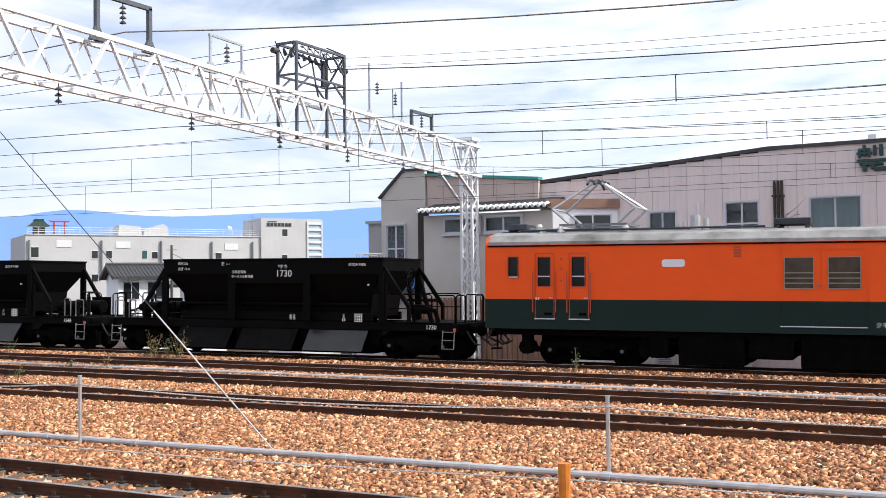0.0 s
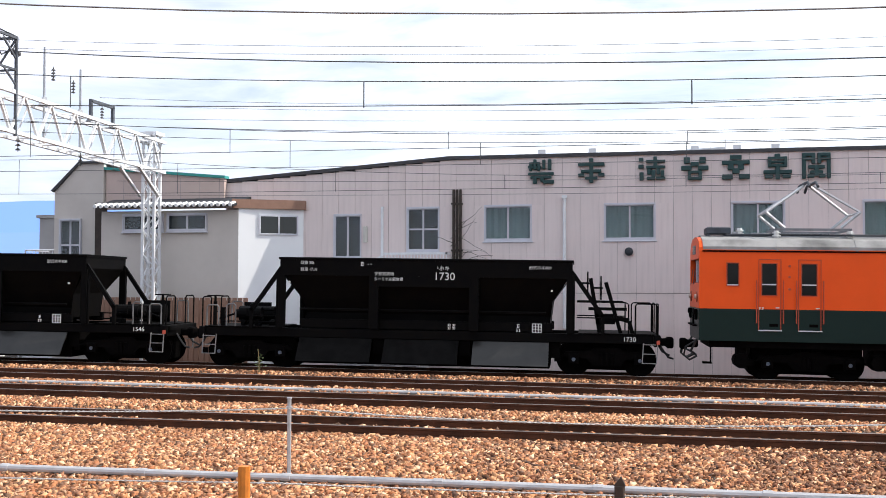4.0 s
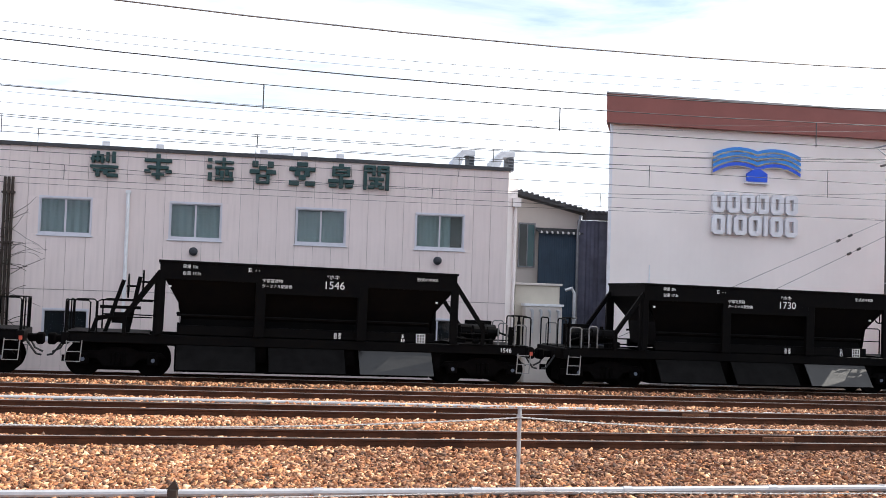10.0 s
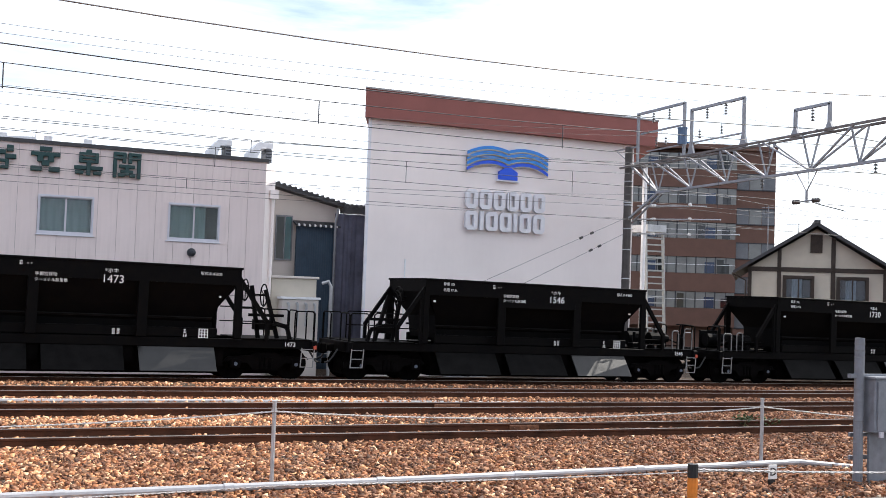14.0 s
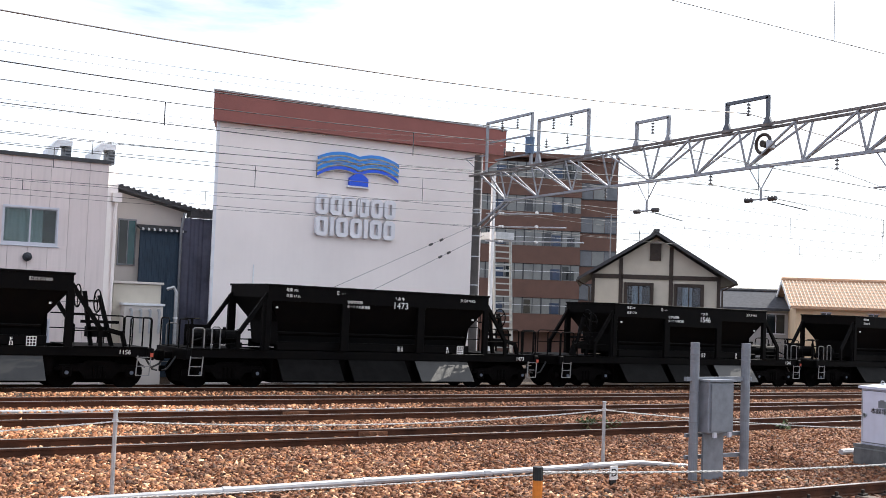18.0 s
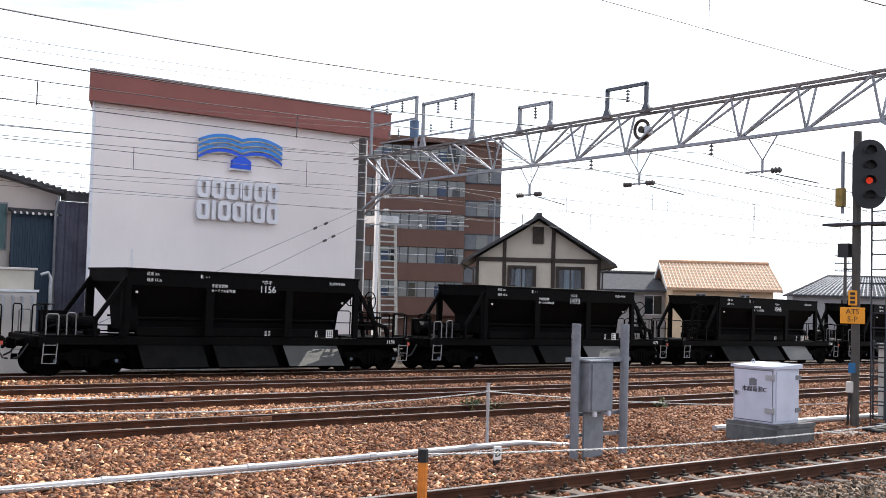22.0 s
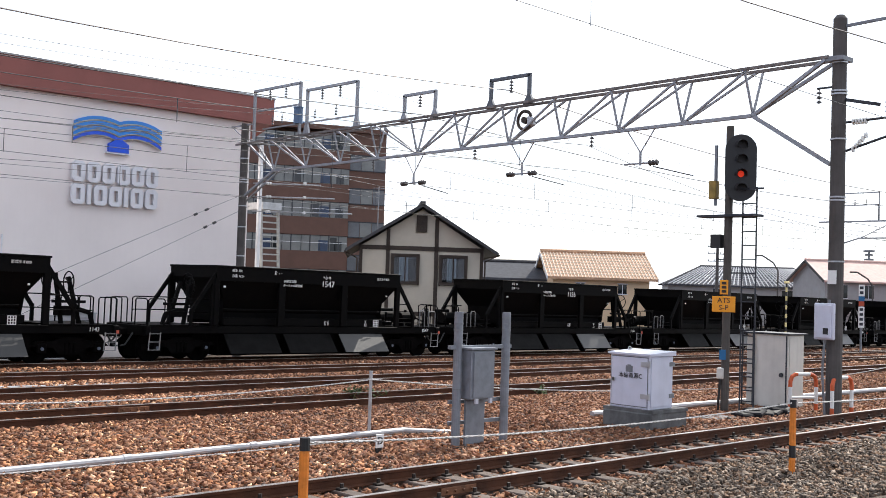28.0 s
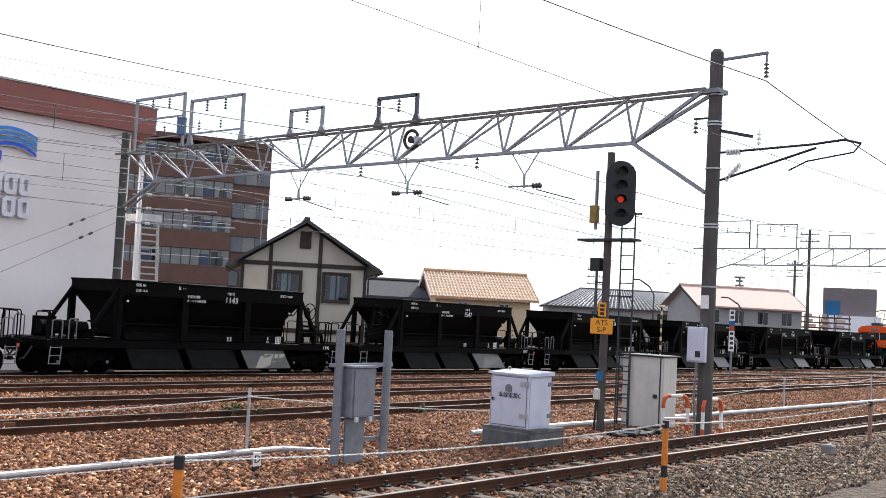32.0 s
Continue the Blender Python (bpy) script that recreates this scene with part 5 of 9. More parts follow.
GLYPHS = {  # strokes of the wall signs as plain bars: x0 z0 x1 z1 in a unit square
    "a": [(.05, .80, .45, .88), (.0, .66, .5, .73), (.22, .6, .30, 1.0), (.58, .62, .66, .98), (.80, .58, .90, 1.0), (.05, .55, .12, .8), (.38, .55, .45, .8), (.0, .36, 1., .44), (.1, .22, .9, .28), (.2, .0, .32, .24), (.5, .08, .62, .22), (.62, .0, 1., .12)],
    "b": [(.0, .70, 1., .80), (.44, .0, .56, 1.0), (.12, .42, .44, .52), (.56, .42, .88, .52), (.0, .26, .2, .36), (.8, .26, 1., .36), (.28, .14, .72, .22)],
    "c": [(.02, .82, .16, .96), (.0, .56, .16, .68), (.04, .06, .16, .36), (.3, .78, 1., .86), (.58, .58, .68, 1.0), (.3, .55, 1., .62), (.32, .08, .6, .16), (.34, .3, .44, .5), (.7, .3, .8, .5), (.68, .08, 1., .16), (.5, .18, .62, .44), (.86, .2, .96, .42)],
    "d": [(.1, .72, .3, .94), (.7, .72, .9, .94), (.36, .6, .64, .74), (.0, .44, .36, .58), (.64, .44, 1., .58), (.25, .3, .75, .38), (.25, .04, .75, .12), (.25, .04, .34, .38), (.66, .04, .75, .38)],
    "e": [(.3, .84, .7, .98), (.0, .64, 1., .76), (.22, .42, .4, .62), (.6, .42, .78, .62), (.38, .26, .62, .44), (.0, .04, .36, .2), (.64, .04, 1., .2)],
    "f": [(.42, .88, .58, 1.0), (.16, .80, .84, .88), (.16, .5, .84, .57), (.16, .5, .26, .88), (.74, .5, .84, .88), (.2, .66, .8, .71), (.44, .0, .56, .48), (.0, .22, .4, .34), (.6, .22, 1., .34), (.04, .04, .3, .16), (.7, .04, .96, .16)],
    "g": [(.0, .0, .1, 1.0), (.9, .0, 1., 1.0), (.0, .9, .44, 1.0), (.56, .9, 1., 1.0), (.0, .74, .44, .82), (.56, .74, 1., .82), (.34, .6, .44, 1.0), (.56, .6, .66, 1.0), (.22, .40, .78, .50), (.28, .2, .72, .28), (.44, .1, .56, .5), (.2, .04, .4, .14), (.62, .04, .8, .14)],
}


def main_building():
    """Two-storey taupe panel building; its left half has a roof that falls to the left."""
    b = thing("bindery_building", "two-storey taupe panelled workshop with dark roof edge", "building")
    X0, X1, Y, Z = -16.0, 8.88, 36.3, 6.78
    def top(x):
        return Z if x > -7.8 else Z - (-7.8 - x) * 0.078
    wins = [(-11.93, 3.39, -10.91, 4.92), (-9.28, 3.62, -8.11, 5.13), (-6.55, 3.96, -4.91, 5.16), (-2.49, 3.96, -0.80, 5.16), (1.61, 3.96, 3.30, 5.16), (5.65, 3.96, 7.36, 5.16), (-6.3, 0.6, -4.88, 1.57), (5.78, 0.67, 7.26, 1.58)]
    # openings through the backing wall
    k = Kit()
    xs = sorted({X0, X1, -7.8, *[w[0] for w in wins], *[w[2] for w in wins]})
    for a, c in zip(xs[:-1], xs[1:]):
        hs = sorted((w[1], w[3]) for w in wins if w[0] <= a + 1e-6 and w[2] >= c - 1e-6)
        z = -0.8
        for h0, h1 in hs + [(None, None)]:
            zt = h0 if h0 is not None else min(top(a), top(c)) - 0.02
            k.box(a, Y + 0.012, z, c, Y + 0.2, zt)
            z = h1
    k.box(X0, Y + 0.2, -0.8, X0 + 0.2, Y + 14, top(X0) - 0.02).box(X1 - 0.2, Y + 0.2, -0.8, X1, Y + 14, Z - 0.02)
    k.box(X0, Y + 13.8, -0.8, X1, Y + 14, top(X0) - 0.02)
    wall = part("wall", k, M_JOINT, b, "panelled wall")
    part("roof", Kit().prism([(X0 - 0.1, top(X0) - 0.02), (-7.8, Z - 0.02), (X1 + 0.05, Z - 0.02), (X1 + 0.05, Z + 0.10), (-7.8, Z + 0.10), (X0 - 0.1, top(X0) + 0.10)], "y", Y - 0.09, Y + 14.1), M_TILEBK, b, "dark metal roof edge")
    # panels, 0.6 m wide, with open joints
    cache = {}
    n = int(round((X1 - X0) / 0.6))
    wd = (X1 - X0) / n
    for i in range(n):
        a, c = X0 + i * wd, X0 + (i + 1) * wd
        rects = [(a, -0.7, c, 2.17), (a, 2.19, c, min(top(a), top(c)) - 0.02)]
        for w in wins:
            out = []
            for r in rects:
                if r[0] >= w[2] - 1e-3 or r[2] <= w[0] + 1e-3 or r[1] >= w[3] or r[3] <= w[1]:
                    out.append(r)
                    continue
                if r[1] < w[1]:
                    out.append((r[0], r[1], r[2], w[1]))
                if r[3] > w[3]:
                    out.append((r[0], w[3], r[2], r[3]))
                if r[0] < w[0] - 0.02:
                    out.append((r[0], max(r[1], w[1]), w[0], min(r[3], w[3])))
                if r[2] > w[2] + 0.02:
                    out.append((w[2], max(r[1], w[1]), r[2], min(r[3], w[3])))
            rects = out
        for r in rects:
            sx, sz = r[2] - r[0], r[3] - r[1]
            key = (round(sx, 3), round(sz, 3), r[0] > a + 1e-3, r[2] < c - 1e-3)
            if key not in cache:
                g0, g1 = (0 if key[2] else 0.005), (0 if key[3] else 0.005)
                cache[key] = Kit().box(g0, -0.022, 0, sx - g1, 0.008, sz).mesh("panel")
                cache[key].materials.append(M_PANEL)
            part("panel", cache[key], M_PANEL, wall, m=pose(r[0], Y, r[1]))
    names = ["narrow two-pane window with dark open left half", "tall four-light white-framed window"] + ["white-framed sliding window with drawn grey-green curtains"] * 4 + ["low dark window"] * 2
    for i, (w, l) in enumerate(zip(wins, names)):
        window(b, "window", w[0], w[1], w[2], w[3], Y - 0.02, l, curtain=(0.75 if i == 5 else (True if 2 <= i < 6 else False)), rows=(2 if i == 1 else 1))
    # wall fittings
    for x, z in ((-1.67, 3.56), (6.45, 3.56)):
        k = Kit().cyl((x, Y - 0.03, z), (x, Y - 0.14, z), 0.14, 14).cyl((x, Y - 0.14, z), (x, Y - 0.2, z), 0.14, 14, 0.05)
        part("vent_hood", k, M_DKSTEEL, b, "round steel vent hood")
    part("downpipe", Kit().cyl((-3.8, Y - 0.1, 1.0), (-3.8, Y - 0.1, 5.42), 0.06, 10).box(-3.88, Y - 0.16, 5.36, -3.72, Y - 0.02, 5.46), M_WHITEST, b, "white downpipe")
    part("downpipe", Kit().cyl((-10.14, Y - 0.1, 3.2), (-10.14, Y - 0.1, 5.17), 0.05, 10), M_WHITEST, b, "white downpipe")
    part("meter_box", Kit().box(-10.82, Y - 0.14, 3.93, -10.68, Y - 0.02, 4.5, 0.02), M_BEIGE, b)
    for i in range(3):
        part("conduit", Kit().cyl((-7.6 + i * 0.12, Y - 0.09, 0.0), (-7.6 + i * 0.12, Y - 0.09, 5.72), 0.045, 8), M_TIMBER, b, "dark brown vertical conduit")
    part("conduit_clamp", Kit().box(-7.68, Y - 0.16, 5.2, -7.28, Y - 0.02, 5.26).box(-7.68, Y - 0.16, 3.6, -7.28, Y - 0.02, 3.66), M_TIMBER, b)
    for x in (-4.7, -3.0, 0.35, 1.7, 2.9):
        part("sign_bracket", Kit().box(x, Y + 0.05, Z + 0.1, x + 0.25, Y + 0.15, Z + 0.26), M_WHITEST, b)
    # chamfered light-coloured corner
    k = Kit().prism([(X1 + 0.002, Y), (X1 + 0.48, Y + 0.55), (X1 + 0.48, Y + 14), (X1 + 0.002, Y + 14)], "z", -0.7, Z - 0.06)
    part("corner_wall", k, M_CREAM, b, "pale splayed corner wall")
    part("downpipe", Kit().cyl((X1 + 0.34, Y + 0.26, 0.0), (X1 + 0.34, Y + 0.26, 5.6), 0.05, 8).box(X1 + 0.2, Y + 0.1, 5.55, X1 + 0.5, Y + 0.4, 5.85), M_CREAM, b)
    # characters on the wall as plain strokes
    cells = [(-5.01, "a"), (-3.32, "b"), (-1.33, "c"), (0.05, "d"), (1.35, "e"), (2.65, "f"), (3.84, "g")]
    for x, g in cells:
        sign = None
        for i, (p, q, r, s) in enumerate(GLYPHS[g]):
            k = Kit().box(x + p * 0.84 - 0.016, Y - 0.14 - i * 0.003, 5.88 + q * 0.80 - 0.014, x + r * 0.84 + 0.016, Y - 0.02, 5.88 + s * 0.80 + 0.014, 0.012)
            if sign is None:
                sign = part("sign_character", k, M_TEAL, b, "dark teal raised sign character")
            else:
                part("stroke", k, M_TEAL, sign)
    return b


def wall_balcony():
    b = thing("balcony", "white railed landing with stair on brackets below a window", "balcony")
    Y = 35.55
    part("deck", Kit().box(-10.0, Y, 2.55, -7.65, 36.27, 2.68), M_WHITEST, b)
    part("bracket", Kit().box(-8.4, Y + 0.05, 2.2, -8.2, 36.27, 2.55).box(-7.9, Y + 0.05, 2.2, -7.75, 36.27, 2.55), M_GREYST, b)
    part("top_rail", Kit().box(-9.9, Y, 3.48, -7.7, Y + 0.05, 3.55).box(-7.75, Y, 3.48, -7.7, 36.2, 3.55), M_WHITEST, b)
    for i in range(20):
        x = -9.85 + i * 0.112
        part("baluster", Kit().box(x, Y + 0.01, 2.68, x + 0.03, Y + 0.04, 3.5), M_WHITEST, b)
    k = Kit().bar((-9.9, Y, 3.5), (-11.6, Y, 2.3), 0.05, 0.05).bar((-9.9, Y, 2.62), (-11.9, Y, 1.1), 0.16, 0.05).bar((-10.7, Y, 2.95), (-10.7, Y, 2.0), 0.04, 0.04)
    part("stair_rail", k, M_WHITEST, b, "sloping stair handrail")


def vine():
    """A bare climbing plant on the conduits."""
    rng = random.Random(3)
    k = Kit()
    for i in range(26):
        p = Vector((-7.5 + rng.uniform(-0.2, 0.25), 36.12, rng.uniform(0.4, 4.6)))
        d = Vector((rng.choice((-1, 1, 1)) * rng.uniform(0.3, 1.0), -0.05, rng.uniform(0.1, 0.6)))
        r = 0.014
        for j in range(rng.randint(3, 6)):
            q = p + d * 0.26
            q.y = 36.08 - 0.08 * rng.random()
            k.cyl(p, q, r, 4, r * 0.8)
            d += Vector((rng.uniform(-0.3, 0.3), 0, rng.uniform(-0.5, 0.25)))
            p, r = q, r * 0.8
    solo("vine", k, M_TIMBER, "bare brown climbing plant on wall conduits", "plant")


def utility_cabinets_left():
    """Grey switchgear enclosure under the balcony, with a white cap on its roof."""
    c = thing("switchgear_enclosure", "large grey steel switchgear enclosure beside the wall", "enclosure", pose(-11.3, 34.75, -0.5))
    part("body", Kit().box(0, 0.02, 0, 2.9, 1.2, 2.45, 0.01), M_ENCL, c, "pale grey steel casing")
    part("header", Kit().box(-0.03, -0.05, 2.42, 2.93, 1.22, 2.80, 0.015), M_ENCL, c, "grey roof header")
    for i in range(4):
        part("door", Kit().box(0.03 + i * 0.72, -0.01, 0.75, 0.70 + i * 0.72, 0.02, 2.40, 0.006), M_ENCL, c)
        part("lower_panel", Kit().box(0.03 + i * 0.72, -0.01, 0.06, 0.70 + i * 0.72, 0.02, 0.72, 0.006), M_ENCL, c)
        part("handle", Kit().box(0.60 + i * 0.72, -0.03, 1.5, 0.63 + i * 0.72, -0.01, 1.66), M_GREYST, c)
        for j in range(4):
            part("louvre", Kit().box(0.14 + i * 0.72, -0.022, 0.25 + j * 0.07, 0.58 + i * 0.72, -0.01, 0.28 + j * 0.07), M_GREYST, c)
    for i in range(1, 4):
        part("header_strip", Kit().box(0.72 * i, -0.065, 2.42, 0.72 * i + 0.05, -0.05, 2.84), M_WHITEST, c)
    part("roof_cap", Kit().box(0.9, 0.2, 2.80, 1.75, 0.9, 3.02, 0.04), M_WHITEST, c, "white domed roof cap")


M_ENCL = mat("grey_enclosure_paint", (0.50, 0.50, 0.52), 0.6, 0, 0.05, 2.0, streak=0.08)


def wing():
    """Lower wing on the left: beige ground part under a scalloped tile eave, pink upper part set back."""
    b = thing("side_wing", "beige and pink wing with scalloped white eave", "building")
    Y = 35.0
    part("front_wall", Kit().box(-20.2, Y, 1.9, -14.97, Y + 0.2, 5.05), M_STUCCOP, b, "pale beige wall")
    part("recess", Kit().box(-20.66, Y + 0.35, -0.6, -20.2, Y + 0.4, 5.4), M_TIMBER, b, "dark recess")
    part("base_wall", Kit().box(-20.2, Y + 0.05, -0.6, -14.97, Y + 0.25, 1.9), M_BROWNF, b, "brown slatted base")
    sk = Kit().prism([(-14.97, Y), (-13.05, 36.26), (-13.05, 36.29), (-14.97, 36.29)], "z", -0.6, 5.1)
    part("splayed_wall", sk, M_WHITEB, b, "white splayed wall in sun")
    fk = Kit().prism([(-15.15, Y - 0.15), (-12.95, 36.12), (-12.95, 36.29), (-15.15, 36.29)], "z", 5.1, 5.42)
    part("fascia", fk, M_BROWNF, b, "brown fascia board")
    for x0, x1 in ((-19.32, -17.77), (-17.62, -16.12)):
        window(b, "window", x0, 4.33, x1, 4.93, Y - 0.09, "wide low dark window in white frame", curtain=False)
    # window in the splayed wall
    d = Vector((1.92, 1.26, 0)).normalized()
    m = Matrix.Translation((-14.97, Y, 0)) @ Matrix.Rotation(math.atan2(1.26, 1.92), 4, "Z")
    k = Kit().box(0.72, -0.05, 4.2, 2.1, 0.0, 4.25).box(0.72, -0.05, 4.84, 2.1, 0.0, 4.89).box(0.72, -0.05, 4.25, 0.77, 0.0, 4.84).box(2.05, -0.05, 4.25, 2.1, 0.0, 4.84).box(1.39, -0.05, 4.25, 1.44, 0.0, 4.84)
    wf = part("window", k, M_ALU, b, "small white-framed sliding window", m=m)
    part("pane", Kit().box(0.76, -0.03, 4.24, 1.4, -0.024, 4.85), M_PANE, wf)
    part("pane", Kit().box(1.43, -0.018, 4.24, 2.06, -0.012, 4.85), M_PANE, wf)
    # The eave's dark colour draws the shade line beneath the tile ends.
    ek = Kit().prism([(Y - 0.4, 5.22), (Y + 1.2, 5.6), (Y + 1.2, 5.52), (Y - 0.4, 5.14)], "x", -20.3, -15.0)
    part("eave", ek, M_DKSTEEL, b, "eave darkened for the shade below white tile ends")
    for i in range(24):
        x = -20.2 + i * 0.222
        part("scallop", Kit().cyl((x, Y - 0.47, 5.20), (x, Y - 0.1, 5.29), 0.07, 8), M_WHITEB, b)
    part("upper_wall", Kit().prism([(-20.6, 5.2), (-20.6, 6.66), (-15.95, 6.25), (-15.95, 5.2)], "y", Y + 1.0, Y + 1.2), M_PINK, b, "pale pink upper wall")
    for i in range(6):
        part("wall_joint", Kit().box(-19.9 + i * 0.75, Y + 0.99, 5.5, -19.885 + i * 0.75, Y + 1.0, 6.3), M_JOINT, b)
    part("coping", Kit().prism([(-20.65, 6.66), (-20.65, 6.76), (-15.9, 6.35), (-15.9, 6.25)], "y", Y + 0.9, Y + 1.3), M_COPE, b, "teal metal coping")
    # grey gable with a tall window, awning and balcony rail
    part("grey_gable", Kit().prism([(-22.64, -0.6), (-22.64, 5.95), (-21.6, 6.9), (-20.66, 6.9), (-20.66, -0.6)], "y", Y + 0.9, Y + 1.1), M_STUCCOP, b, "grey gable wall")
    part("gable_roof", Kit().prism([(-22.75, 5.92), (-21.62, 6.98), (-20.6, 6.98), (-20.6, 6.9), (-21.6, 6.9), (-22.66, 5.86)], "y", Y + 0.8, Y + 5), M_TILEBK, b)
    window(b, "window", -22.38, 2.95, -21.5, 4.85, Y + 0.81, "tall window with dark panes", curtain=False, rows=2)
    part("awning", Kit().add([(-22.0, Y + 0.88, 2.95), (-20.5, Y + 0.88, 2.95), (-20.5, Y - 0.2, 2.35), (-22.8, Y - 0.2, 2.35), (-22.0, Y + 0.88, 2.90), (-20.5, Y + 0.88, 2.90), (-20.5, Y - 0.2, 2.30), (-22.8, Y - 0.2, 2.30)], [(0, 1, 2, 3), (7, 6, 5, 4), (2, 6, 7, 3), (0, 3, 7, 4), (1, 5, 6, 2)]), M_AWN, b, "blue canvas awning")
    part("rear_box", Kit().box(-25.9, 40, -0.6, -22.7, 44, 5.2).box(-26.0, 39.9, 5.2, -22.6, 44, 5.32), M_GREYWALL, b, "grey rear block")
    part("annex_wall", Kit().box(-24.15, 36.0, -0.6, -22.66, 37.8, 2.98), M_WHITEB, b, "white annex wall")
    part("annex_roof", Kit().box(-24.2, 35.95, 2.98, -22.66, 37.85, 3.05), M_STUCCOP, b)
    part("annex_pipe", Kit().tube([(-23.95, 35.9, -0.4), (-23.95, 35.9, 2.6), (-23.85, 35.9, 2.72), (-22.8, 35.9, 2.78)], 0.05, 8), M_GALV, b)
    r = thing("balcony_rail", "white tube railing beside the grey gable", "railing")
    part("rail", Kit().cyl((-23.95, 36.1, 3.73), (-22.66, 36.1, 3.73), 0.03, 6).cyl((-23.95, 36.1, 3.73), (-23.95, 37.6, 3.73), 0.03, 6), M_WHITEST, r)
    part("rail", Kit().cyl((-23.95, 36.1, 3.12), (-22.66, 36.1, 3.12), 0.025, 6).cyl((-23.95, 36.1, 3.12), (-23.95, 37.6, 3.12), 0.025, 6), M_WHITEST, r)
    for i in range(10):
        part("post", Kit().cyl((-23.95 + i * 0.14, 36.1, 3.05), (-23.95 + i * 0.14, 36.1, 3.73), 0.013 if i % 9 else 0.03, 6), M_WHITEST, r)
    f = thing("slatted_fence", "brown slatted fence behind the train", "fence")
    for i in range(30):
        part("slat", Kit().box(-20.4 + i * 0.2, 34.6, -0.5, -20.24 + i * 0.2, 34.63, 2.0), M_BROWNF, f)


M_STUCCOP = mat("pale_pinkish_stucco", (0.60, 0.55, 0.51), 0.88, 0, 0.04, 1.0, 0.08, 80)
M_COPE = mat("teal_metal", (0.03, 0.30, 0.27), 0.5, 0.1, 0.05, 3)


def roof_units():
    for x, w, h in ((7.55, 0.80, 0.72), (8.98, 0.85, 0.74)):
        c = thing("roof_fan", "white curved roof ventilator unit", "ventilator", pose(x, 38.0, 6.88))
        part("hood", Kit().prism([(-w / 2, 0), (-w / 2, h * 0.5), (-w * 0.1, h), (w * 0.5, h), (w * 0.5, h * 0.75), (0, h * 0.7), (-w * 0.2, 0)], "y", -0.4, 0.4), M_WHITEST, c)
        part("grille", Kit().box(w * 0.22, -0.35, 0.05, w * 0.48, 0.35, h * 0.7), M_GREYST, c)
        for i in range(4):
            part("grille_bar", Kit().box(w * 0.24, -0.365, 0.1 + i * 0.11, w * 0.46, -0.352, 0.15 + i * 0.11), M_DKSTEEL, c)
    part_t = thing("roof_ladder", "white steel roof ladder lying on the roof", "ladder")
    part("rail", Kit().bar((-0.8, 37.6, 7.0), (1.5, 37.6, 7.12), 0.04, 0.04).bar((-0.8, 37.9, 7.0), (1.5, 37.9, 7.12), 0.04, 0.04), M_WHITEST, part_t)
    for i in range(12):
        part("rung", Kit().cyl((-0.7 + i * 0.19, 37.6, 7.03 + i * 0.01), (-0.7 + i * 0.19, 37.9, 7.1 + i * 0.01), 0.015, 5), M_WHITEST, part_t)
    part("post", Kit().cyl((1.5, 37.6, 6.85), (1.5, 37.6, 7.4), 0.02, 6), M_WHITEST, part_t)


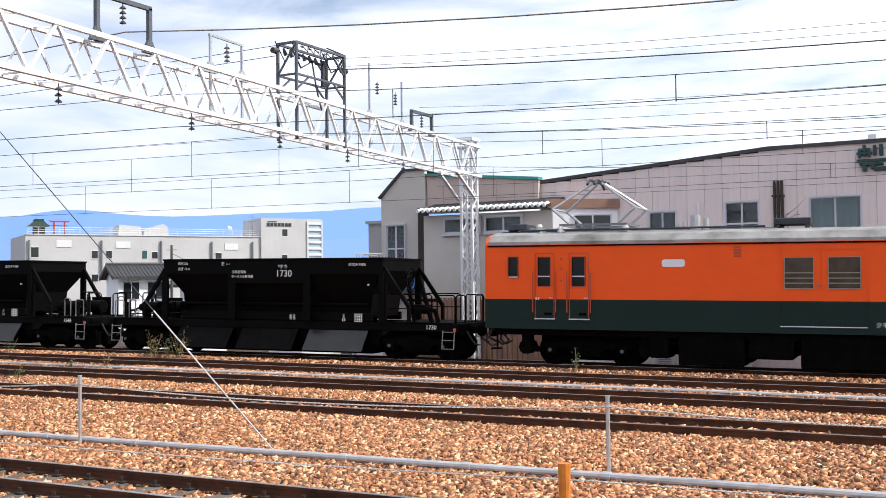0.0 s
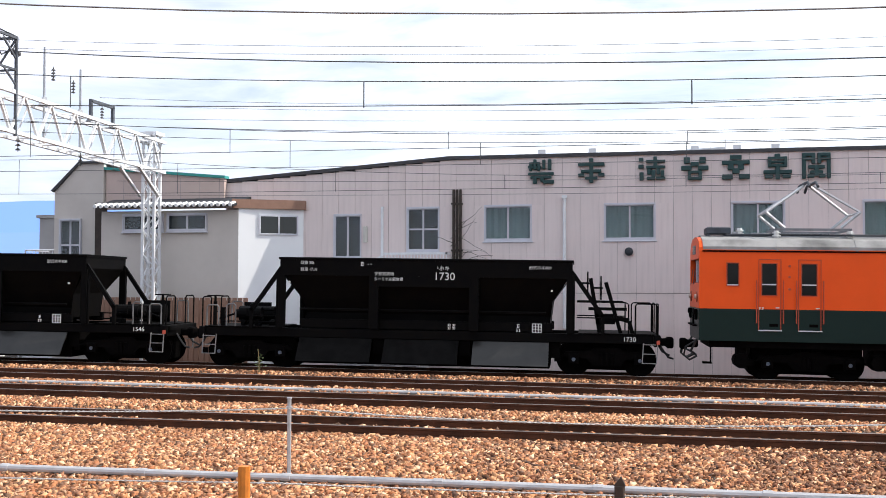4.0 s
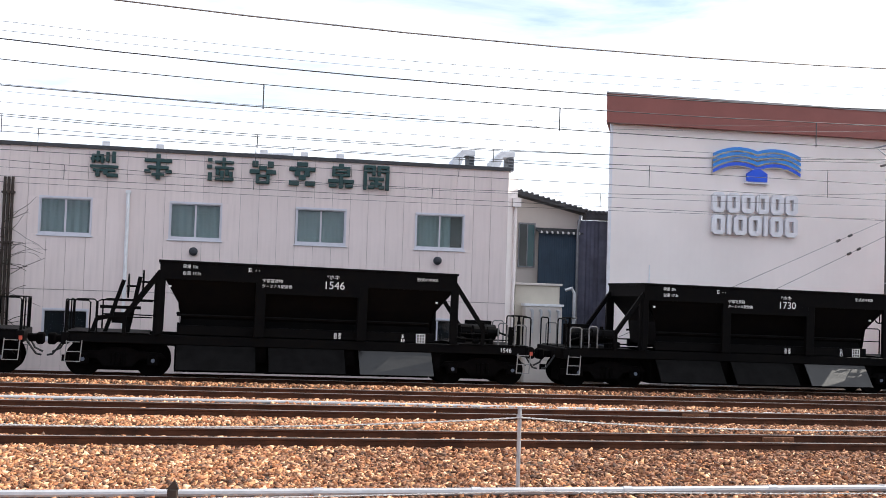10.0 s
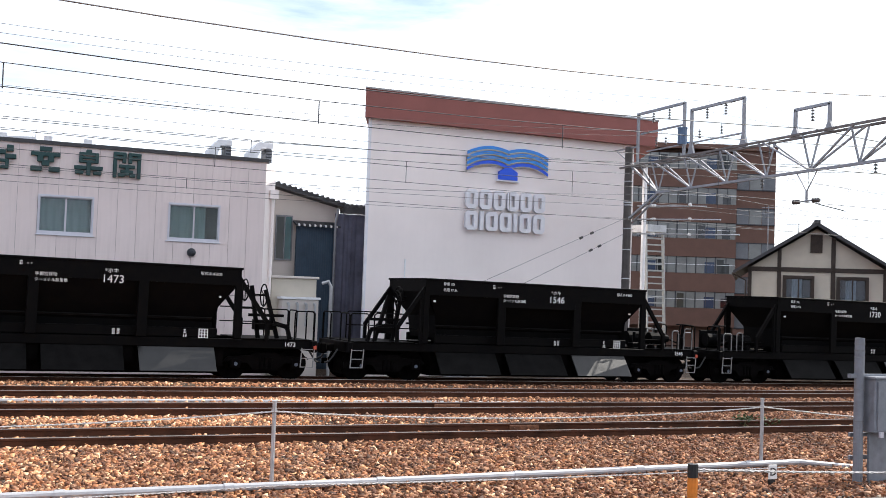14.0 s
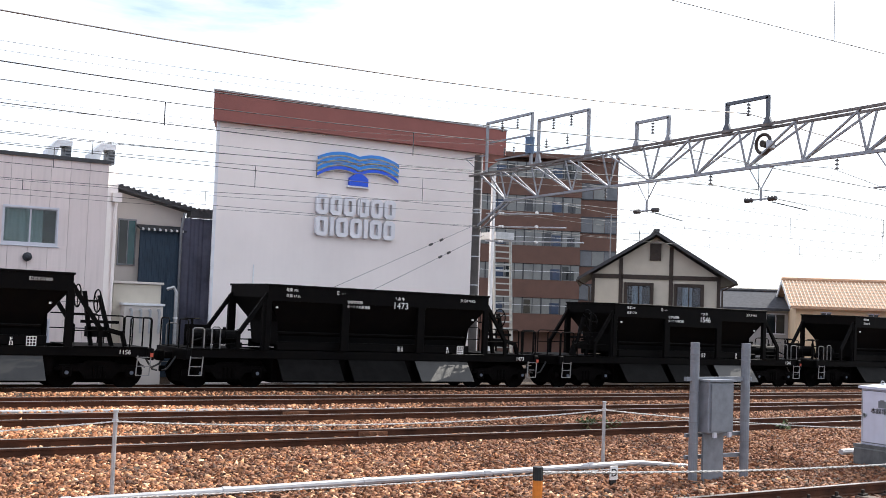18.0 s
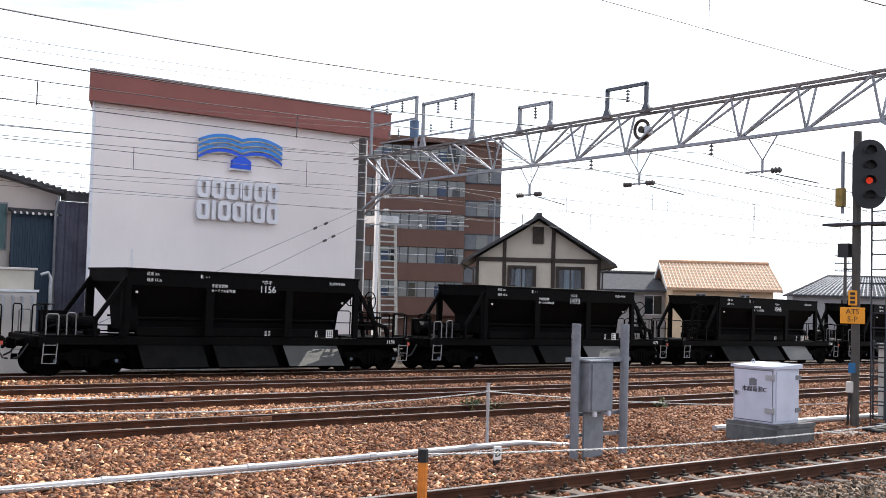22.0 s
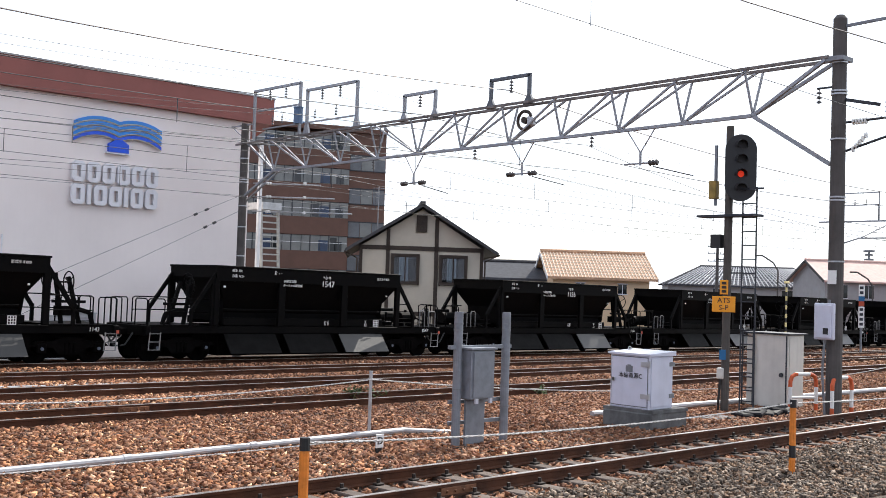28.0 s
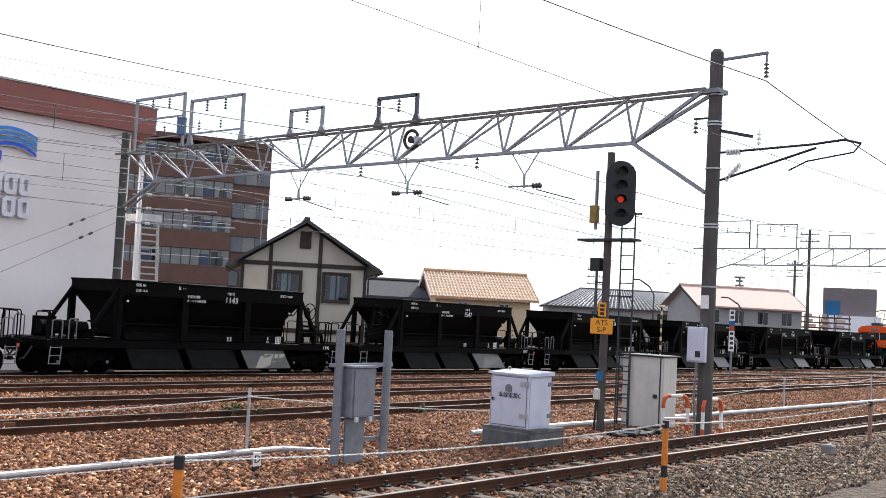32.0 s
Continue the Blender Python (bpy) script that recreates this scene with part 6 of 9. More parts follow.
def alley():
    """What stands back between the two workshops."""
    b = thing("rear_shed", "white and blue sheds set back between two workshops", "building")
    part("white_wall", Kit().prism([(9.4, -0.6), (9.4, 6.42), (12.66, 5.66), (12.66, -0.6)], "y", 40.0, 40.2), M_STUCCOP, b, "pale rendered wall")
    part("roof", Kit().prism([(9.2, 6.66), (12.85, 5.80), (12.85, 5.66), (9.2, 6.50)], "y", 39.5, 46), M_TILEBK, b, "dark tiled roof falling to the right")
    for i in range(17):
        x = 9.3 + i * 0.215
        z = 6.66 - (x - 9.2) * 0.2356
        part("roof_roll", Kit().cyl((x, 39.45, z), (x, 46, z), 0.06, 6), M_TILEBK, b)
    w = part("window", Kit().box(10.22, 39.93, 3.55, 10.88, 39.99, 3.61).box(10.22, 39.93, 5.2, 10.88, 39.99, 5.26).box(10.22, 39.93, 3.61, 10.26, 39.99, 5.2).box(10.84, 39.93, 3.61, 10.88, 39.99, 5.2).box(10.55, 39.93, 3.61, 10.59, 39.99, 5.2), M_GREYST, b, "narrow dark teal window")
    part("pane", Kit().box(10.26, 39.95, 3.6, 10.56, 39.958, 5.21), M_PANE, w)
    part("pane", Kit().box(10.58, 39.965, 3.6, 10.85, 39.973, 5.21), M_TEALPANE, w, "teal tinted pane")
    part("blue_wall", Kit().box(10.96, 39.66, -0.6, 12.6, 39.76, 4.88), M_TARP, b, "dark blue corrugated wall")
    for i in range(18):
        part("rib", Kit().box(10.98 + i * 0.09, 39.635, -0.6, 11.02 + i * 0.09, 39.66, 4.85), M_TARP, b)
    part("lean_to", Kit().prism([(39.45, 4.92), (40.0, 5.10), (40.0, 5.05), (39.45, 4.87)], "x", 10.88, 12.64), M_DKSTEEL, b, "dark lean-to roof")
    for i in range(8):
        part("tile_end", Kit().cyl((11.0 + i * 0.21, 39.44, 4.89), (11.0 + i * 0.21, 39.52, 4.92), 0.045, 8), M_WHITEB, b, "white tile end")
    n = 16
    pts = [(12.42 + 1.28 * i / n, 39.5 + 0.03 * math.sin(i * 1.3) + 0.02 * math.sin(i * 2.9)) for i in range(n + 1)]
    k = Kit().add([(x, y, z) for z in (-0.6, 5.42) for x, y in pts] + [(x, y + 0.03, z) for z in (-0.6, 5.42) for x, y in pts], [(i, i + 1, n + 2 + i, n + 1 + i) for i in range(n)] + [(2 * n + 2 + i, 3 * n + 3 + i, 3 * n + 4 + i, 2 * n + 3 + i) for i in range(n)])
    part("sheeting", k, M_TARP2, b, "faded lavender-blue hanging sheet")
    part("ridge", Kit().box(12.72, 39.3, 5.46, 13.8, 39.9, 5.70), M_TILEBK, b)
    for i in range(6):
        part("ridge_tile", Kit().cyl((12.82 + i * 0.18, 39.25, 5.73), (12.82 + i * 0.18, 39.9, 5.73), 0.075, 8), M_TILEBK, b)
    part("downpipe", Kit().tube([(12.5, 39.4, 5.6), (12.4, 39.4, 5.0), (12.4, 39.4, 0.0)], 0.05), M_GREYST, b)


M_TEALPANE = mat("teal_tinted_pane", (0.02, 0.09, 0.10), 0.12, 0, 0.1, 3)
M_TARP2 = mat("faded_grey_blue_sheet", (0.095, 0.10, 0.145), 0.8, 0, 0.25, 1.2, 0.3, 6)



def alley_front():
    """Cream pump house at the alley's mouth with elbow pipes, and grey units at the hall's foot."""
    y = 36.2
    s = thing("pump_house", "cream rendered pump house with a stepped front in the alley", "shed")
    part("wall", Kit().box(9.32, y + 0.5, -0.6, 10.95, y + 1.9, 2.84, 0.02), M_STUCCO, s, "cream rendered wall")
    part("roof_slab", Kit().box(9.27, y + 0.42, 2.84, 11.02, y + 1.95, 2.92, 0.015), M_STUCCOP, s)
    part("lower_front", Kit().box(9.6, y, -0.6, 10.9, y + 0.5, 2.12, 0.02), M_STUCCOP, s, "pale lower front")
    part("ledge", Kit().box(9.55, y - 0.05, 2.12, 10.95, y + 0.5, 2.2), M_WHITEST, s)
    for i in range(4):
        x = 9.8 + i * 0.31
        part("vent_pipe", Kit().cyl((x, y - 0.02, 1.98), (x, y - 0.16, 1.94), 0.05, 8).cyl((x, y - 0.16, 1.96), (x, y - 0.16, 1.2), 0.045, 8), M_GALV, s, "grey elbow vent pipe")
    d = thing("downpipe", "grey downpipe with a bent top beside the pump house", "pipe")
    part("pipe", Kit().tube([(11.1, y + 0.35, 2.7), (11.32, y + 0.3, 2.78), (11.42, y + 0.3, 2.6), (11.42, y + 0.3, -0.6)], 0.06, 8), M_GALV, d)
    for z in (0.6, 1.7):
        part("clamp", Kit().cyl((11.42, y + 0.3, z), (11.42, y + 0.3, z + 0.06), 0.085, 8), M_WHITEST, d)
    for x, w, h in ((15.8, 0.85, 0.95), (16.75, 0.75, 1.05)):
        a = thing("condenser_unit", "grey outdoor condenser unit at the foot of the cream hall", "air conditioner")
        part("casing", Kit().box(x, y, -0.6, x + w, y + 0.4, h, 0.03), M_ENCL, a)
        part("top_panel", Kit().box(x - 0.02, y - 0.02, h, x + w + 0.02, y + 0.42, h + 0.04), M_GALV, a)
        for i in range(6):
            z = h - 0.16 - i * 0.11
            part("grille_bar", Kit().box(x + 0.08, y - 0.015, z, x + w - 0.08, y - 0.002, z + 0.035), M_DARKIN if i % 2 else M_GALV, a)


def second_building():
    b = thing("white_hall", "tall plain cream hall with maroon parapet", "building")
    X0, X1, Y = 12.62, 24.66, 36.5
    def block(o, z0, z1, cut=0.0):
        # the side walls run back aslant
        return Kit().prism([(X0 - o, Y - o), (X1 + o - cut, Y - o), (X1 + o + 7 - cut, Y + 16), (X0 - o + 6.6, Y + 16)], "z", z0, z1)
    part("wall", block(0.0, -0.8, 8.72, 0.85), M_CREAM, b, "smooth cream rendered wall")
    part("parapet", block(0.28, 8.68, 9.70, 0.22), M_MAROON, b, "maroon metal parapet band")
    part("coping", block(0.31, 9.70, 9.76, 0.22), M_GREYWALL, b)
    part("corner_trim", Kit().box(X0 - 0.03, Y - 0.03, -0.8, X0 + 0.07, Y + 0.05, 8.7), M_LGREY, b)
    part("wall_vent_pipe", Kit().cyl((14.15, Y - 0.06, 1.5), (14.15, Y - 0.06, 3.7), 0.025, 6), M_WHITEST, b)
    # emblem: blue arched bands over a plain plaque
    def band(z0, z1, hw, lift, material, label, y):
        k = Kit()
        n = 20
        v = []
        for i in range(n + 1):
            u = -1 + 2 * i / n
            a = abs(u)
            dz = lift * (1 - (2 * a - 1) ** 2) * 0.9 - 0.14 * a * a
            for z in (z0, z1):
                for yy in (y, y + 0.06):
                    v.append((18.15 + u * hw, yy, z + dz))
        f = []
        for i in range(n):
            o = i * 4
            f += [(o, o + 4, o + 6, o + 2), (o + 1, o + 3, o + 7, o + 5), (o + 2, o + 6, o + 7, o + 3), (o, o + 1, o + 5, o + 4)]
        f += [(0, 2, 3, 1), (n * 4, n * 4 + 1, n * 4 + 3, n * 4 + 2)]
        return part("emblem_band", k.add(v, f), material, em, label)
    em = thing("wall_emblem", "blue arched bands with a small plaque on the cream wall", "sign")
    for i in range(4):
        z = 7.86 - i * 0.20
        band(z, z + 0.115, 1.70, 0.16 + 0.02 * i, M_BLUE2 if i < 3 else M_BLUE1, "blue arched band", Y - 0.16)
        band(z - 0.03, z - 0.005, 1.70, 0.16 + 0.02 * i, M_YLINE, "cream edge line", Y - 0.15)
    part("plaque", Kit().prism([(17.78, 6.86), (17.78, 7.16), (18.15, 7.40), (18.54, 7.16), (18.54, 6.86)], "y", Y - 0.18, Y - 0.02), M_BLUE1, em, "blue plaque")
    part("plaque_edge", Kit().box(17.70, Y - 0.16, 6.80, 18.62, Y - 0.03, 6.86), M_LGREY, em)
    # sign blocks
    for row, z0, n in ((0, 5.70, 6), (1, 4.90, 7)):
        t = thing("sign_row", "row of pale grey raised sign blocks on the cream wall", "sign")
        x0, x1, h, bar = 16.44, 19.84, 0.72, 0.16
        narrow = (1, 4) if row else ()
        unit = (x1 - x0) / (n - 0.55 * len(narrow))
        a = x0
        for i in range(n):
            wd = unit * (0.45 if i in narrow else 1.0)
            w2 = wd - 0.09
            k = Kit()
            if i in narrow:
                k.box(a + (w2 - bar) / 2, Y - 0.2, z0, a + (w2 + bar) / 2, Y - 0.06, z0 + h, 0.02)
            else:
                k.prism([(a, z0 + 0.1), (a + 0.1, z0), (a + w2 - 0.1, z0), (a + w2, z0 + 0.1), (a + w2, z0 + bar), (a, z0 + bar)], "y", Y - 0.2, Y - 0.06)
                k.prism([(a, z0 + h - bar), (a + w2, z0 + h - bar), (a + w2, z0 + h - 0.1), (a + w2 - 0.1, z0 + h), (a + 0.1, z0 + h), (a, z0 + h - 0.1)], "y", Y - 0.2, Y - 0.06)
                k.box(a, Y - 0.2, z0 + bar, a + bar, Y - 0.06, z0 + h - bar).box(a + w2 - bar, Y - 0.2, z0 + bar, a + w2, Y - 0.06, z0 + h - bar)
            k.cyl((a + w2 / 2, Y - 0.08, z0 + 0.1), (a + w2 / 2, Y, z0 + 0.1), 0.02, 5)
            part("sign_block", k, M_LGREY, t, "pale grey raised block")
            a += wd
    s = thing("fire_stair", "white steel outside stair beside the cream hall", "stair")
    part("stringer", Kit().bar((25.66, 37.9, -0.6), (25.66, 38.3, 5.4), 0.05, 0.16), M_STAIR, s)
    part("stringer", Kit().bar((26.52, 37.9, -0.6), (26.52, 38.3, 5.4), 0.05, 0.16), M_STAIR, s)
    part("corner_post", Kit().box(25.16, 37.75, -0.5, 25.32, 37.9, 8.2, 0.02), M_WHITEST, s)
    for i in range(21):
        u = i / 21
        part("tread", Kit().box(25.68, 37.85 + u * 0.4, -0.3 + u * 5.7, 26.5, 38.05 + u * 0.4, -0.245 + u * 5.7), M_STAIR, s)
    part("landing", Kit().box(25.62, 38.1, 5.42, 26.56, 39.4, 5.72), M_GALV, s, "grey steel landing")


def apartment():
    """Brown tiled block: balconies with pale glass fronts on each floor."""
    m = pose(46.8, 62, 0, 0, 0, -24)
    b = thing("apartment_block", "brown tiled apartment block with glass-fronted balconies", "building", m)
    XA, XB, XC, T = -6.5, 1.62, 4.4, 13.6
    part("wall", Kit().box(XA, 0, -0.8, XC, 10, T - 0.3), M_BRICK, b, "brown tiled wall")
    part("roof_edge", Kit().box(XA - 0.1, -1.05, T - 0.35, XB, 10, T).box(XB, -0.75, T - 0.35, XC + 0.05, 10, T - 0.02), M_BRICK, b)
    part("end_bay", Kit().box(XB + 0.02, -0.55, -0.8, XC, 0.0, T - 0.36), M_BRICK, b, "projecting brown end bay")
    for fl in range(5):
        z = 1.3 + fl * 2.4
        part("floor_front", Kit().box(XA, -1.0, z - 0.35, XB, -0.85, z + 0.9), M_BRICK, b, "brown balcony front")
        part("balcony_slab", Kit().box(XA, -0.84, z - 0.35, XB, 0.0, z - 0.2), M_BRICK, b)
        step = (XB - XA) / 6
        for i in range(6):
            x = XA + i * step
            bal = part("balcony_glass", Kit().box(x + 0.04, -0.93, z + 0.92, x + step - 0.02, -0.90, z + 2.02), M_FROSTG, b, "pale balcony screen")
            part("screen_frame", Kit().box(x - 0.03, -0.97, z + 0.9, x + 0.04, -0.87, z + 2.05), M_DKSTEEL, bal)
            part("screen_bar", Kit().box(x + 0.04, -0.96, z + 1.50, x + step - 0.02, -0.935, z + 1.53), M_WHITEST, bal)
            part("screen_bar", Kit().box(x + step * 0.52, -0.96, z + 0.92, x + step * 0.55, -0.935, z + 2.02), M_DKSTEEL, bal)
            if (i + fl) % 3 == 0:
                part("dark_opening", Kit().box(x + 0.1, -0.95, z + 0.95, x + step * 0.42, -0.93, z + 1.9), M_PANE, bal, "dark window behind the screen")
            if i in (1, 4):
                part("dark_opening", Kit().box(x + step * 0.45, -0.95, z + 0.95, x + step * 0.95, -0.93, z + 1.7), M_BALWIN, bal, "dark blue window behind the screen")
            if i == 5:
                part("dark_opening", Kit().box(x + step * 0.3, -0.95, z + 0.95, x + step * 0.7, -0.93, z + 1.62), M_PANE, bal, "dark window behind the screen")
        for i in range(3):
            x = XB + 0.12 + i * 0.88
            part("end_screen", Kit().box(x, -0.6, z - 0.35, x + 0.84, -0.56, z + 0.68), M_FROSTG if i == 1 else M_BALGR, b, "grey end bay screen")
        part("end_screen_frame", Kit().box(XB + 0.06, -0.62, z + 0.68, XC, -0.54, z + 0.76).box(XB + 0.06, -0.62, z - 0.42, XC, -0.54, z - 0.35), M_DKSTEEL, b)
    part("rooftop_tank", Kit().box(-1.4, 3, T, -0.7, 4, T + 0.7), M_AWN, b, "blue rooftop tank")


M_STAIR = mat("weathered_pale_stair_paint", (0.42, 0.43, 0.42), 0.6, 0.1, 0.12, 5)
M_BALWIN = mat("dark_blue_balcony_window", (0.02, 0.04, 0.085), 0.2, 0, 0.1, 2)
# Same screen glass made darker: end bay shade put into the colour.
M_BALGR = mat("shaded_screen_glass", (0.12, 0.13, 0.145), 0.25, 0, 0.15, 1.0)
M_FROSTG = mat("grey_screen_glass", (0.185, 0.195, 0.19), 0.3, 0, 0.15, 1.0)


def timber_house():
    """Beige gabled house with dark timber bands; its gable looks towards the tracks' near side."""
    az = 42.3
    a = radians(az)
    b = thing("gabled_house", "beige gabled house with dark timber bands", "house", pose(50 * math.sin(a), 50 * math.cos(a), 0, 0, 0, -az + 3))
    XL, XR = -2.85, 2.9
    part("front_wall", Kit().prism([(XL, -0.8), (XL, 4.15), (0.02, 5.95), (XR, 4.15), (XR, -0.8)], "y", 0, 9), M_STUCCO, b, "beige stucco wall")
    part("roof_slope", Kit().prism([(0.0, 6.2), (-3.5, 4.0), (-3.5, 3.86), (0.0, 6.04)], "y", -0.6, 9.5), M_TILEBK, b, "dark roof slope")
    part("roof_slope", Kit().prism([(0.0, 6.2), (3.55, 4.02), (3.55, 3.88), (0.0, 6.04)], "y", -0.6, 9.5), M_TILEBK, b, "dark roof slope")
    part("ridge_cap", Kit().box(-0.12, -0.65, 6.14, 0.12, 9.5, 6.28), M_TILEBK, b)
    def band(x0, z0, x1, z1):
        part("timber_band", Kit().box(x0, -0.05, z0, x1, -0.004, z1), M_TIMBER, b)
    band(XL, 4.02, XR, 4.22)
    band(XL, 1.0, XR, 1.2)
    band(-1.62, -0.5, -1.45, 5.0)
    band(0.62, -0.5, 0.80, 5.55)
    band(XL, -0.5, XL + 0.15, 4.1)
    band(XR - 0.15, -0.5, XR, 4.1)
    part("gable_vent", Kit().box(-0.25, -0.08, 4.88, 0.25, -0.004, 5.66), M_TIMBER, b, "dark louvred gable vent")
    for k in range(6):
        part("vent_slat", Kit().box(-0.22, -0.10, 4.94 + k * 0.11, 0.22, -0.08, 4.99 + k * 0.11), M_TIMBER, b)
    for x0 in (-1.30, 0.93):
        w = window(b, "window", x0, 2.52, x0 + 1.16, 3.78, -0.09, "dark framed window with half-drawn pale curtain", curtain=False, frame=M_TIMBER, pane=M_DIMGLASS)
        part("outer_frame", Kit().box(x0 - 0.08, -0.13, 2.42, x0, -0.004, 3.86).box(x0 + 1.16, -0.13, 2.42, x0 + 1.24, -0.004, 3.86).box(x0, -0.13, 3.80, x0 + 1.16, -0.004, 3.86), M_TIMBER, w)
        n = 12
        k = Kit()
        v = [(x0 + 0.30 + 0.42 * i / n, -0.025 + 0.006 * math.sin(i * 1.6), z) for z in (2.58, 3.70) for i in range(n + 1)]
        part("curtain", k.add(v, [(i, i + 1, n + 2 + i, n + 1 + i) for i in range(n)]), M_CURTAINP, w, "pale drawn curtain")
    part("gutter", Kit().cyl((3.55, -0.6, 3.9), (3.55, 9, 3.9), 0.06, 6).tube([(3.55, -0.5, 3.9), (2.98, -0.1, 3.6), (2.98, -0.1, 0)], 0.04), M_TIMBER, b)
    part("gutter", Kit().cyl((-3.5, -0.6, 3.86), (-3.5, 9, 3.86), 0.06, 6).tube([(-3.5, -0.5, 3.86), (-2.95, -0.1, 3.6), (-2.95, -0.1, 0)], 0.04), M_TIMBER, b)
    part("antenna", Kit().cyl((-2.0, 4, 4.5), (-2.0, 4, 7.3), 0.03, 5).cyl((-2.4, 4, 6.9), (-1.6, 4, 6.9), 0.015, 4).cyl((-2.3, 4, 7.2), (-1.7, 4, 7.2), 0.015, 4), M_GREYST, b)
    part("antenna", Kit().cyl((-0.6, 4, 6.0), (-0.6, 4, 6.55), 0.02, 5).cyl((-1.2, 4, 6.4), (0.5, 4, 6.4), 0.012, 4), M_GREYST, b)


def ridge_house(name, label, az, r, w, d, eave, ridge, wallm, roofm, turn=0.0, rolls=True, wins=2, hip=0.0, pitch=0.35, courses=0, ws=1.0):
    """A house with its ridge across the view; az is degrees right of +y."""
    a = radians(az)
    m = pose(r * math.sin(a), r * math.cos(a), -0.6, 0, 0, -az + turn)
    b = thing(name, label, "house", m)
    eave, ridge = eave + 0.6, ridge + 0.6
    part("wall", Kit().prism([(0, 0), (0, eave), (d / 2, ridge - 0.15 if not hip else eave + 0.02), (d, eave), (d, 0)], "x", -w / 2 + 0.4, w / 2 - 0.4), wallm, b)
    h = hip
    for y0, y1 in ((-0.5, d / 2), (d + 0.5, d / 2)):
        k = Kit().add([(-w / 2, y0, eave - 0.15), (w / 2, y0, eave - 0.15), (w / 2 - h, y1, ridge), (-w / 2 + h, y1, ridge)], [(0, 1, 2, 3)])
        k.add([(-w / 2, y0, eave - 0.29), (w / 2, y0, eave - 0.29), (w / 2 - h, y1, ridge - 0.16), (-w / 2 + h, y1, ridge - 0.16)], [(3, 2, 1, 0)])
        k.add([(-w / 2, y0, eave - 0.29), (w / 2, y0, eave - 0.29), (w / 2, y0, eave - 0.15), (-w / 2, y0, eave - 0.15)], [(0, 1, 2, 3)])
        part("roof_slope", k, roofm, b)
        if not h:
            for sx in (-1, 1):
                part("barge_board", Kit().bar((sx * w / 2, y0, eave - 0.24), (sx * w / 2, y1, ridge - 0.09), 0.05, 0.22), M_BARGE if roofm is not M_TILEOR else M_WHITEB, b, "boarded gable edge")
    if h:
        for sx in (-1, 1):
            part("roof_hip", Kit().add([(sx * w / 2, -0.5, eave - 0.15), (sx * w / 2, d + 0.5, eave - 0.15), (sx * (w / 2 - h), d / 2, ridge)], [(0, 1, 2)]), roofm, b)
            part("hip_ridge", Kit().cyl((sx * w / 2, -0.5, eave - 0.12), (sx * (w / 2 - h), d / 2, ridge + 0.03), 0.09, 6), M_TILEBK, b)
    if rolls:
        n = int(w / pitch)
        for i in range(n + 1):
            u = -1 + 2 * i / n
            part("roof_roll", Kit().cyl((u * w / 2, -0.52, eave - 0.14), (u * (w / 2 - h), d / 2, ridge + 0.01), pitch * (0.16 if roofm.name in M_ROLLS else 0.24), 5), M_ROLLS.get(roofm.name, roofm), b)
        for i in range(1, courses):
            v = i / courses
            z, y = eave - 0.15 + (ridge - eave + 0.15) * v, -0.5 + (d / 2 + 0.5) * v
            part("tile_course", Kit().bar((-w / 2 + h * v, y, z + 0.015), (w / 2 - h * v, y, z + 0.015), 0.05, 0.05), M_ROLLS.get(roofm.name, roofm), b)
    part("ridge_cap", Kit().cyl((-w / 2 + h, d / 2, ridge + 0.04), (w / 2 - h, d / 2, ridge + 0.04), 0.12, 8), M_TILEBK if roofm is M_TILEGR else roofm, b)
    for i in range(wins):
        x = -w / 2 + w * (i + 0.8) / (wins + 0.6)
        p, z0, z1 = 0.5 * ws, eave - 0.5 - 1.1 * ws, eave - 0.5
        part("window", Kit().box(x - p, -0.04, z0, x + p, 0.0, z1), M_PANE, b, "dark window")
        part("window_frame", Kit().box(x - p - 0.06, -0.05, z0 - 0.06, x + p + 0.06, -0.01, z0).box(x - p - 0.06, -0.05, z1, x + p + 0.06, -0.01, z1 + 0.06).box(x - 0.02, -0.06, z0, x + 0.02, -0.01, z1), M_ALU, b)
    return b


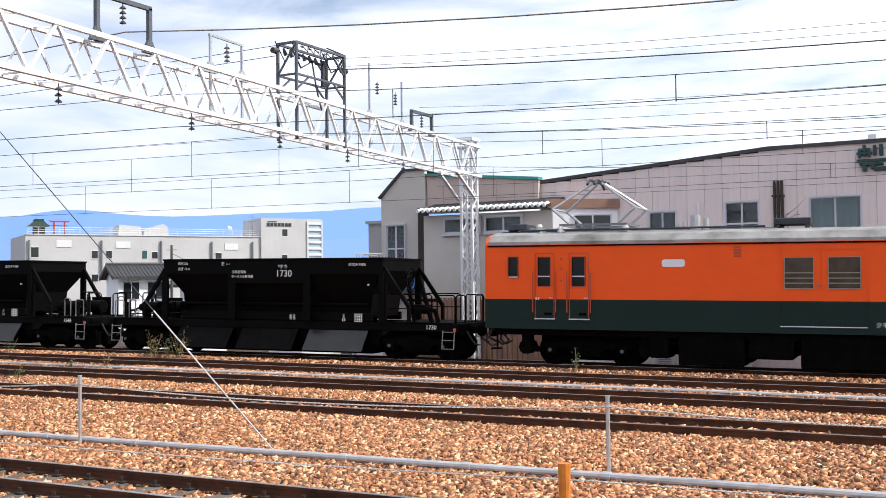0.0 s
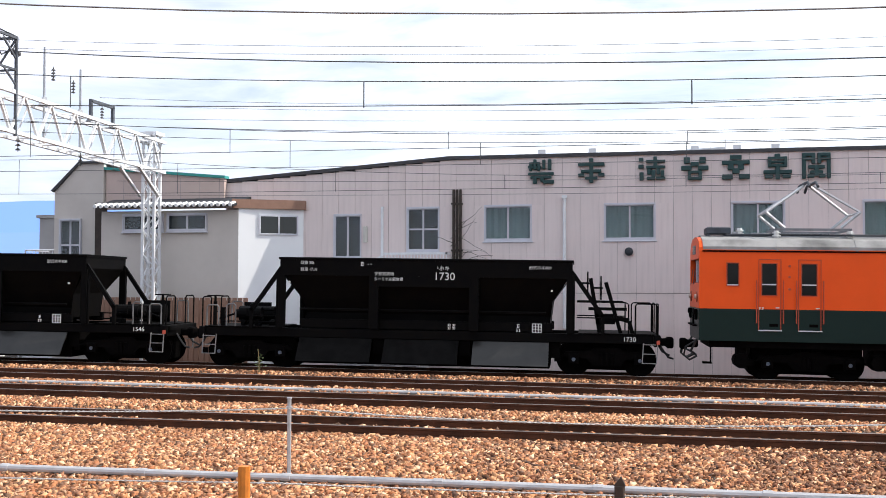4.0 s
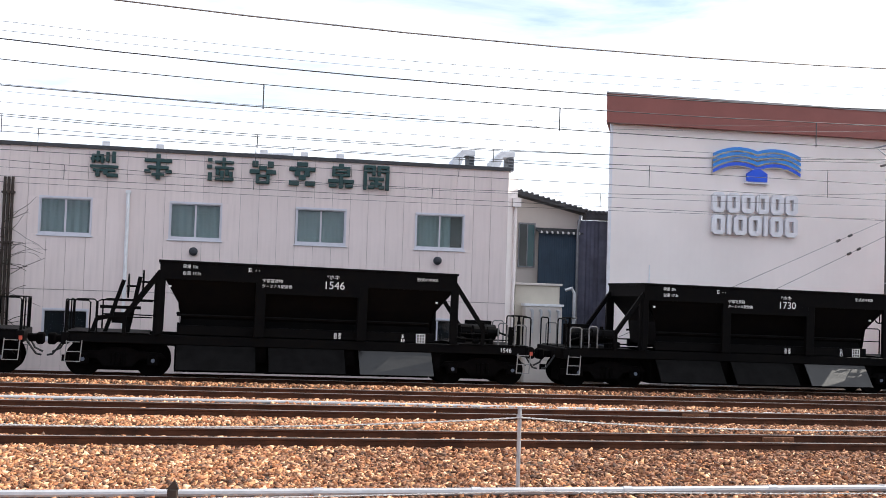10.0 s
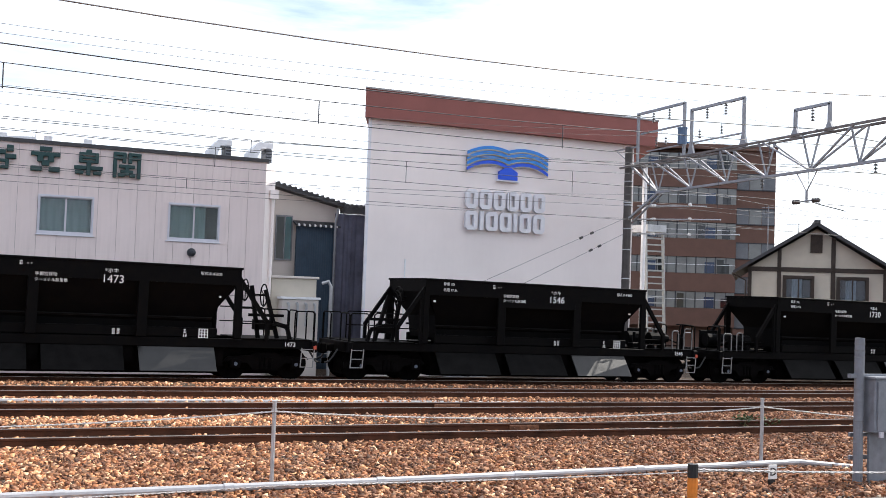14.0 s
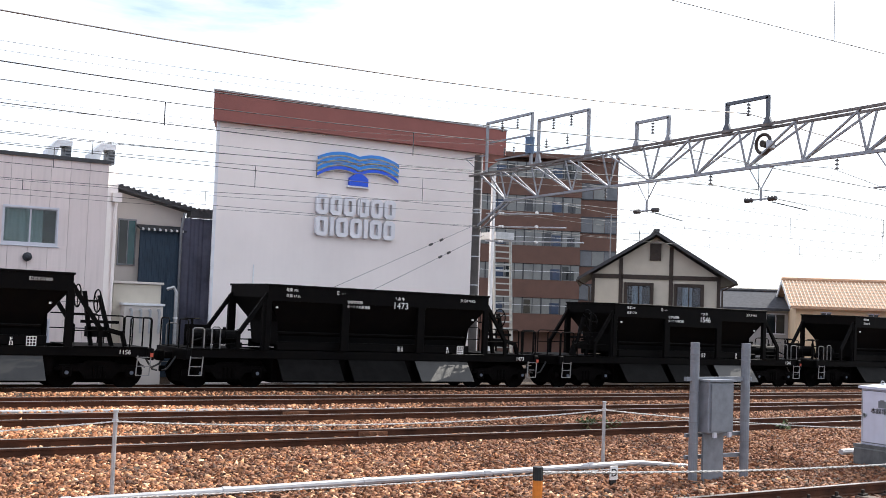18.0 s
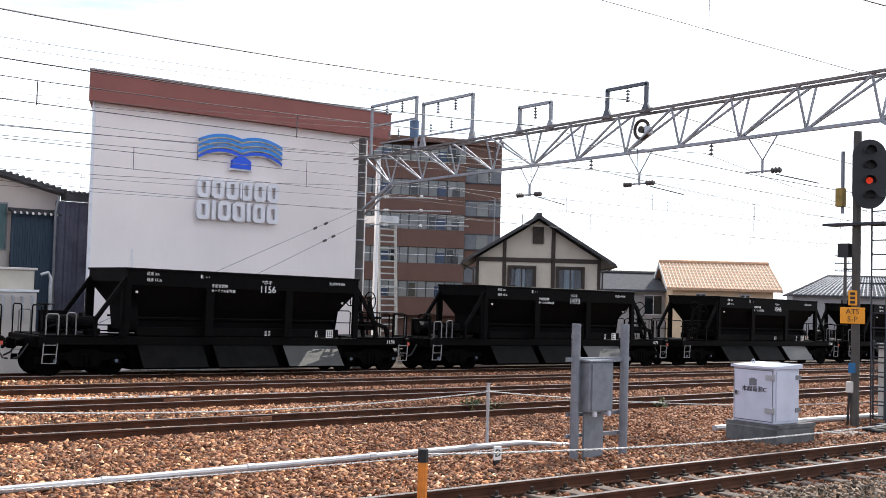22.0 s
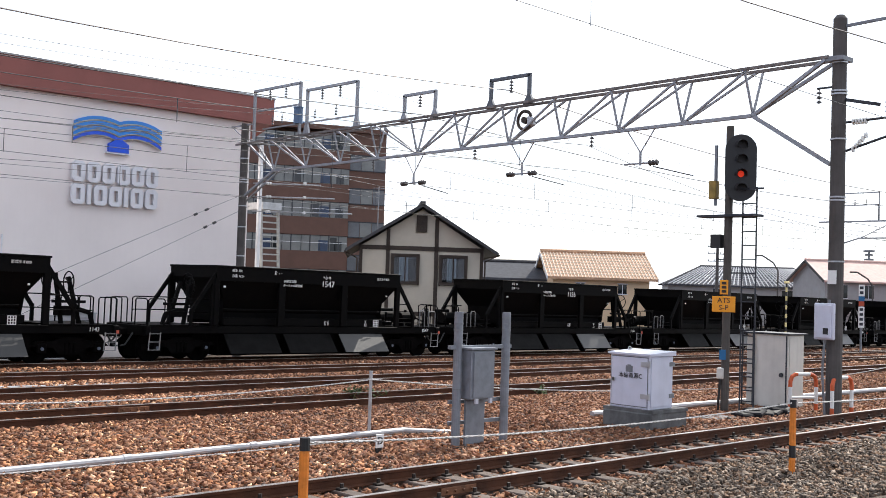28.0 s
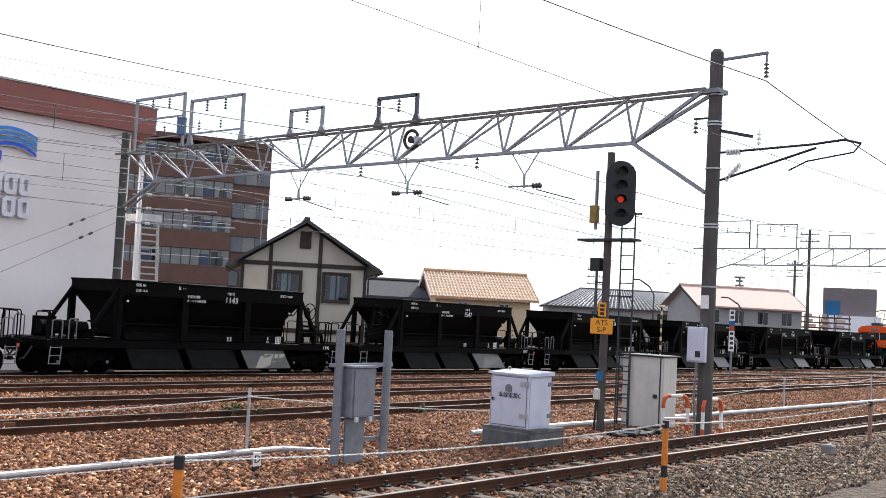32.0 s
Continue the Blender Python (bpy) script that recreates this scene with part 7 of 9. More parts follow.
def far_left():
    """White factory with a roof shrine, a small tiled house and hills."""
    m = pose(-107.8, 90.0, 0, 0, 0, 58.8)
    b = thing("white_factory", "long white flat-roofed factory in the distance", "building", m)
    part("wall", Kit().box(0, 0, -0.8, 30.0, 12, 9.4), M_FACTORY, b, "white wall")
    part("parapet", Kit().box(-0.1, -0.12, 9.4, 30.0, 0.25, 9.5), M_FACTRIM, b)
    part("tower", Kit().box(30.0, -0.3, -0.8, 38.9, 7, 12.0), M_FACTORY, b, "taller white end block")
    part("slat_recess", Kit().box(36.75, -0.34, 2.0, 38.8, -0.29, 11.6), M_SLATGAP, b, "pale blue recess behind the slats")
    for i in range(11):
        part("tower_slat", Kit().box(36.7, -0.5, 11.2 - i * 0.86, 38.85, -0.32, 11.55 - i * 0.86), M_FACTRIM, b)
    part("tower_edge", Kit().box(36.6, -0.5, -0.8, 36.78, -0.3, 11.7).box(38.72, -0.5, -0.8, 38.9, -0.3, 11.7), M_FACTRIM, b)
    for x, z0, z1, w2 in ((1.1, 6.63, 7.86, 0.42), (8.2, 6.5, 7.46, 0.36), (9.95, 6.5, 7.47, 0.34), (15.7, 6.5, 7.36, 0.36), (24.15, 6.5, 7.26, 0.4), (33.4, 9.58, 10.52, 0.36), (33.35, 6.2, 7.04, 0.36), (8.2, 3.6, 4.5, 0.36), (15.7, 3.6, 4.5, 0.36)):
        y = -0.3 if x > 30 else 0
        part("window", Kit().box(x - w2, y - 0.03, z0, x + w2, y + 0.02, z1), M_PANE, b, "small dark window")
        part("window_frame", Kit().box(x - w2 - 0.08, y - 0.05, z0 - 0.08, x + w2 + 0.08, y - 0.01, z0).box(x - w2 - 0.08, y - 0.05, z1, x + w2 + 0.08, y - 0.01, z1 + 0.08), M_FACTRIM, b)
    part("window", Kit().box(14.1, -0.04, 6.5, 14.7, 0.02, 7.5), M_TEALPANE, b, "small teal window")
    for x, z in ((4.5, 7.9), (11.7, 7.8), (25.9, 7.66)):
        part("wall_panel", Kit().box(x - 0.9, -0.06, z, x + 0.9, 0.0, z + 0.85), M_FACTRIM, b, "blank white wall panel")
    for x in (0.4, 9.0, 16.5, 23.2, 28.8):
        part("vent_stack", Kit().cyl((x, -0.2, 4.0), (x, -0.2, 8.75), 0.13, 6), M_GREYST, b)
    for i in range(25):
        part("roof_rail_post", Kit().cyl((0.3 + i * 1.23, 0.3, 9.5), (0.3 + i * 1.23, 0.3, 10.35), 0.035, 4), M_FACTRIM, b)
    for z in (9.8, 10.08, 10.35):
        part("roof_rail", Kit().cyl((0.3, 0.3, z), (30.0, 0.3, z), 0.03, 4), M_FACTRIM, b)
    for i in range(7):
        part("sign_bar", Kit().box(30.8 + i * 0.52, -0.36, 10.9, 31.2 + i * 0.52, -0.3, 11.36), M_DKSTEEL, b, "dark plain sign bar")
    part("sign_bar", Kit().box(30.9, -0.36, 11.48, 32.2, -0.3, 11.62), M_AWN, b, "small blue sign bar")
    part("roof_block", Kit().prism([(11.5, 9.4), (11.7, 10.9), (14.4, 10.7), (14.6, 9.4)], "y", 2, 5), M_FACTORY, b, "white roof housing")
    part("roof_block", Kit().prism([(14.7, 9.4), (14.9, 10.2), (17.4, 11.1), (18.0, 10.7), (18.0, 9.4)], "y", 2, 5), M_FACTORY, b, "white slanting roof housing")
    part("aerial", Kit().cyl((29.2, 1, 9.4), (29.2, 1, 12.6), 0.05, 5).cyl((28.6, 1, 12.2), (29.8, 1, 12.2), 0.03, 4).cyl((28.8, 1, 11.6), (29.6, 1, 11.6), 0.03, 4), M_GREYST, b)
    part("roof_dish", Kit().cyl((26.0, 1.0, 10.6), (26.15, 0.8, 10.7), 0.35, 10, 0.15), M_FACTRIM, b)
    g = thing("torii_gate", "small red gate on the factory roof", "gate", m)
    part("lintel", Kit().prism([(2.95, 11.3), (3.2, 11.05), (5.3, 11.05), (5.55, 11.3), (5.3, 11.22), (3.2, 11.22)], "y", 1.35, 1.65), M_TORII, g)
    part("tie_beam", Kit().box(3.25, 1.42, 10.55, 5.2, 1.58, 10.68), M_TORII, g)
    for x in (3.6, 4.85):
        part("pillar", Kit().cyl((x, 1.5, 9.4), (x, 1.5, 11.08), 0.10, 8), M_TORII, g)
    h = thing("roof_shrine", "small dark green-roofed shrine on the factory roof", "shrine", m)
    part("body", Kit().box(1.2, 1.2, 9.4, 2.5, 2.4, 10.6), M_TIMBER, h)
    part("roof", Kit().prism([(0.5, 10.55), (0.9, 10.75), (1.4, 11.25), (2.2, 11.25), (2.7, 10.75), (3.1, 10.55), (2.7, 10.5), (0.9, 10.5)], "y", 0.8, 2.8), M_SHRINE, h, "dark green curved roof")
    part("ridge", Kit().box(1.3, 0.75, 11.25, 2.3, 2.85, 11.36), M_TIMBER, h)
    # what shows between the factory and the wing
    ridge_house("low_house", "low house with a dark grey tiled roof", -34.3, 70, 4.0, 4.0, 2.85, 3.5, M_STUCCOP, M_TILEBK, turn=14, wins=2, pitch=0.22)
    a = radians(-36.3)
    o = thing("balcony_house", "small white house with an orange roof edge and a railed balcony", "house", pose(78 * math.sin(a), 78 * math.cos(a), -0.6, 0, 0, 50))
    part("wall", Kit().box(-1.3, 0, 0, 1.3, 4, 3.75), M_WHITEB, o)
    part("roof_edge", Kit().box(-1.45, -0.3, 3.75, 1.45, 4.2, 3.95), M_TILEPK, o, "orange roof edge")
    for i in range(7):
        part("balcony_bar", Kit().box(-1.2 + i * 0.39, -0.35, 2.2, -1.14 + i * 0.39, -0.3, 3.0), M_WHITEST, o)
    part("balcony_floor", Kit().box(-1.3, -0.4, 2.1, 1.3, 0, 2.2), M_WHITEST, o)
    part("window", Kit().box(-0.7, -0.04, 2.3, 0.6, 0.01, 3.3), M_PANE, o, "dark window")
    a = radians(-35.9)
    o = thing("site_cabin", "white metal site cabin behind the tracks", "cabin", pose(47 * math.sin(a), 47 * math.cos(a), -0.6, 0, 0, 48))
    part("body", Kit().box(-1.55, 0, 0.1, 1.25, 2.2, 2.70, 0.06), M_WHITEB, o)
    part("roof_lip", Kit().box(-1.6, -0.05, 2.70, 1.3, 2.25, 2.78, 0.02), M_WHITEST, o)
    part("door", Kit().box(0.3, -0.03, 0.3, 1.0, 0.0, 2.3), M_ENCL, o, "grey cabin door")
    part("skid", Kit().box(-1.5, 0.1, 0, 1.2, 0.3, 0.1), M_DKSTEEL, o)
    ridge_house("small_house", "small white house with a dark grey tiled roof", -44.5, 74, 4.1, 4, 3.45, 4.15, M_WHITEB, M_TILEBK, turn=12, wins=2, pitch=0.24)
    ridge_house("gabled_house", "white house with a dark tiled roof and a sunlit gable", -41.77, 66, 3.5, 5, 2.85, 3.75, M_WHITEB, M_TILEBK, turn=-38, wins=1, pitch=0.2)
    ridge_house("low_house", "low white house with a dark tiled roof", -39.7, 60, 2.3, 2.4, 2.62, 2.98, M_WHITEB, M_TILEBK, turn=-30, wins=1, pitch=0.22)
    ridge_house("garage", "plain white garage with a flat pitched roof", -38.9, 54, 2.2, 2.4, 2.05, 2.30, M_WHITEB, M_TILEBK, turn=28, rolls=False, wins=0)
    a = radians(-42.4)
    w = thing("garden_wall", "low white garden wall with a coping", "wall", pose(52 * math.sin(a), 52 * math.cos(a), -0.6, 0, 0, 62))
    part("wall", Kit().box(-2.2, 0, 0, 2.0, 0.18, 2.1), M_WHITEB, w)
    part("coping", Kit().box(-2.25, -0.04, 2.1, 2.05, 0.22, 2.17, 0.01), M_STUCCOP, w)
    # hills
    rng = random.Random(8)
    xs = [-1500 + i * 20 for i in range(0, 69)]
    v, f = [], []
    for i, x in enumerate(xs):
        h = 48 + 16 * noise.noise((x * 0.003, 2.0, 0)) + 5 * noise.noise((x * 0.016, 5.0, 0)) - 0.026 * (x + 700)
        h = max(5, h) * (1 - smoothstep(-255, -90, x))
        v += [(x * 1.4, 560, -5), (x * 1.4, 600, h * 1.42)]
    n = len(xs)
    f = [(i * 2, i * 2 + 2, i * 2 + 3, i * 2 + 1) for i in range(n - 1)]
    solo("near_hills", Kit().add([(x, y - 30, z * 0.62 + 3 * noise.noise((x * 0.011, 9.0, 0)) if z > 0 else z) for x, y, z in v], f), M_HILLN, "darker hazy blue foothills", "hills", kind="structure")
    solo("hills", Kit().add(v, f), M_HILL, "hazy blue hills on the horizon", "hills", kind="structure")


M_FACTORY = mat("pale_grey_factory_render", (0.50, 0.495, 0.50), 0.85, 0, 0.05, 0.25, streak=0.06)
M_FACTRIM = mat("white_factory_trim", (0.66, 0.67, 0.69), 0.7, 0, 0.04, 1)
M_TORII = mat("faded_red_paint", (0.40, 0.05, 0.03), 0.6, 0, 0.1, 3)
M_SLATGAP = mat("pale_blue_glazing", (0.35, 0.45, 0.52), 0.4, 0, 0.05, 1)
M_SHRINE = mat("dark_green_copper", (0.03, 0.075, 0.06), 0.7, 0, 0.2, 3)
M_BARGE = mat("dark_barge_board", (0.05, 0.045, 0.045), 0.7, 0, 0.1, 4)
# Paler copies of the tile colours, with sun on the rolls painted in.
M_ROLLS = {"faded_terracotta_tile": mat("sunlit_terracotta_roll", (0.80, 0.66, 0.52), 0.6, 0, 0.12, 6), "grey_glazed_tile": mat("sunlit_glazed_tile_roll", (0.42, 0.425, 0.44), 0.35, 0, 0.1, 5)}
M_OFFICE = mat("taupe_office_cladding", (0.20, 0.165, 0.17), 0.8, 0, 0.06, 0.3)
M_FRAMEBR = mat("rusty_brown_frame", (0.16, 0.08, 0.045), 0.85, 0, 0.3, 3)


def far_right():
    ridge_house("yellow_house", "pale yellow house with a terracotta tiled roof", 51.85, 64, 6.5, 6, 3.35, 4.75, M_YELLOW, M_TILEOR, turn=11, wins=2, pitch=0.2, courses=9, ws=0.5)
    ridge_house("shed_roof", "low grey metal-roofed house", 47.2, 66, 7.0, 6, 3.2, 4.1, M_GREYWALL, M_TILEGR, turn=10, rolls=False)
    ridge_house("tiled_house", "low house with a grey glazed tile roof", 59.5, 112, 17.4, 9, 3.56, 5.35, M_GREYWALL, M_TILEGR, turn=8, hip=4.0, pitch=0.42, courses=8)
    ridge_house("pink_roof_house", "grey house with a faded pink roof", 65.6, 101, 11.5, 5.4, 4.1, 5.75, M_GREYWALL, M_TILEPK, turn=33, rolls=False, wins=4)
    a = radians(70.3)
    o = thing("office_block", "dark grey office block in the distance", "building", pose(330 * math.sin(a), 330 * math.cos(a), 0, 0, 0, -70))
    part("wall", Kit().box(-7.2, 0, 0, 7.2, 12, 14.3), M_OFFICE, o)
    part("sign_board", Kit().box(-6.4, -0.3, 6.0, -2.6, 0, 10.6), M_AWN, o, "blue sign board")
    part("lower_wing", Kit().box(-5.5, -2, 0, 8.5, 0, 6.4), M_WHITEB, o, "white lower wing")
    # rusty frames and posts of a yard beyond the line
    for az, r in ((67.9, 108), (68.6, 109), (69.3, 110), (70.0, 111)):
        q = radians(az)
        f = thing("storage_rack", "rusty brown steel storage frame", "storage rack", pose(r * math.sin(q), r * math.cos(q), -0.6, 0, 0, -az), group="storage racks")
        for x in (-0.6, 0.6):
            part("post", Kit().box(x - 0.05, -0.05, 0, x + 0.05, 0.05, 4.2 + 0.25 * x), M_FRAMEBR, f)
        for z in (2.2, 3.0, 3.5, 4.0):
            part("shelf_beam", Kit().box(-0.75, -0.06, z, 0.75, 0.06, z + 0.14), M_FRAMEBR, f)
            part("load", Kit().box(-0.55, -0.3, z + 0.15, 0.1 + 0.2 * math.sin(z * 9 + az), 0.3, z + 0.4), M_TILEPK if int(z * 3) % 2 else M_STUCCO, f)


main_building()
wall_balcony()
vine()
utility_cabinets_left()
wing()
roof_units()
alley()
alley_front()
second_building()
apartment()
timber_house()
far_left()
far_right()

# ---------------------------------------------------------------- gantries, wires and lineside things
def insulator(parent, p, n=3, r=0.06, h=0.30, material=None, axis="z"):
    """A string of glazed discs hanging down from p."""
    x, y, z = p
    prof = [(0.012, z)]
    for i in range(n):
        c = z - h * (i + 0.7) / (n + 0.4)
        prof += [(0.012, c + 0.004), (r * 0.45, c), (r, c - 0.035), (r, c - 0.05), (0.012, c - 0.054)]
    prof.append((0.012, z - h))
    m = 8
    v = [(x + q * math.cos(6.2832 * j / m), y + q * math.sin(6.2832 * j / m), w) for q, w in prof for j in range(m)]
    f = [(i * m + j, i * m + (j + 1) % m, (i + 1) * m + (j + 1) % m, (i + 1) * m + j) for i in range(len(prof) - 1) for j in range(m)]
    k = Kit().add(v, f + [tuple(range(m)), tuple(range((len(prof) - 1) * m, len(prof) * m))])
    return part("insulator", k, material or M_INSUL, parent, "string of glazed insulator discs")


def gate_frame(g, x, ya, yb, z0, z1, material, foot=0.0, r=0.045):
    """A small upright frame on a beam, across the tracks."""
    k = Kit().bar((x, ya, z0), (x, ya, z1), r * 2, r * 2).bar((x, yb, z0), (x, yb, z1), r * 2, r * 2).bar((x, ya - 0.04, z1), (x, yb + 0.04, z1), r * 2, r * 2)
    if foot:
        for y in (ya, yb):
            k.prism([(y - 0.2, z0), (y - 0.04, z0 + foot), (y + 0.04, z0 + foot), (y + 0.2, z0)], "x", x - 0.04, x + 0.04)
    return part("wire_frame", k, material, g, "small steel frame for overhead wires")


def right_gantry():
    g = thing("gantry", "grey steel truss gantry on dark concrete poles", "gantry")
    X, YF, YN = 22.6, 34.5, 11.28
    def zt(y):
        return 7.54 + (YF - y) * 0.0085
    def zb(y):
        return 6.44 + (YF - y) * 0.0095
    part("pole", Kit().cyl((X, YN, -0.5), (X, YN, 8.6), 0.175, 18, 0.15).cyl((X, YN, 8.6), (X, YN, 8.68), 0.15, 18, 0.09), M_POLE, g, "dark weathered concrete pole", smooth=False)
    for z in (3.2, 4.55, 4.62, 5.9, 6.9, 6.97, 7.6):
        part("pole_band", Kit().cyl((X, YN, z), (X, YN, z + 0.035), 0.178, 18), M_GALV, g)
    part("pole", Kit().cyl((X, YF + 0.5, -0.8), (X, YF + 0.5, 8.35), 0.17, 16, 0.145), M_POLE, g, "dark weathered concrete pole")
    for z in (3.3, 4.4, 5.2, 6.1, 6.2, 7.0):
        part("pole_band", Kit().cyl((X, YF + 0.5, z), (X, YF + 0.5, z + 0.04), 0.175, 16), M_GALV, g)
    for dx in (-0.22, 0.22):
        part("top_chord", Kit().bar((X + dx, YF + 0.75, zt(YF)), (X + dx, YN + 0.15, zt(YN)), 0.07, 0.07), M_CHORD, g)
    part("bottom_chord", Kit().bar((X, 33.0, zb(33)), (X, 13.4, zb(13.4)), 0.10, 0.08), M_GREYBM, g)
    n = 10
    ys = [33.0 - i * 1.96 for i in range(n + 1)]
    for i, y in enumerate(ys):
        for dx in (-0.22, 0.22):
            part("web_post", Kit().bar((X, y, zb(y)), (X + dx, y - 0.12 * (1 if dx > 0 else -1), zt(y)), 0.045, 0.045), M_GREYBM, g)
        if i < n:
            yn = ys[i + 1]
            for dx in (-0.22, 0.22):
                a, b = ((y, zt(y)), (yn, zb(yn))) if i < 4 else ((y, zb(y)), (yn, zt(yn)))
                xa, xb = (X + dx, X) if i < 4 else (X, X + dx)
                part("web_diagonal", Kit().bar((xa, a[0], a[1]), (xb, b[0], b[1]), 0.05, 0.05), M_GREYBM, g)
    for dx in (-0.22, 0.22):
        part("end_diagonal", Kit().bar((X, 13.4, zb(13.4)), (X + dx, 11.5, zt(11.5) - 0.05), 0.075, 0.075), M_GREYBM, g)
        part("end_diagonal", Kit().bar((X + dx, 34.45, zt(34.4)), (X, 33.0, zb(33)), 0.065, 0.065), M_GREYBM, g)
    part("knee_brace", Kit().bar((X, 13.4, zb(13.4)), (X, 11.45, 5.38), 0.10, 0.10), M_GREYBM, g)
    part("knee_brace", Kit().bar((X, 33.0, zb(33)), (X, 35.2, 5.45), 0.09, 0.09).bar((X + 0.2, 33.0, zb(33)), (X + 0.2, 35.2, 5.35), 0.06, 0.06), M_GREYBM, g)
    part("beam_clamp", Kit().box(X - 0.24, YN - 0.19, 7.64, X + 0.24, YN + 0.22, 7.74), M_GREYST, g)
    # frames on top
    for ya, yb, z1, mt, ft in ((31.5, 34.4, 9.52, M_GREYBM, 0.0), (28.26, 31.07, 9.2, M_GREYBM, 0.5), (24.4, 25.84, 8.44, M_GREYBM, 0.3), (20.5, 22.0, 8.48, M_DKGREY, 0.3)):
        gate_frame(g, X, ya, yb, zt(yb), z1, mt, ft)
    part("cross_arm", Kit().bar((X, 31.5, 8.75), (X, 34.2, 8.75), 0.06, 0.06).bar((X, 31.5, 8.05), (X, 33.8, 8.05), 0.05, 0.05).bar((X, 28.2, 8.05), (X, 31.2, 8.05), 0.05, 0.05), M_GREYBM, g)
    part("cross_arm", Kit().bar((X, 34.5, 8.3), (X, 36.0, 8.3), 0.05, 0.05).bar((X, 35.9, 8.3), (X, 34.7, 7.6), 0.03, 0.03), M_GREYBM, g)
    for y, z in ((32.4, 9.5), (33.4, 9.5), (29.2, 9.2), (30.2, 9.2), (25.1, 8.42), (21.2, 8.45)):
        insulator(g, (X, y, z), 4, 0.06, 0.42)
    for y, z in ((32.6, 8.5), (33.2, 8.5), (29.4, 8.5), (30.6, 8.5)):
        insulator(g, (X, y, z), 3, 0.05, 0.35)
    for y in (18.2, 22.6, 27.3):
        insulator(g, (X, y, zb(y)), 3, 0.06, 0.35)
    part("transformer_can", Kit().cyl((X, 31.6, 8.06), (X, 31.6, 8.62), 0.165, 14).cyl((X, 31.6, 8.62), (X, 31.6, 8.66), 0.18, 14), M_CANBL, g, "small blue-grey can")
    # tension wheel
    k = Kit().ring((X - 0.05, 20.6, 7.18), 0.26, 0.05, "x", 20, 6).cyl((X - 0.1, 20.6, 7.18), (X + 0.1, 20.6, 7.18), 0.10, 10)
    part("tension_wheel", k, M_TIMBER, g, "dark round tension wheel")
    part("wheel_body", Kit().box(X - 0.1, 20.28, 7.0, X + 0.1, 20.5, 7.28, 0.04), M_GALV, g)
    # hanging brackets with registration insulators
    for y in (25.3, 20.7, 16.6):
        zz = zb(y)
        part("hanger", Kit().cyl((X, y + 0.45, zz), (X, y, zz - 0.62), 0.018, 5).cyl((X, y - 0.45, zz), (X, y, zz - 0.62), 0.018, 5).cyl((X, y, zz - 0.6), (X, y, zz - 0.95), 0.035, 6).cyl((X, y - 0.5, zz - 0.9), (X, y + 0.5, zz - 0.9), 0.025, 6), M_GREYBM, g, "V-shaped hanger")
        for dy in (-0.52, -0.42, -0.32, 0.32, 0.42, 0.52):
            if y < 17 and dy > 0.2:
                continue
            part("insulator", Kit().cyl((X, y + dy - 0.03, zz - 0.9), (X, y + dy + 0.01, zz - 0.9), 0.045, 10, 0.08).cyl((X, y + dy + 0.01, zz - 0.9), (X, y + dy + 0.025, zz - 0.9), 0.08, 10), M_INSUL, g)
        part("steady_arm", Kit().cyl((X, y - 0.4, zz - 1.0), (X, y - 1.6, zz - 1.3), 0.014, 4), M_WIRE, g)
    # pull-off gear by the far pole
    for z, y2 in ((5.55, 29.6), (5.0, 28.6), (6.05, 30.4)):
        part("pull_off_arm", Kit().cyl((X, 34.3, z), (X + 0.2, y2, z - 0.25), 0.028, 6), M_GALV, g)
        for d in (0.9, 1.05, 3.2):
            part("insulator", Kit().cyl((X, 34.3 - d, z - d * 0.05), (X, 34.2 - d, z - d * 0.05), 0.05, 8), M_INSW, g)
    # arms on the near pole
    part("top_arm", Kit().bar((X, YN, 8.42), (X, 10.05, 8.46), 0.06, 0.06).bar((X, 10.08, 8.46), (X, 10.08, 8.25), 0.04, 0.04), M_GREYST, g)
    insulator(g, (X, 10.08, 8.3), 4, 0.06, 0.4)
    insulator(g, (X, 11.75, 7.1), 3, 0.06, 0.35)
    part("side_arm", Kit().bar((X, YN, 6.82), (X, 10.35, 6.6), 0.05, 0.07).bar((X, YN, 7.1), (X, 11.8, 7.1), 0.04, 0.04), M_DKSTEEL, g)
    insulator(g, (X, 10.2, 6.75), 3, 0.05, 0.35, M_INSW)
    part("cantilever_tube", Kit().tube([(X, 11.1, 6.28), (X, 9.0, 6.34), (X, 8.3, 6.40), (X, 7.95, 6.30)], 0.028).cyl((X, 11.1, 5.65), (X, 8.9, 6.26), 0.028, 6).tube([(X, 7.95, 6.30), (X, 8.1, 6.12), (X, 9.1, 5.98), (X, 9.5, 5.80)], 0.018), M_DKSTEEL, g, "dark cantilever tube")
    for z, dz in ((6.28, 0.0), (5.68, 0.07)):
        for i in range(5):
            y = 10.95 - i * 0.07
            part("insulator", Kit().cyl((X, y, z + dz * i), (X, y - 0.035, z + dz * i), 0.07, 10), M_INSW, g)
    b = thing("pole_box", "small white control box strapped to a concrete pole", "control box")
    part("body", Kit().box(X - 0.32, YN - 0.12, 1.5, X - 0.20, YN + 0.33, 2.3, 0.02), M_CAB, b)
    part("door", Kit().box(X - 0.345, YN - 0.08, 1.54, X - 0.32, YN + 0.29, 2.26, 0.01), M_CAB, b)
    part("meter_window", Kit().box(X - 0.35, YN - 0.02, 1.62, X - 0.345, YN + 0.10, 1.76), M_BLK, b)
    part("hanger_bracket", Kit().cyl((X - 0.26, YN, 2.3), (X - 0.26, YN, 2.38), 0.03, 6), M_GREYST, b)
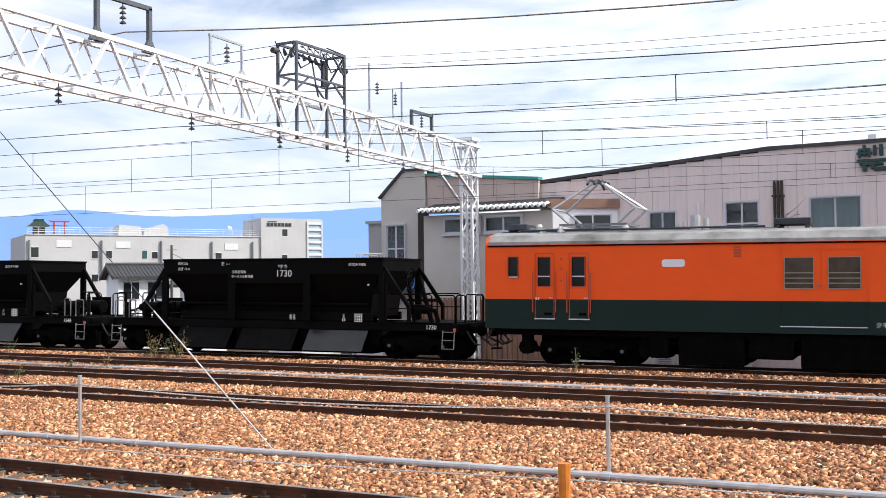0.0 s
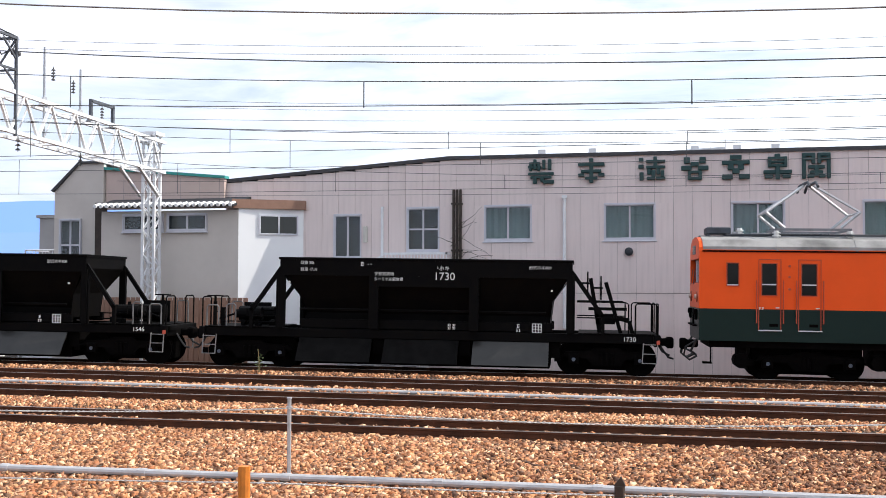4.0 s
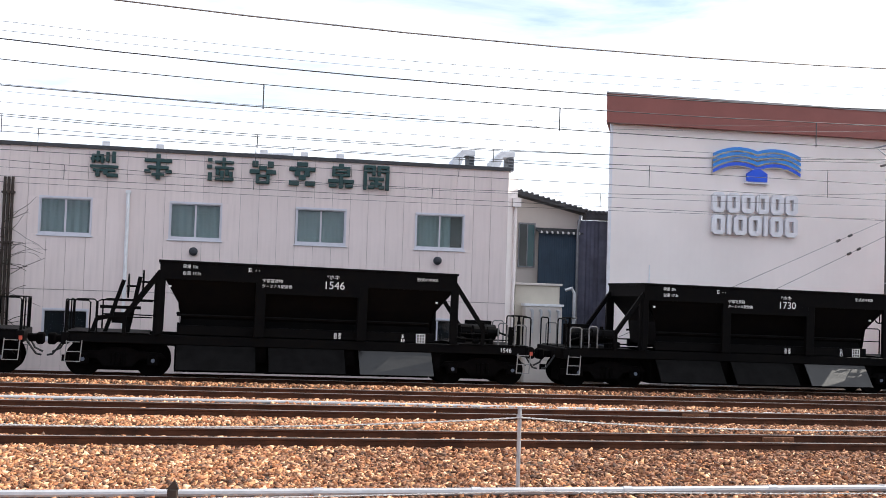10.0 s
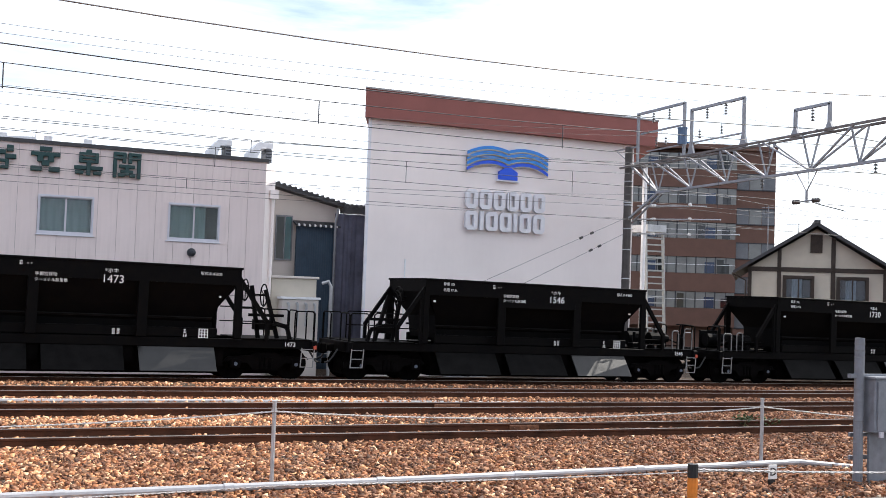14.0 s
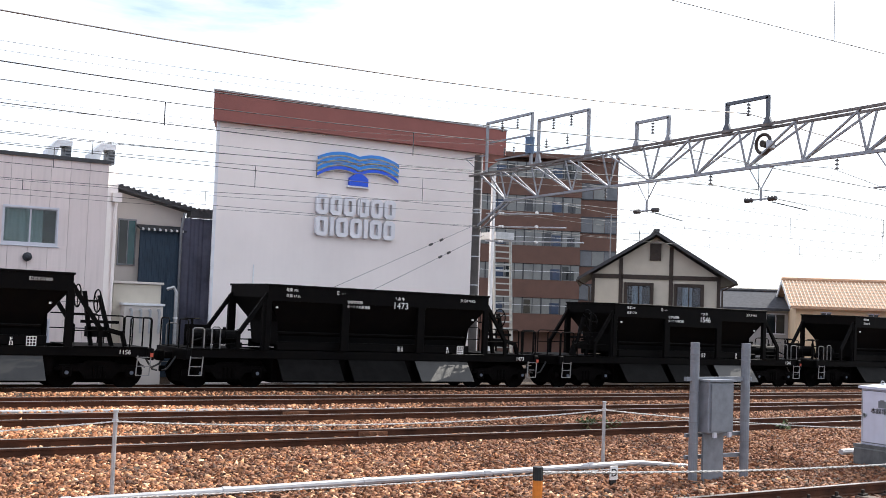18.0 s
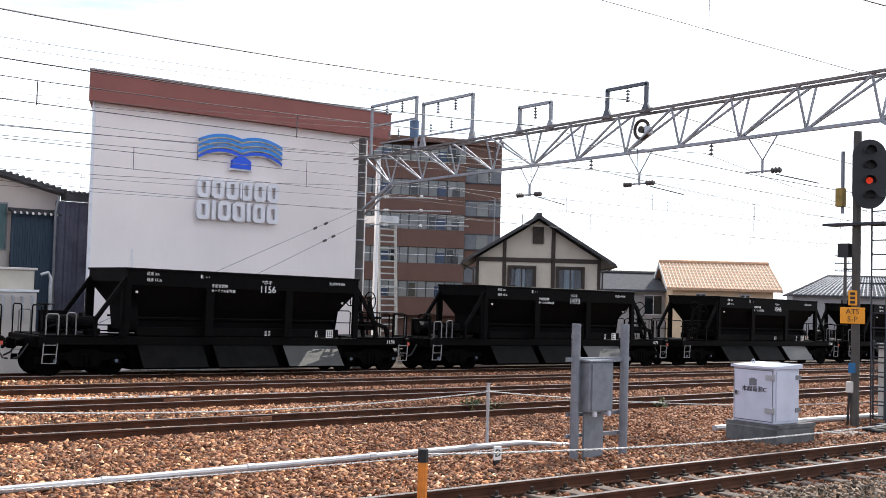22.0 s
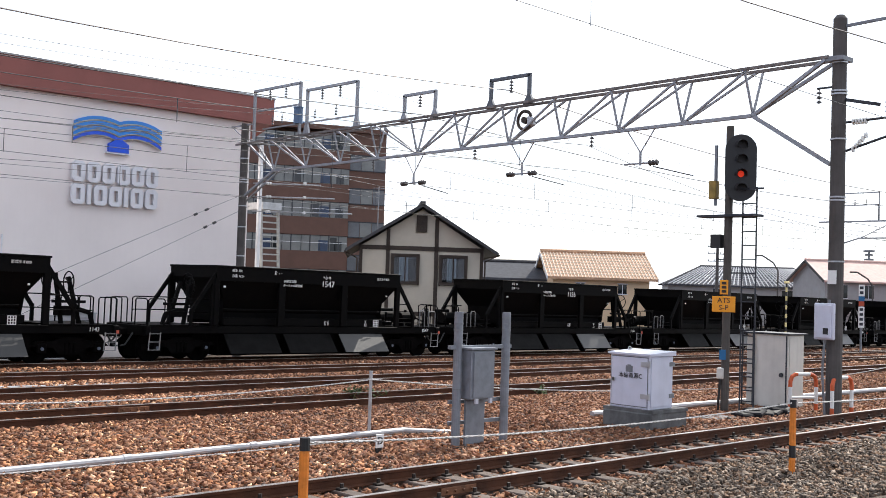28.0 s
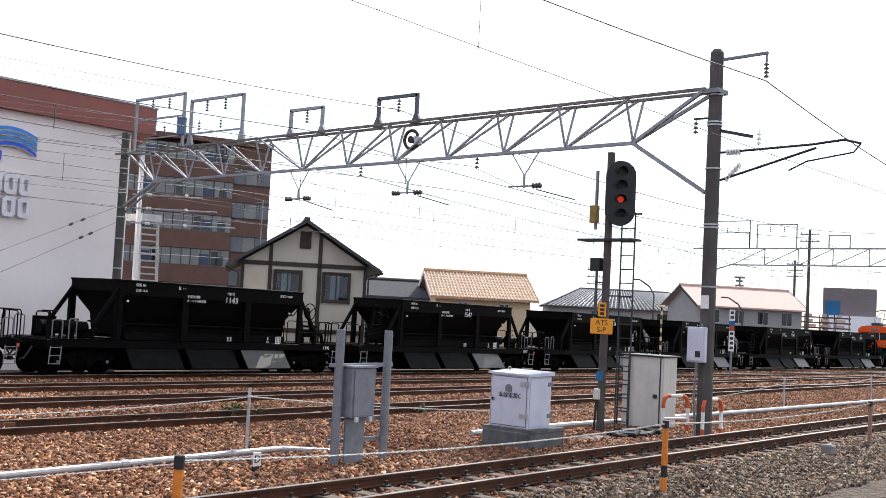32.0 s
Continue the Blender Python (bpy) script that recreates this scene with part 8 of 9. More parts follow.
    part("cable", Kit().tube([(X - 0.26, YN + 0.1, 1.5), (X - 0.24, YN + 0.15, 0.8), (X - 0.2, YN + 0.1, -0.15)], 0.03), M_GREYST, b)
    part("pole_plate", Kit().box(X - 0.215, YN - 0.12, 2.72, X - 0.205, YN + 0.08, 3.02), M_WHITE, b)


M_GREYBM = mat("pale_grey_beam_paint", (0.30, 0.31, 0.335), 0.5, 0.2, 0.1, 5)
M_CHORD = mat("rust_streaked_chord", (0.19, 0.165, 0.155), 0.6, 0.15, 0.3, 3)
M_DKGREY = mat("slate_grey_steel", (0.10, 0.11, 0.13), 0.55, 0.2, 0.12, 5)
M_CANBL = mat("blue_grey_can", (0.10, 0.16, 0.26), 0.5, 0.1, 0.1, 5)


def left_gantry():
    g = thing("gantry", "white lattice box gantry on a lattice column", "gantry")
    F, N = Vector((-17.9, 34.3, 0)), Vector((-15.89, 10.4, 0))
    d = (N - F).normalized()
    s = Vector((d.y, -d.x, 0)) * 0.33
    L = (N - F).length
    zb, zt = 6.36, 7.40
    def at(u, side, z):
        p = F + d * u + s * side
        return (p.x, p.y, z)
    for side in (-1, 1):
        for z in (zb, zt):
            part("chord", Kit().bar(at(-0.35, side, z), at(L + 0.3, side, z), 0.10, 0.10), M_WHITEST, g, "white truss chord")
    n = 34
    st = L / n
    near = 1 if s.x > 0 else -1
    for i in range(n):
        for side in (-1, 1):
            a, b = i * st, (i + 1) * st
            za, zc = (zb, zt) if i % 2 == 0 else (zt, zb)
            part("web_diagonal", Kit().bar(at(a, side, za), at(b, side, zc), *((0.065, 0.065) if side == near else (0.035, 0.035))), M_WHITEST, g)
        if i % 2 == 0:
            part("cross_tie", Kit().bar(at(i * st, -1, zb), at(i * st, 1, zb), 0.03, 0.03).bar(at(i * st, -1, zb), at((i + 1) * st, 1, zb), 0.022, 0.022), M_WHITEST, g)
            part("cross_tie", Kit().bar(at(i * st, -1, zt), at((i + 1) * st, 1, zt), 0.04, 0.04), M_WHITEST, g)
    for base in (F, N + d * 0.3):
        w = 0.21
        for sx in (-1, 1):
            for sy in (-1, 1):
                part("leg", Kit().bar((base.x + sx * w, base.y + sy * w, -0.7), (base.x + sx * w, base.y + sy * w, 7.6), 0.085, 0.085), M_WHITEST, g, "white column leg")
        m = 20
        for i in range(m):
            z0, z1 = -0.6 + i * 0.41, -0.6 + (i + 1) * 0.41
            k = Kit()
            f = 1 if i % 2 == 0 else -1
            for sgn in (-1, 1):
                k.bar((base.x - f * w, base.y + sgn * w, z0), (base.x + f * w, base.y + sgn * w, z1), 0.035, 0.035)
                k.bar((base.x + sgn * w, base.y - f * w, z0), (base.x + sgn * w, base.y + f * w, z1), 0.035, 0.035)
            part("lacing", k, M_WHITEST, g)
        part("cap", Kit().box(base.x - 0.32, base.y - 0.32, 7.6, base.x + 0.32, base.y + 0.32, 7.72), M_WHITEST, g)
    part("knee_brace", Kit().bar(at(0.2, -1, 5.5), at(1.9, -1, zb), 0.10, 0.08).bar(at(0.2, 1, 5.5), at(1.9, 1, zb), 0.10, 0.08), M_WHITEST, g)
    def X(y):
        return F.x + (F.y - y) / (F.y - N.y) * (N.x - F.x)
    # frames and masts on the beam
    gate_frame(g, X(16.1), 15.4, 16.85, zt, 8.36, M_DKGREY, 0.3)
    gate_frame(g, X(30.4), 29.75, 31.05, zt, 8.06, M_DKGREY, 0.2)
    for y, z in ((19.05, 8.28), (20.3, 8.28), (26.8, 9.05), (28.95, 8.85)):
        part("mast", Kit().bar((X(y), y, zb), (X(y), y, z), 0.05, 0.05).prism([(y - 0.22, zt), (y - 0.05, zt + 0.25), (y + 0.05, zt + 0.25), (y + 0.22, zt)], "x", X(y) - 0.04, X(y) + 0.04), M_GALV, g, "slim steel mast")
    part("mast_bar", Kit().bar((X(19.05), 19.01, 8.28), (X(20.3), 20.34, 8.28), 0.05, 0.05), M_GALV, g)
    insulator(g, (X(16.1), 16.1, 8.32), 4, 0.07, 0.45)
    insulator(g, (X(30.4), 30.4, 8.0), 4, 0.06, 0.4)
    insulator(g, (X(19.7), 19.7, 8.2), 4, 0.07, 0.45)
    for y in (14.3, 18.35, 21.95, 25.45, 29.0):
        insulator(g, (X(y), y, zb), 3, 0.07, 0.4)
    for y, z in ((27.3, 8.6), (28.5, 8.45)):
        insulator(g, (X(y), y, z), 4, 0.06, 0.4)
    # dark switch tower through the beam
    x0, tx, t0, t1, tz, tm = X(24), 0.30, 22.5, 24.7, 8.8, 7.97
    for xx in (x0 - tx, x0 + tx):
        for y in (t0, t1):
            part("tower_leg", Kit().bar((xx, y, zb - 0.1), (xx, y, tz), 0.065, 0.065), M_DKGREY, g, "dark switch tower leg")
    k = Kit()
    for xx in (x0 - tx, x0 + tx):
        k.bar((xx, t0, tz), (xx, t1, tz), 0.06, 0.06).bar((xx, t0, tm), (xx, t1, tm), 0.05, 0.05)
        k.bar((xx, t0 + 0.55, tm), (xx, t0, tm - 0.4), 0.04, 0.04).bar((xx, t1 - 0.55, tm), (xx, t1, tm - 0.4), 0.04, 0.04).bar((xx, t1 - 0.55, tz - 0.1), (xx, t1, tz - 0.55), 0.04, 0.04)
    for y in (t0, t1):
        k.bar((x0 - tx, y, tz), (x0 + tx, y, tz), 0.06, 0.06).bar((x0 - tx, y, tm), (x0 + tx, y, tm), 0.05, 0.05).bar((x0 - tx, y, tm), (x0 + tx, y, tz), 0.04, 0.04)
    part("tower_frame", k, M_DKGREY, g)
    k = Kit().bar((x0, 22.9, 8.6), (x0, 24.3, 8.45), 0.05, 0.05).tube([(x0, 22.7, 8.7), (x0, 23.1, 8.25), (x0, 23.6, 8.5), (x0, 23.8, 7.8), (x0 + 0.1, 23.9, 7.2)], 0.025).cyl((x0, 24.1, 7.9), (x0, 24.1, 8.6), 0.06, 8)
    k.tube([(x0, 24.1, 8.8), (x0, 24.5, 8.35), (x0, 25.0, 8.6), (x0, 25.2, 8.95), (x0, 24.3, 9.0)], 0.02).tube([(x0, t0 - 0.5, 8.75), (x0, t0 - 0.1, 8.3), (x0, t0 + 0.4, 8.75)], 0.015)
    for i in range(7):
        y = t0 + 0.25 + i * 0.28
        k.cyl((x0 - tx, y, tz - 0.06), (x0 - tx + 0.05, y + 0.03, tz - 0.24), 0.03, 6, 0.055).tube([(x0 + tx, y, tz - 0.05), (x0 + tx + 0.1, y + 0.12, tz - 0.22), (x0 + tx, y + 0.26, tz - 0.06)], 0.012, 4)
    part("switch_gear", k, M_DKSTEEL, g)
    for i in range(5):
        y = t0 + 0.3 + i * 0.36
        part("insulator", Kit().cyl((x0, y, tz + 0.02), (x0, y + 0.05, tz + 0.16), 0.05, 8, 0.035), M_INSW, g, "small white insulator")
    for y in (21.9, 22.0, 25.0, 25.15):
        part("insulator", Kit().cyl((x0, y, 8.5), (x0, y + 0.08, 8.52), 0.08, 8), M_INSUL, g)
    w = thing("guy_wire", "thin steel guy wire with a bright rod at its foot", "guy wire")
    a, b2 = Vector((-10.66, 13.72, -0.2)), Vector((-16.0, 10.6, 7.15))
    part("wire", Kit().cyl(a.lerp(b2, 0.3), b2, 0.008, 5), M_WIRE, w)
    part("rod", Kit().cyl(a, a.lerp(b2, 0.31), 0.013, 6), M_GALV, w, "bright galvanised rod")


def sagging(name, pts, r, group, label, parent=None, material=None, n=14):
    """A wire hung between supports (x, y, z, sag to the next one)."""
    k = Kit()
    line = []
    for (x0, y0, z0, sg), (x1, y1, z1, _) in zip(pts[:-1], pts[1:]):
        for i in range(n):
            u = i / n
            line.append((x0 + (x1 - x0) * u, y0 + (y1 - y0) * u, z0 + (z1 - z0) * u - 4 * sg * u * (1 - u)))
    line.append(pts[-1][:3])
    k.tube(line, r * (0.8 if r < 0.012 else 1.0), 5)
    if parent:
        return part(name, k, material or M_WIRE, parent)
    return solo(name, k, material or M_WIRE, label, "wire", group=group)


def wires():
    XS = (-100, -58.5, -17.3, 22.6, 63, 104)
    BEND = 6.9                        # the line swings nearer beyond the left gantry
    def run_of(zl, zm, zr, y, yr=None, left=True):
        """Heights at the two gantries and at the middle of the span between them."""
        yr = y if yr is None else yr
        sg = max(0.02, (zl + zr) / 2 - zm)
        zs = (zl, zl, zl, zr, zr, zr)
        ys = (y - 2 * BEND, y - BEND, y, yr, yr, yr)
        sgs = (sg * 0.25, sg * 0.12, sg, sg, sg, sg)
        return [(x, yy, z, s) for x, yy, z, s in zip(XS, ys, zs, sgs)][0 if left else 2:]
    G = "overhead wires"
    for yl, yr, m0, mm, m1, c0, c1 in ((22.45, 22.45, 6.4, 5.55, 6.2, 5.45, 5.22), (26.25, 26.25, 6.6, 5.83, 6.4, 5.52, 5.30), (30.0, 30.15, 6.3, 5.40, 6.2, 5.22, 5.12)):
        t = thing("catenary", "messenger and contact wire with droppers over a track", "overhead line", group=G)
        mes, con = run_of(m0, mm, m1, yl, yr), run_of(c0, (c0 + c1) / 2 - 0.03, c1, yl, yr)
        sagging("messenger_wire", mes, 0.009, "", "", t)
        sagging("contact_wire", con, 0.009, "", "", t)
        for (x0, y0, z0, sg), (x1, y1, z1, _), (_, _, w0, s2), (_, _, w1, _) in zip(mes[:-1], mes[1:], con[:-1], con[1:]):
            for i in range(8):
                u = (i + 0.5) / 8
                x, y = x0 + (x1 - x0) * u, y0 + (y1 - y0) * u
                part("dropper", Kit().cyl((x, y, z0 + (z1 - z0) * u - 4 * sg * u * (1 - u)), (x, y, w0 + (w1 - w0) * u - 4 * s2 * u * (1 - u) - 0.02), 0.009, 4), M_WIRE, t)
    # the two nearer lines, whose contact wires sag as well
    for y, xs, (m0, ms, m1), (c0, cs, c1), xd in ((18.4, (-17.28, 22.6), (6.86, 0.78, 6.32), (6.11, 0.42, 5.60), (-11.3, -5.5, 0.2, 5.4, 10.35, 15.4, 20.0)), (9.5, (-17.0, 21.3), (7.7, 0.56, 7.52), (6.44, 0.0, 6.02), (-11, -5.5, 0, 4.7, 11.7))):
        t = thing("catenary", "messenger and contact wire with droppers over a track", "overhead line", group=G)
        span = xs[1] - xs[0]
        sup = [xs[0] - span, xs[0], xs[1], xs[1] + span]
        yb = (y - BEND, y, y, y) if y > 12 else (y, y, y, y)
        sagging("messenger_wire", [(x, yy, z, s) for x, yy, z, s in zip(sup, yb, (m0, m0, m1, m1), (ms * 0.15, ms, ms * 2.1, ms))], 0.013 if y < 12 else 0.010, "", "", t, M_WIREP if y < 12 else None)
        sagging("contact_wire", [(x, yy, z, s) for x, yy, z, s in zip(sup, yb, (c0, c0, c1, c1), (0.05, cs, cs, cs))], 0.008 if y < 12 else 0.011, "", "", t)
        for x in xd:
            u = (x - xs[0]) / span
            part("dropper", Kit().cyl((x, y, m0 + (m1 - m0) * u - 4 * ms * u * (1 - u)), (x, y, c0 + (c1 - c0) * u - 4 * cs * u * (1 - u) - 0.03), 0.005 if y < 12 else 0.011, 4), M_WIRE, t)
    L = "bare overhead feeder wire"
    sagging("feeder_wire", [(-60, 13.5, 8.4, 0.7), (-17.2, 17.0, 8.0, 0.954), (22.6, 21.2, 8.10, 0.9), (63, 21.2, 8.0, 0)], 0.015, G, "thick bare feeder wire", material=M_WIREP)
    for zl, zm, zr, y, yr, r in ((8.80, 8.19, 8.96, 24.7, 28.0, 0.007), (8.575, 8.40, 9.51, 24.7, 32.0, 0.007), (8.50, 7.42, 7.76, 24.7, 25.0, 0.015), (8.15, 7.70, 8.75, 29.8, 33.3, 0.007), (7.95, 7.55, 8.6, 29.9, 33.6, 0.007), (7.55, 6.92, 7.0, 30.0, 30.0, 0.008), (6.45, 5.62, 6.6, 22.45, 24.0, 0.009), (5.7, 5.45, 5.75, 30.9, 31.2, 0.007), (5.3, 5.1, 5.35, 31.4, 31.6, 0.007)):
        sagging("feeder_wire", run_of(zl, zm, zr, y, yr, zl == 7.55), r, G, L)
    for z in (8.72, 8.45):
        sagging("feeder_wire", [(-60, 16.5, z + 0.1, 0.55), (-17.2, 22.3, z, 0)], 0.011, G, L)
    # steep stays in front of the cream hall
    for y0, z0, x1, z1 in ((34.3, 5.75, 12.0, 1.0), (34.3, 5.2, 14.0, 1.0)):
        sagging("stay_wire", [(22.5, y0, z0, 0.0), (x1, 34.6, z1, 0)], 0.009, "stay wires", "thin stay wire with small insulators", n=2)
        for u in (0.24, 0.30):
            p = Vector((22.5, y0, z0)).lerp(Vector((x1, 34.6, z1)), u * 0.7)
            solo("stay_insulator", Kit().cyl(p, p + Vector((-0.12, 0, -0.06)), 0.045, 8), M_INSUL, "small dark stay insulator on a wire", "insulator", group="stay wires")


def rope(parent, p, q, sag, r=0.0125):
    """A two-strand twisted rope."""
    p, q = Vector(p), Vector(q)
    L = (q - p).length
    n = int(L / 0.06)
    for ph in (0, math.pi):
        line = []
        for i in range(n + 1):
            u = i / n
            c = p.lerp(q, u)
            c.z -= 4 * sag * u * (1 - u)
            a = u * L / 0.16 * 2 * math.pi + ph
            line.append(c + Vector((0, math.cos(a), math.sin(a))) * r * 0.6)
        part("rope_strand", Kit().tube(line, r * 0.62, 4), M_ROPE, parent)


def fences():
    f = thing("rope_fence", "thin steel posts linked by sagging twisted rope", "fence")
    P = [(-22.8, 12.6), (-13.9, 12.7), (-5.0, 13.4), (3.67, 14.0), (11.65, 13.95), (33.3, 13.9), (41.3, 13.9)]
    tops = []
    for i, (x, y) in enumerate(P):
        zt = {0: 0.95, 1: 1.0, 2: 0.93, 3: 0.93, 4: 0.93}.get(i, 0.75)
        part("post", Kit().cyl((x, y, -0.35), (x, y, zt), 0.028, 8).cyl((x, y, zt), (x, y, zt + 0.02), 0.035, 8).cyl((x, y, zt - 0.13), (x, y, zt - 0.10), 0.042, 8), M_GALV, f, "galvanised steel post")
        tops.append((x, y - 0.03, zt - 0.12))
    for a, b in zip(tops[:-1], tops[1:]):
        L = abs(b[0] - a[0])
        rope(f, a, b, 0.13 if L < 12 else 0.5)
        if L < 12:
            rope(f, (a[0], a[1] - 0.55, -0.06), (b[0], b[1] - 0.55, -0.06), 0.03)
    o = thing("orange_rope_line", "orange-topped posts with twisted rope beside the near track", "fence")
    Q = [(-3.4, 8.1, 0.97), (6.0, 8.1, 0.97), (14.97, 8.1, 0.88), (25.4, 8.55, 0.8)]
    for i, (x, y, z) in enumerate(Q):
        p = part("post", Kit().cyl((x, y, -0.3), (x, y, z - 0.12), 0.048, 10), M_SAFE if i < 3 else M_BROWNF, o, "orange painted post")
        part("post_top", Kit().cyl((x, y, z - 0.12), (x, y, z), 0.050, 10), M_SAFE if i == 0 else M_BLK, p, "dark post top")
        if i == 2:
            part("dark_band", Kit().cyl((x, y, 0.02), (x, y, 0.2), 0.0495, 10), M_BLK, p)
    for a, b in zip(Q[1:-1], Q[2:]):
        rope(o, (a[0], a[1], a[2] - 0.05), (b[0], b[1], b[2] - 0.05), 0.10)


def pipes():
    c = thing("cable_conduit", "pale grey cable conduit laid on the ballast", "conduit")
    pts = [(-24, 12.85), (-14, 13.0), (-4, 13.35), (4, 13.55), (12.4, 13.95)]
    k = Kit().tube([(x, y, groundz(x, y) + 0.09) for x, y in pts] + [(13.3, 13.7, groundz(13.3, 13.7) + 0.02)], 0.05, 10)
    part("tube", k, M_PIPE, c)
    for (x0, y0), (x1, y1) in zip(pts[:-1], pts[1:]):
        m = int((x1 - x0) / 2)
        for i in range(m):
            u = (i + 0.5) / m
            x, y = x0 + (x1 - x0) * u, y0 + (y1 - y0) * u
            z0 = groundz(x0, y0) + 0.09 + (groundz(x1, y1) - groundz(x0, y0)) * u
            part("collar", Kit().cyl((x - 0.06, y, z0), (x + 0.06, y, z0), 0.06, 10), M_PIPE, c)
    c = thing("cable_conduit", "white cable conduit between two far tracks", "conduit")
    part("tube", bend_kit(Kit().tube([(x, 24.15, groundz(x, 24.15) + 0.05 - 0.006 * max(0, x - 2)) for x in range(-36, 39, 3)], 0.042, 8)), M_PIPE, c)
    c = thing("cable_conduit", "white cable conduit behind the cabinets", "conduit")
    part("tube", Kit().tube([(17.5, 13.9, -0.1), (20.7, 13.8, -0.08), (30, 13.4, -0.08), (44, 13.1, -0.08)], 0.06, 8), M_PIPE, c)
    s = solo("wooden_stub", Kit().box(-0.78, 12.95, -0.35, -0.66, 13.05, 0.06, 0.02).prism([(-0.79, 0.05), (-0.65, 0.05), (-0.70, 0.16)], "y", 12.96, 13.04), M_TIMBER, "dark broken wooden stub in the ballast", "stake")


M_PIPE = mat("pale_conduit", (0.46, 0.46, 0.475), 0.45, 0.15, 0.1, 5)


def lineside():
    # twin steel posts with a grey box and plate between them
    b = thing("junction_box_stand", "two banded steel posts carrying a grey junction box", "junction box", pose(12.7, 12.43, -0.2))
    for x in (-0.52, 0.60):
        p = part("post", Kit().cyl((x, 0, -0.1), (x, 0, 2.2), 0.072, 14), M_GALVD, b, "round galvanised post")
        for z in (1.42, 1.9, 2.0, 2.1, 0.95, 0.62):
            part("band", Kit().cyl((x, 0, z), (x, 0, z + 0.02), 0.077, 14), M_GREYST, p)
    part("box", Kit().box(-0.42, -0.22, 0.80, 0.12, 0.02, 1.6, 0.015), M_GALVD, b, "grey steel junction box")
    part("box_lid", Kit().box(-0.44, -0.25, 1.6, 0.14, 0.04, 1.63).box(-0.38, -0.245, 0.84, 0.08, -0.22, 1.56), M_GALVD, b)
    part("latch", Kit().box(-0.34, -0.26, 0.74, -0.28, -0.22, 0.82), M_ALU, b)
    part("latch", Kit().box(-0.02, -0.26, 0.74, 0.04, -0.22, 0.82), M_ALU, b)
    part("rail", Kit().box(-0.7, -0.02, 1.60, 0.72, 0.05, 1.66), M_GALVD, b)
    part("rail", Kit().box(-0.62, 0.06, 0.72, 0.7, 0.1, 0.78), M_GALVD, b)
    part("rail", Kit().box(-0.62, 0.06, 0.38, 0.7, 0.1, 0.44), M_GALVD, b)
    part("plate", Kit().box(-0.40, -0.10, -0.05, 0.03, -0.06, 0.78), M_GALVD, b, "flat grey cable cover plate")
    # cabinet with the power sign
    c = thing("power_cabinet", "pale lavender-grey power cabinet on a concrete base", "cabinet", pose(17.08, 12.38, -0.2))
    part("base", Kit().box(-0.44, -0.55, -0.2, 0.72, 0.58, 0.36, 0.02).box(-0.42, -0.56, 0.36, 0.74, 0.59, 0.42), M_CONCD, c, "concrete base block")
    part("body", Kit().box(-0.38, -0.44, 0.42, 0.38, 0.46, 1.42, 0.012), M_CAB, c)
    part("roof", Kit().prism([(-0.42, 1.42), (-0.42, 1.46), (0.42, 1.50), (0.42, 1.42)], "y", -0.48, 0.50), M_CAB, c)
    part("door", Kit().box(-0.395, -0.40, 0.47, -0.38, 0.42, 1.38, 0.004), M_CAB, c)
    part("door_gap", Kit().box(-0.386, -0.415, 0.455, -0.3805, 0.435, 1.395), M_GREYST, c)
    part("door", Kit().box(-0.33, -0.455, 0.47, 0.33, -0.44, 1.38, 0.004), M_CAB, c)
    for z in (0.62, 1.22):
        part("hinge", Kit().box(-0.41, -0.44, z, -0.38, -0.26, z + 0.09).cyl((-0.40, -0.455, z - 0.02), (-0.40, -0.455, z + 0.11), 0.02, 6), M_GALV, c)
        part("hinge", Kit().box(0.24, -0.47, z, 0.40, -0.44, z + 0.08), M_GREYST, c)
    part("handle", Kit().cyl((-0.395, 0.36, 0.95), (-0.43, 0.36, 0.95), 0.035, 8).box(-0.43, 0.34, 0.9, -0.42, 0.38, 0.98), M_GALV, c)
    part("lifting_eye", Kit().ring((0.0, 0.3, 1.52), 0.035, 0.01, "x", 10, 4), M_GALV, c)
    part("notice", Kit().box(-0.400, -0.07, 1.10, -0.395, 0.09, 1.22).box(-0.402, -0.03, 1.20, -0.397, 0.05, 1.24), M_GREYST, c)
    words("lettering", "本線電源C", 0.115, M_BLK, c, Matrix.Translation((-0.398, -0.02, 1.03)) @ Euler((math.pi / 2, 0, -math.pi / 2)).to_matrix().to_4x4(), "black painted sign")
    # D board
    d = thing("marker_board", "small white board with a black letter D", "marker", pose(10.72, 12.6, -0.2))
    part("stake", Kit().box(-0.05, -0.02, -0.1, 0.05, 0.02, 0.16), M_BLK, d)
    part("board", Kit().box(-0.075, -0.03, 0.12, 0.075, -0.01, 0.33, 0.006), M_WHITE, d)
    words("lettering", "D", 0.16, M_BLK, d, facing(0, -0.034, 0.225), "black letter")
    # beige cabinet with ladder
    c = thing("relay_cabinet", "tall beige relay cabinet with a steel ladder", "cabinet", pose(23.35, 13.02, -0.25))
    part("body", Kit().box(-0.5, -0.5, 0.0, 0.24, 0.55, 1.78, 0.01), M_BEIGE, c)
    part("roof", Kit().box(-0.56, -0.56, 1.78, 0.30, 0.60, 1.82, 0.01), M_DKSTEEL, c, "dark steel roof")
    part("door", Kit().box(-0.515, -0.46, 0.06, -0.5, 0.30, 1.72), M_BEIGE, c)
    part("door", Kit().box(-0.44, -0.515, 0.06, 0.18, -0.5, 1.72), M_BEIGE, c)
    part("door_seam", Kit().box(-0.52, -0.48, 0.02, -0.502, -0.455, 1.76), M_DKSTEEL, c)
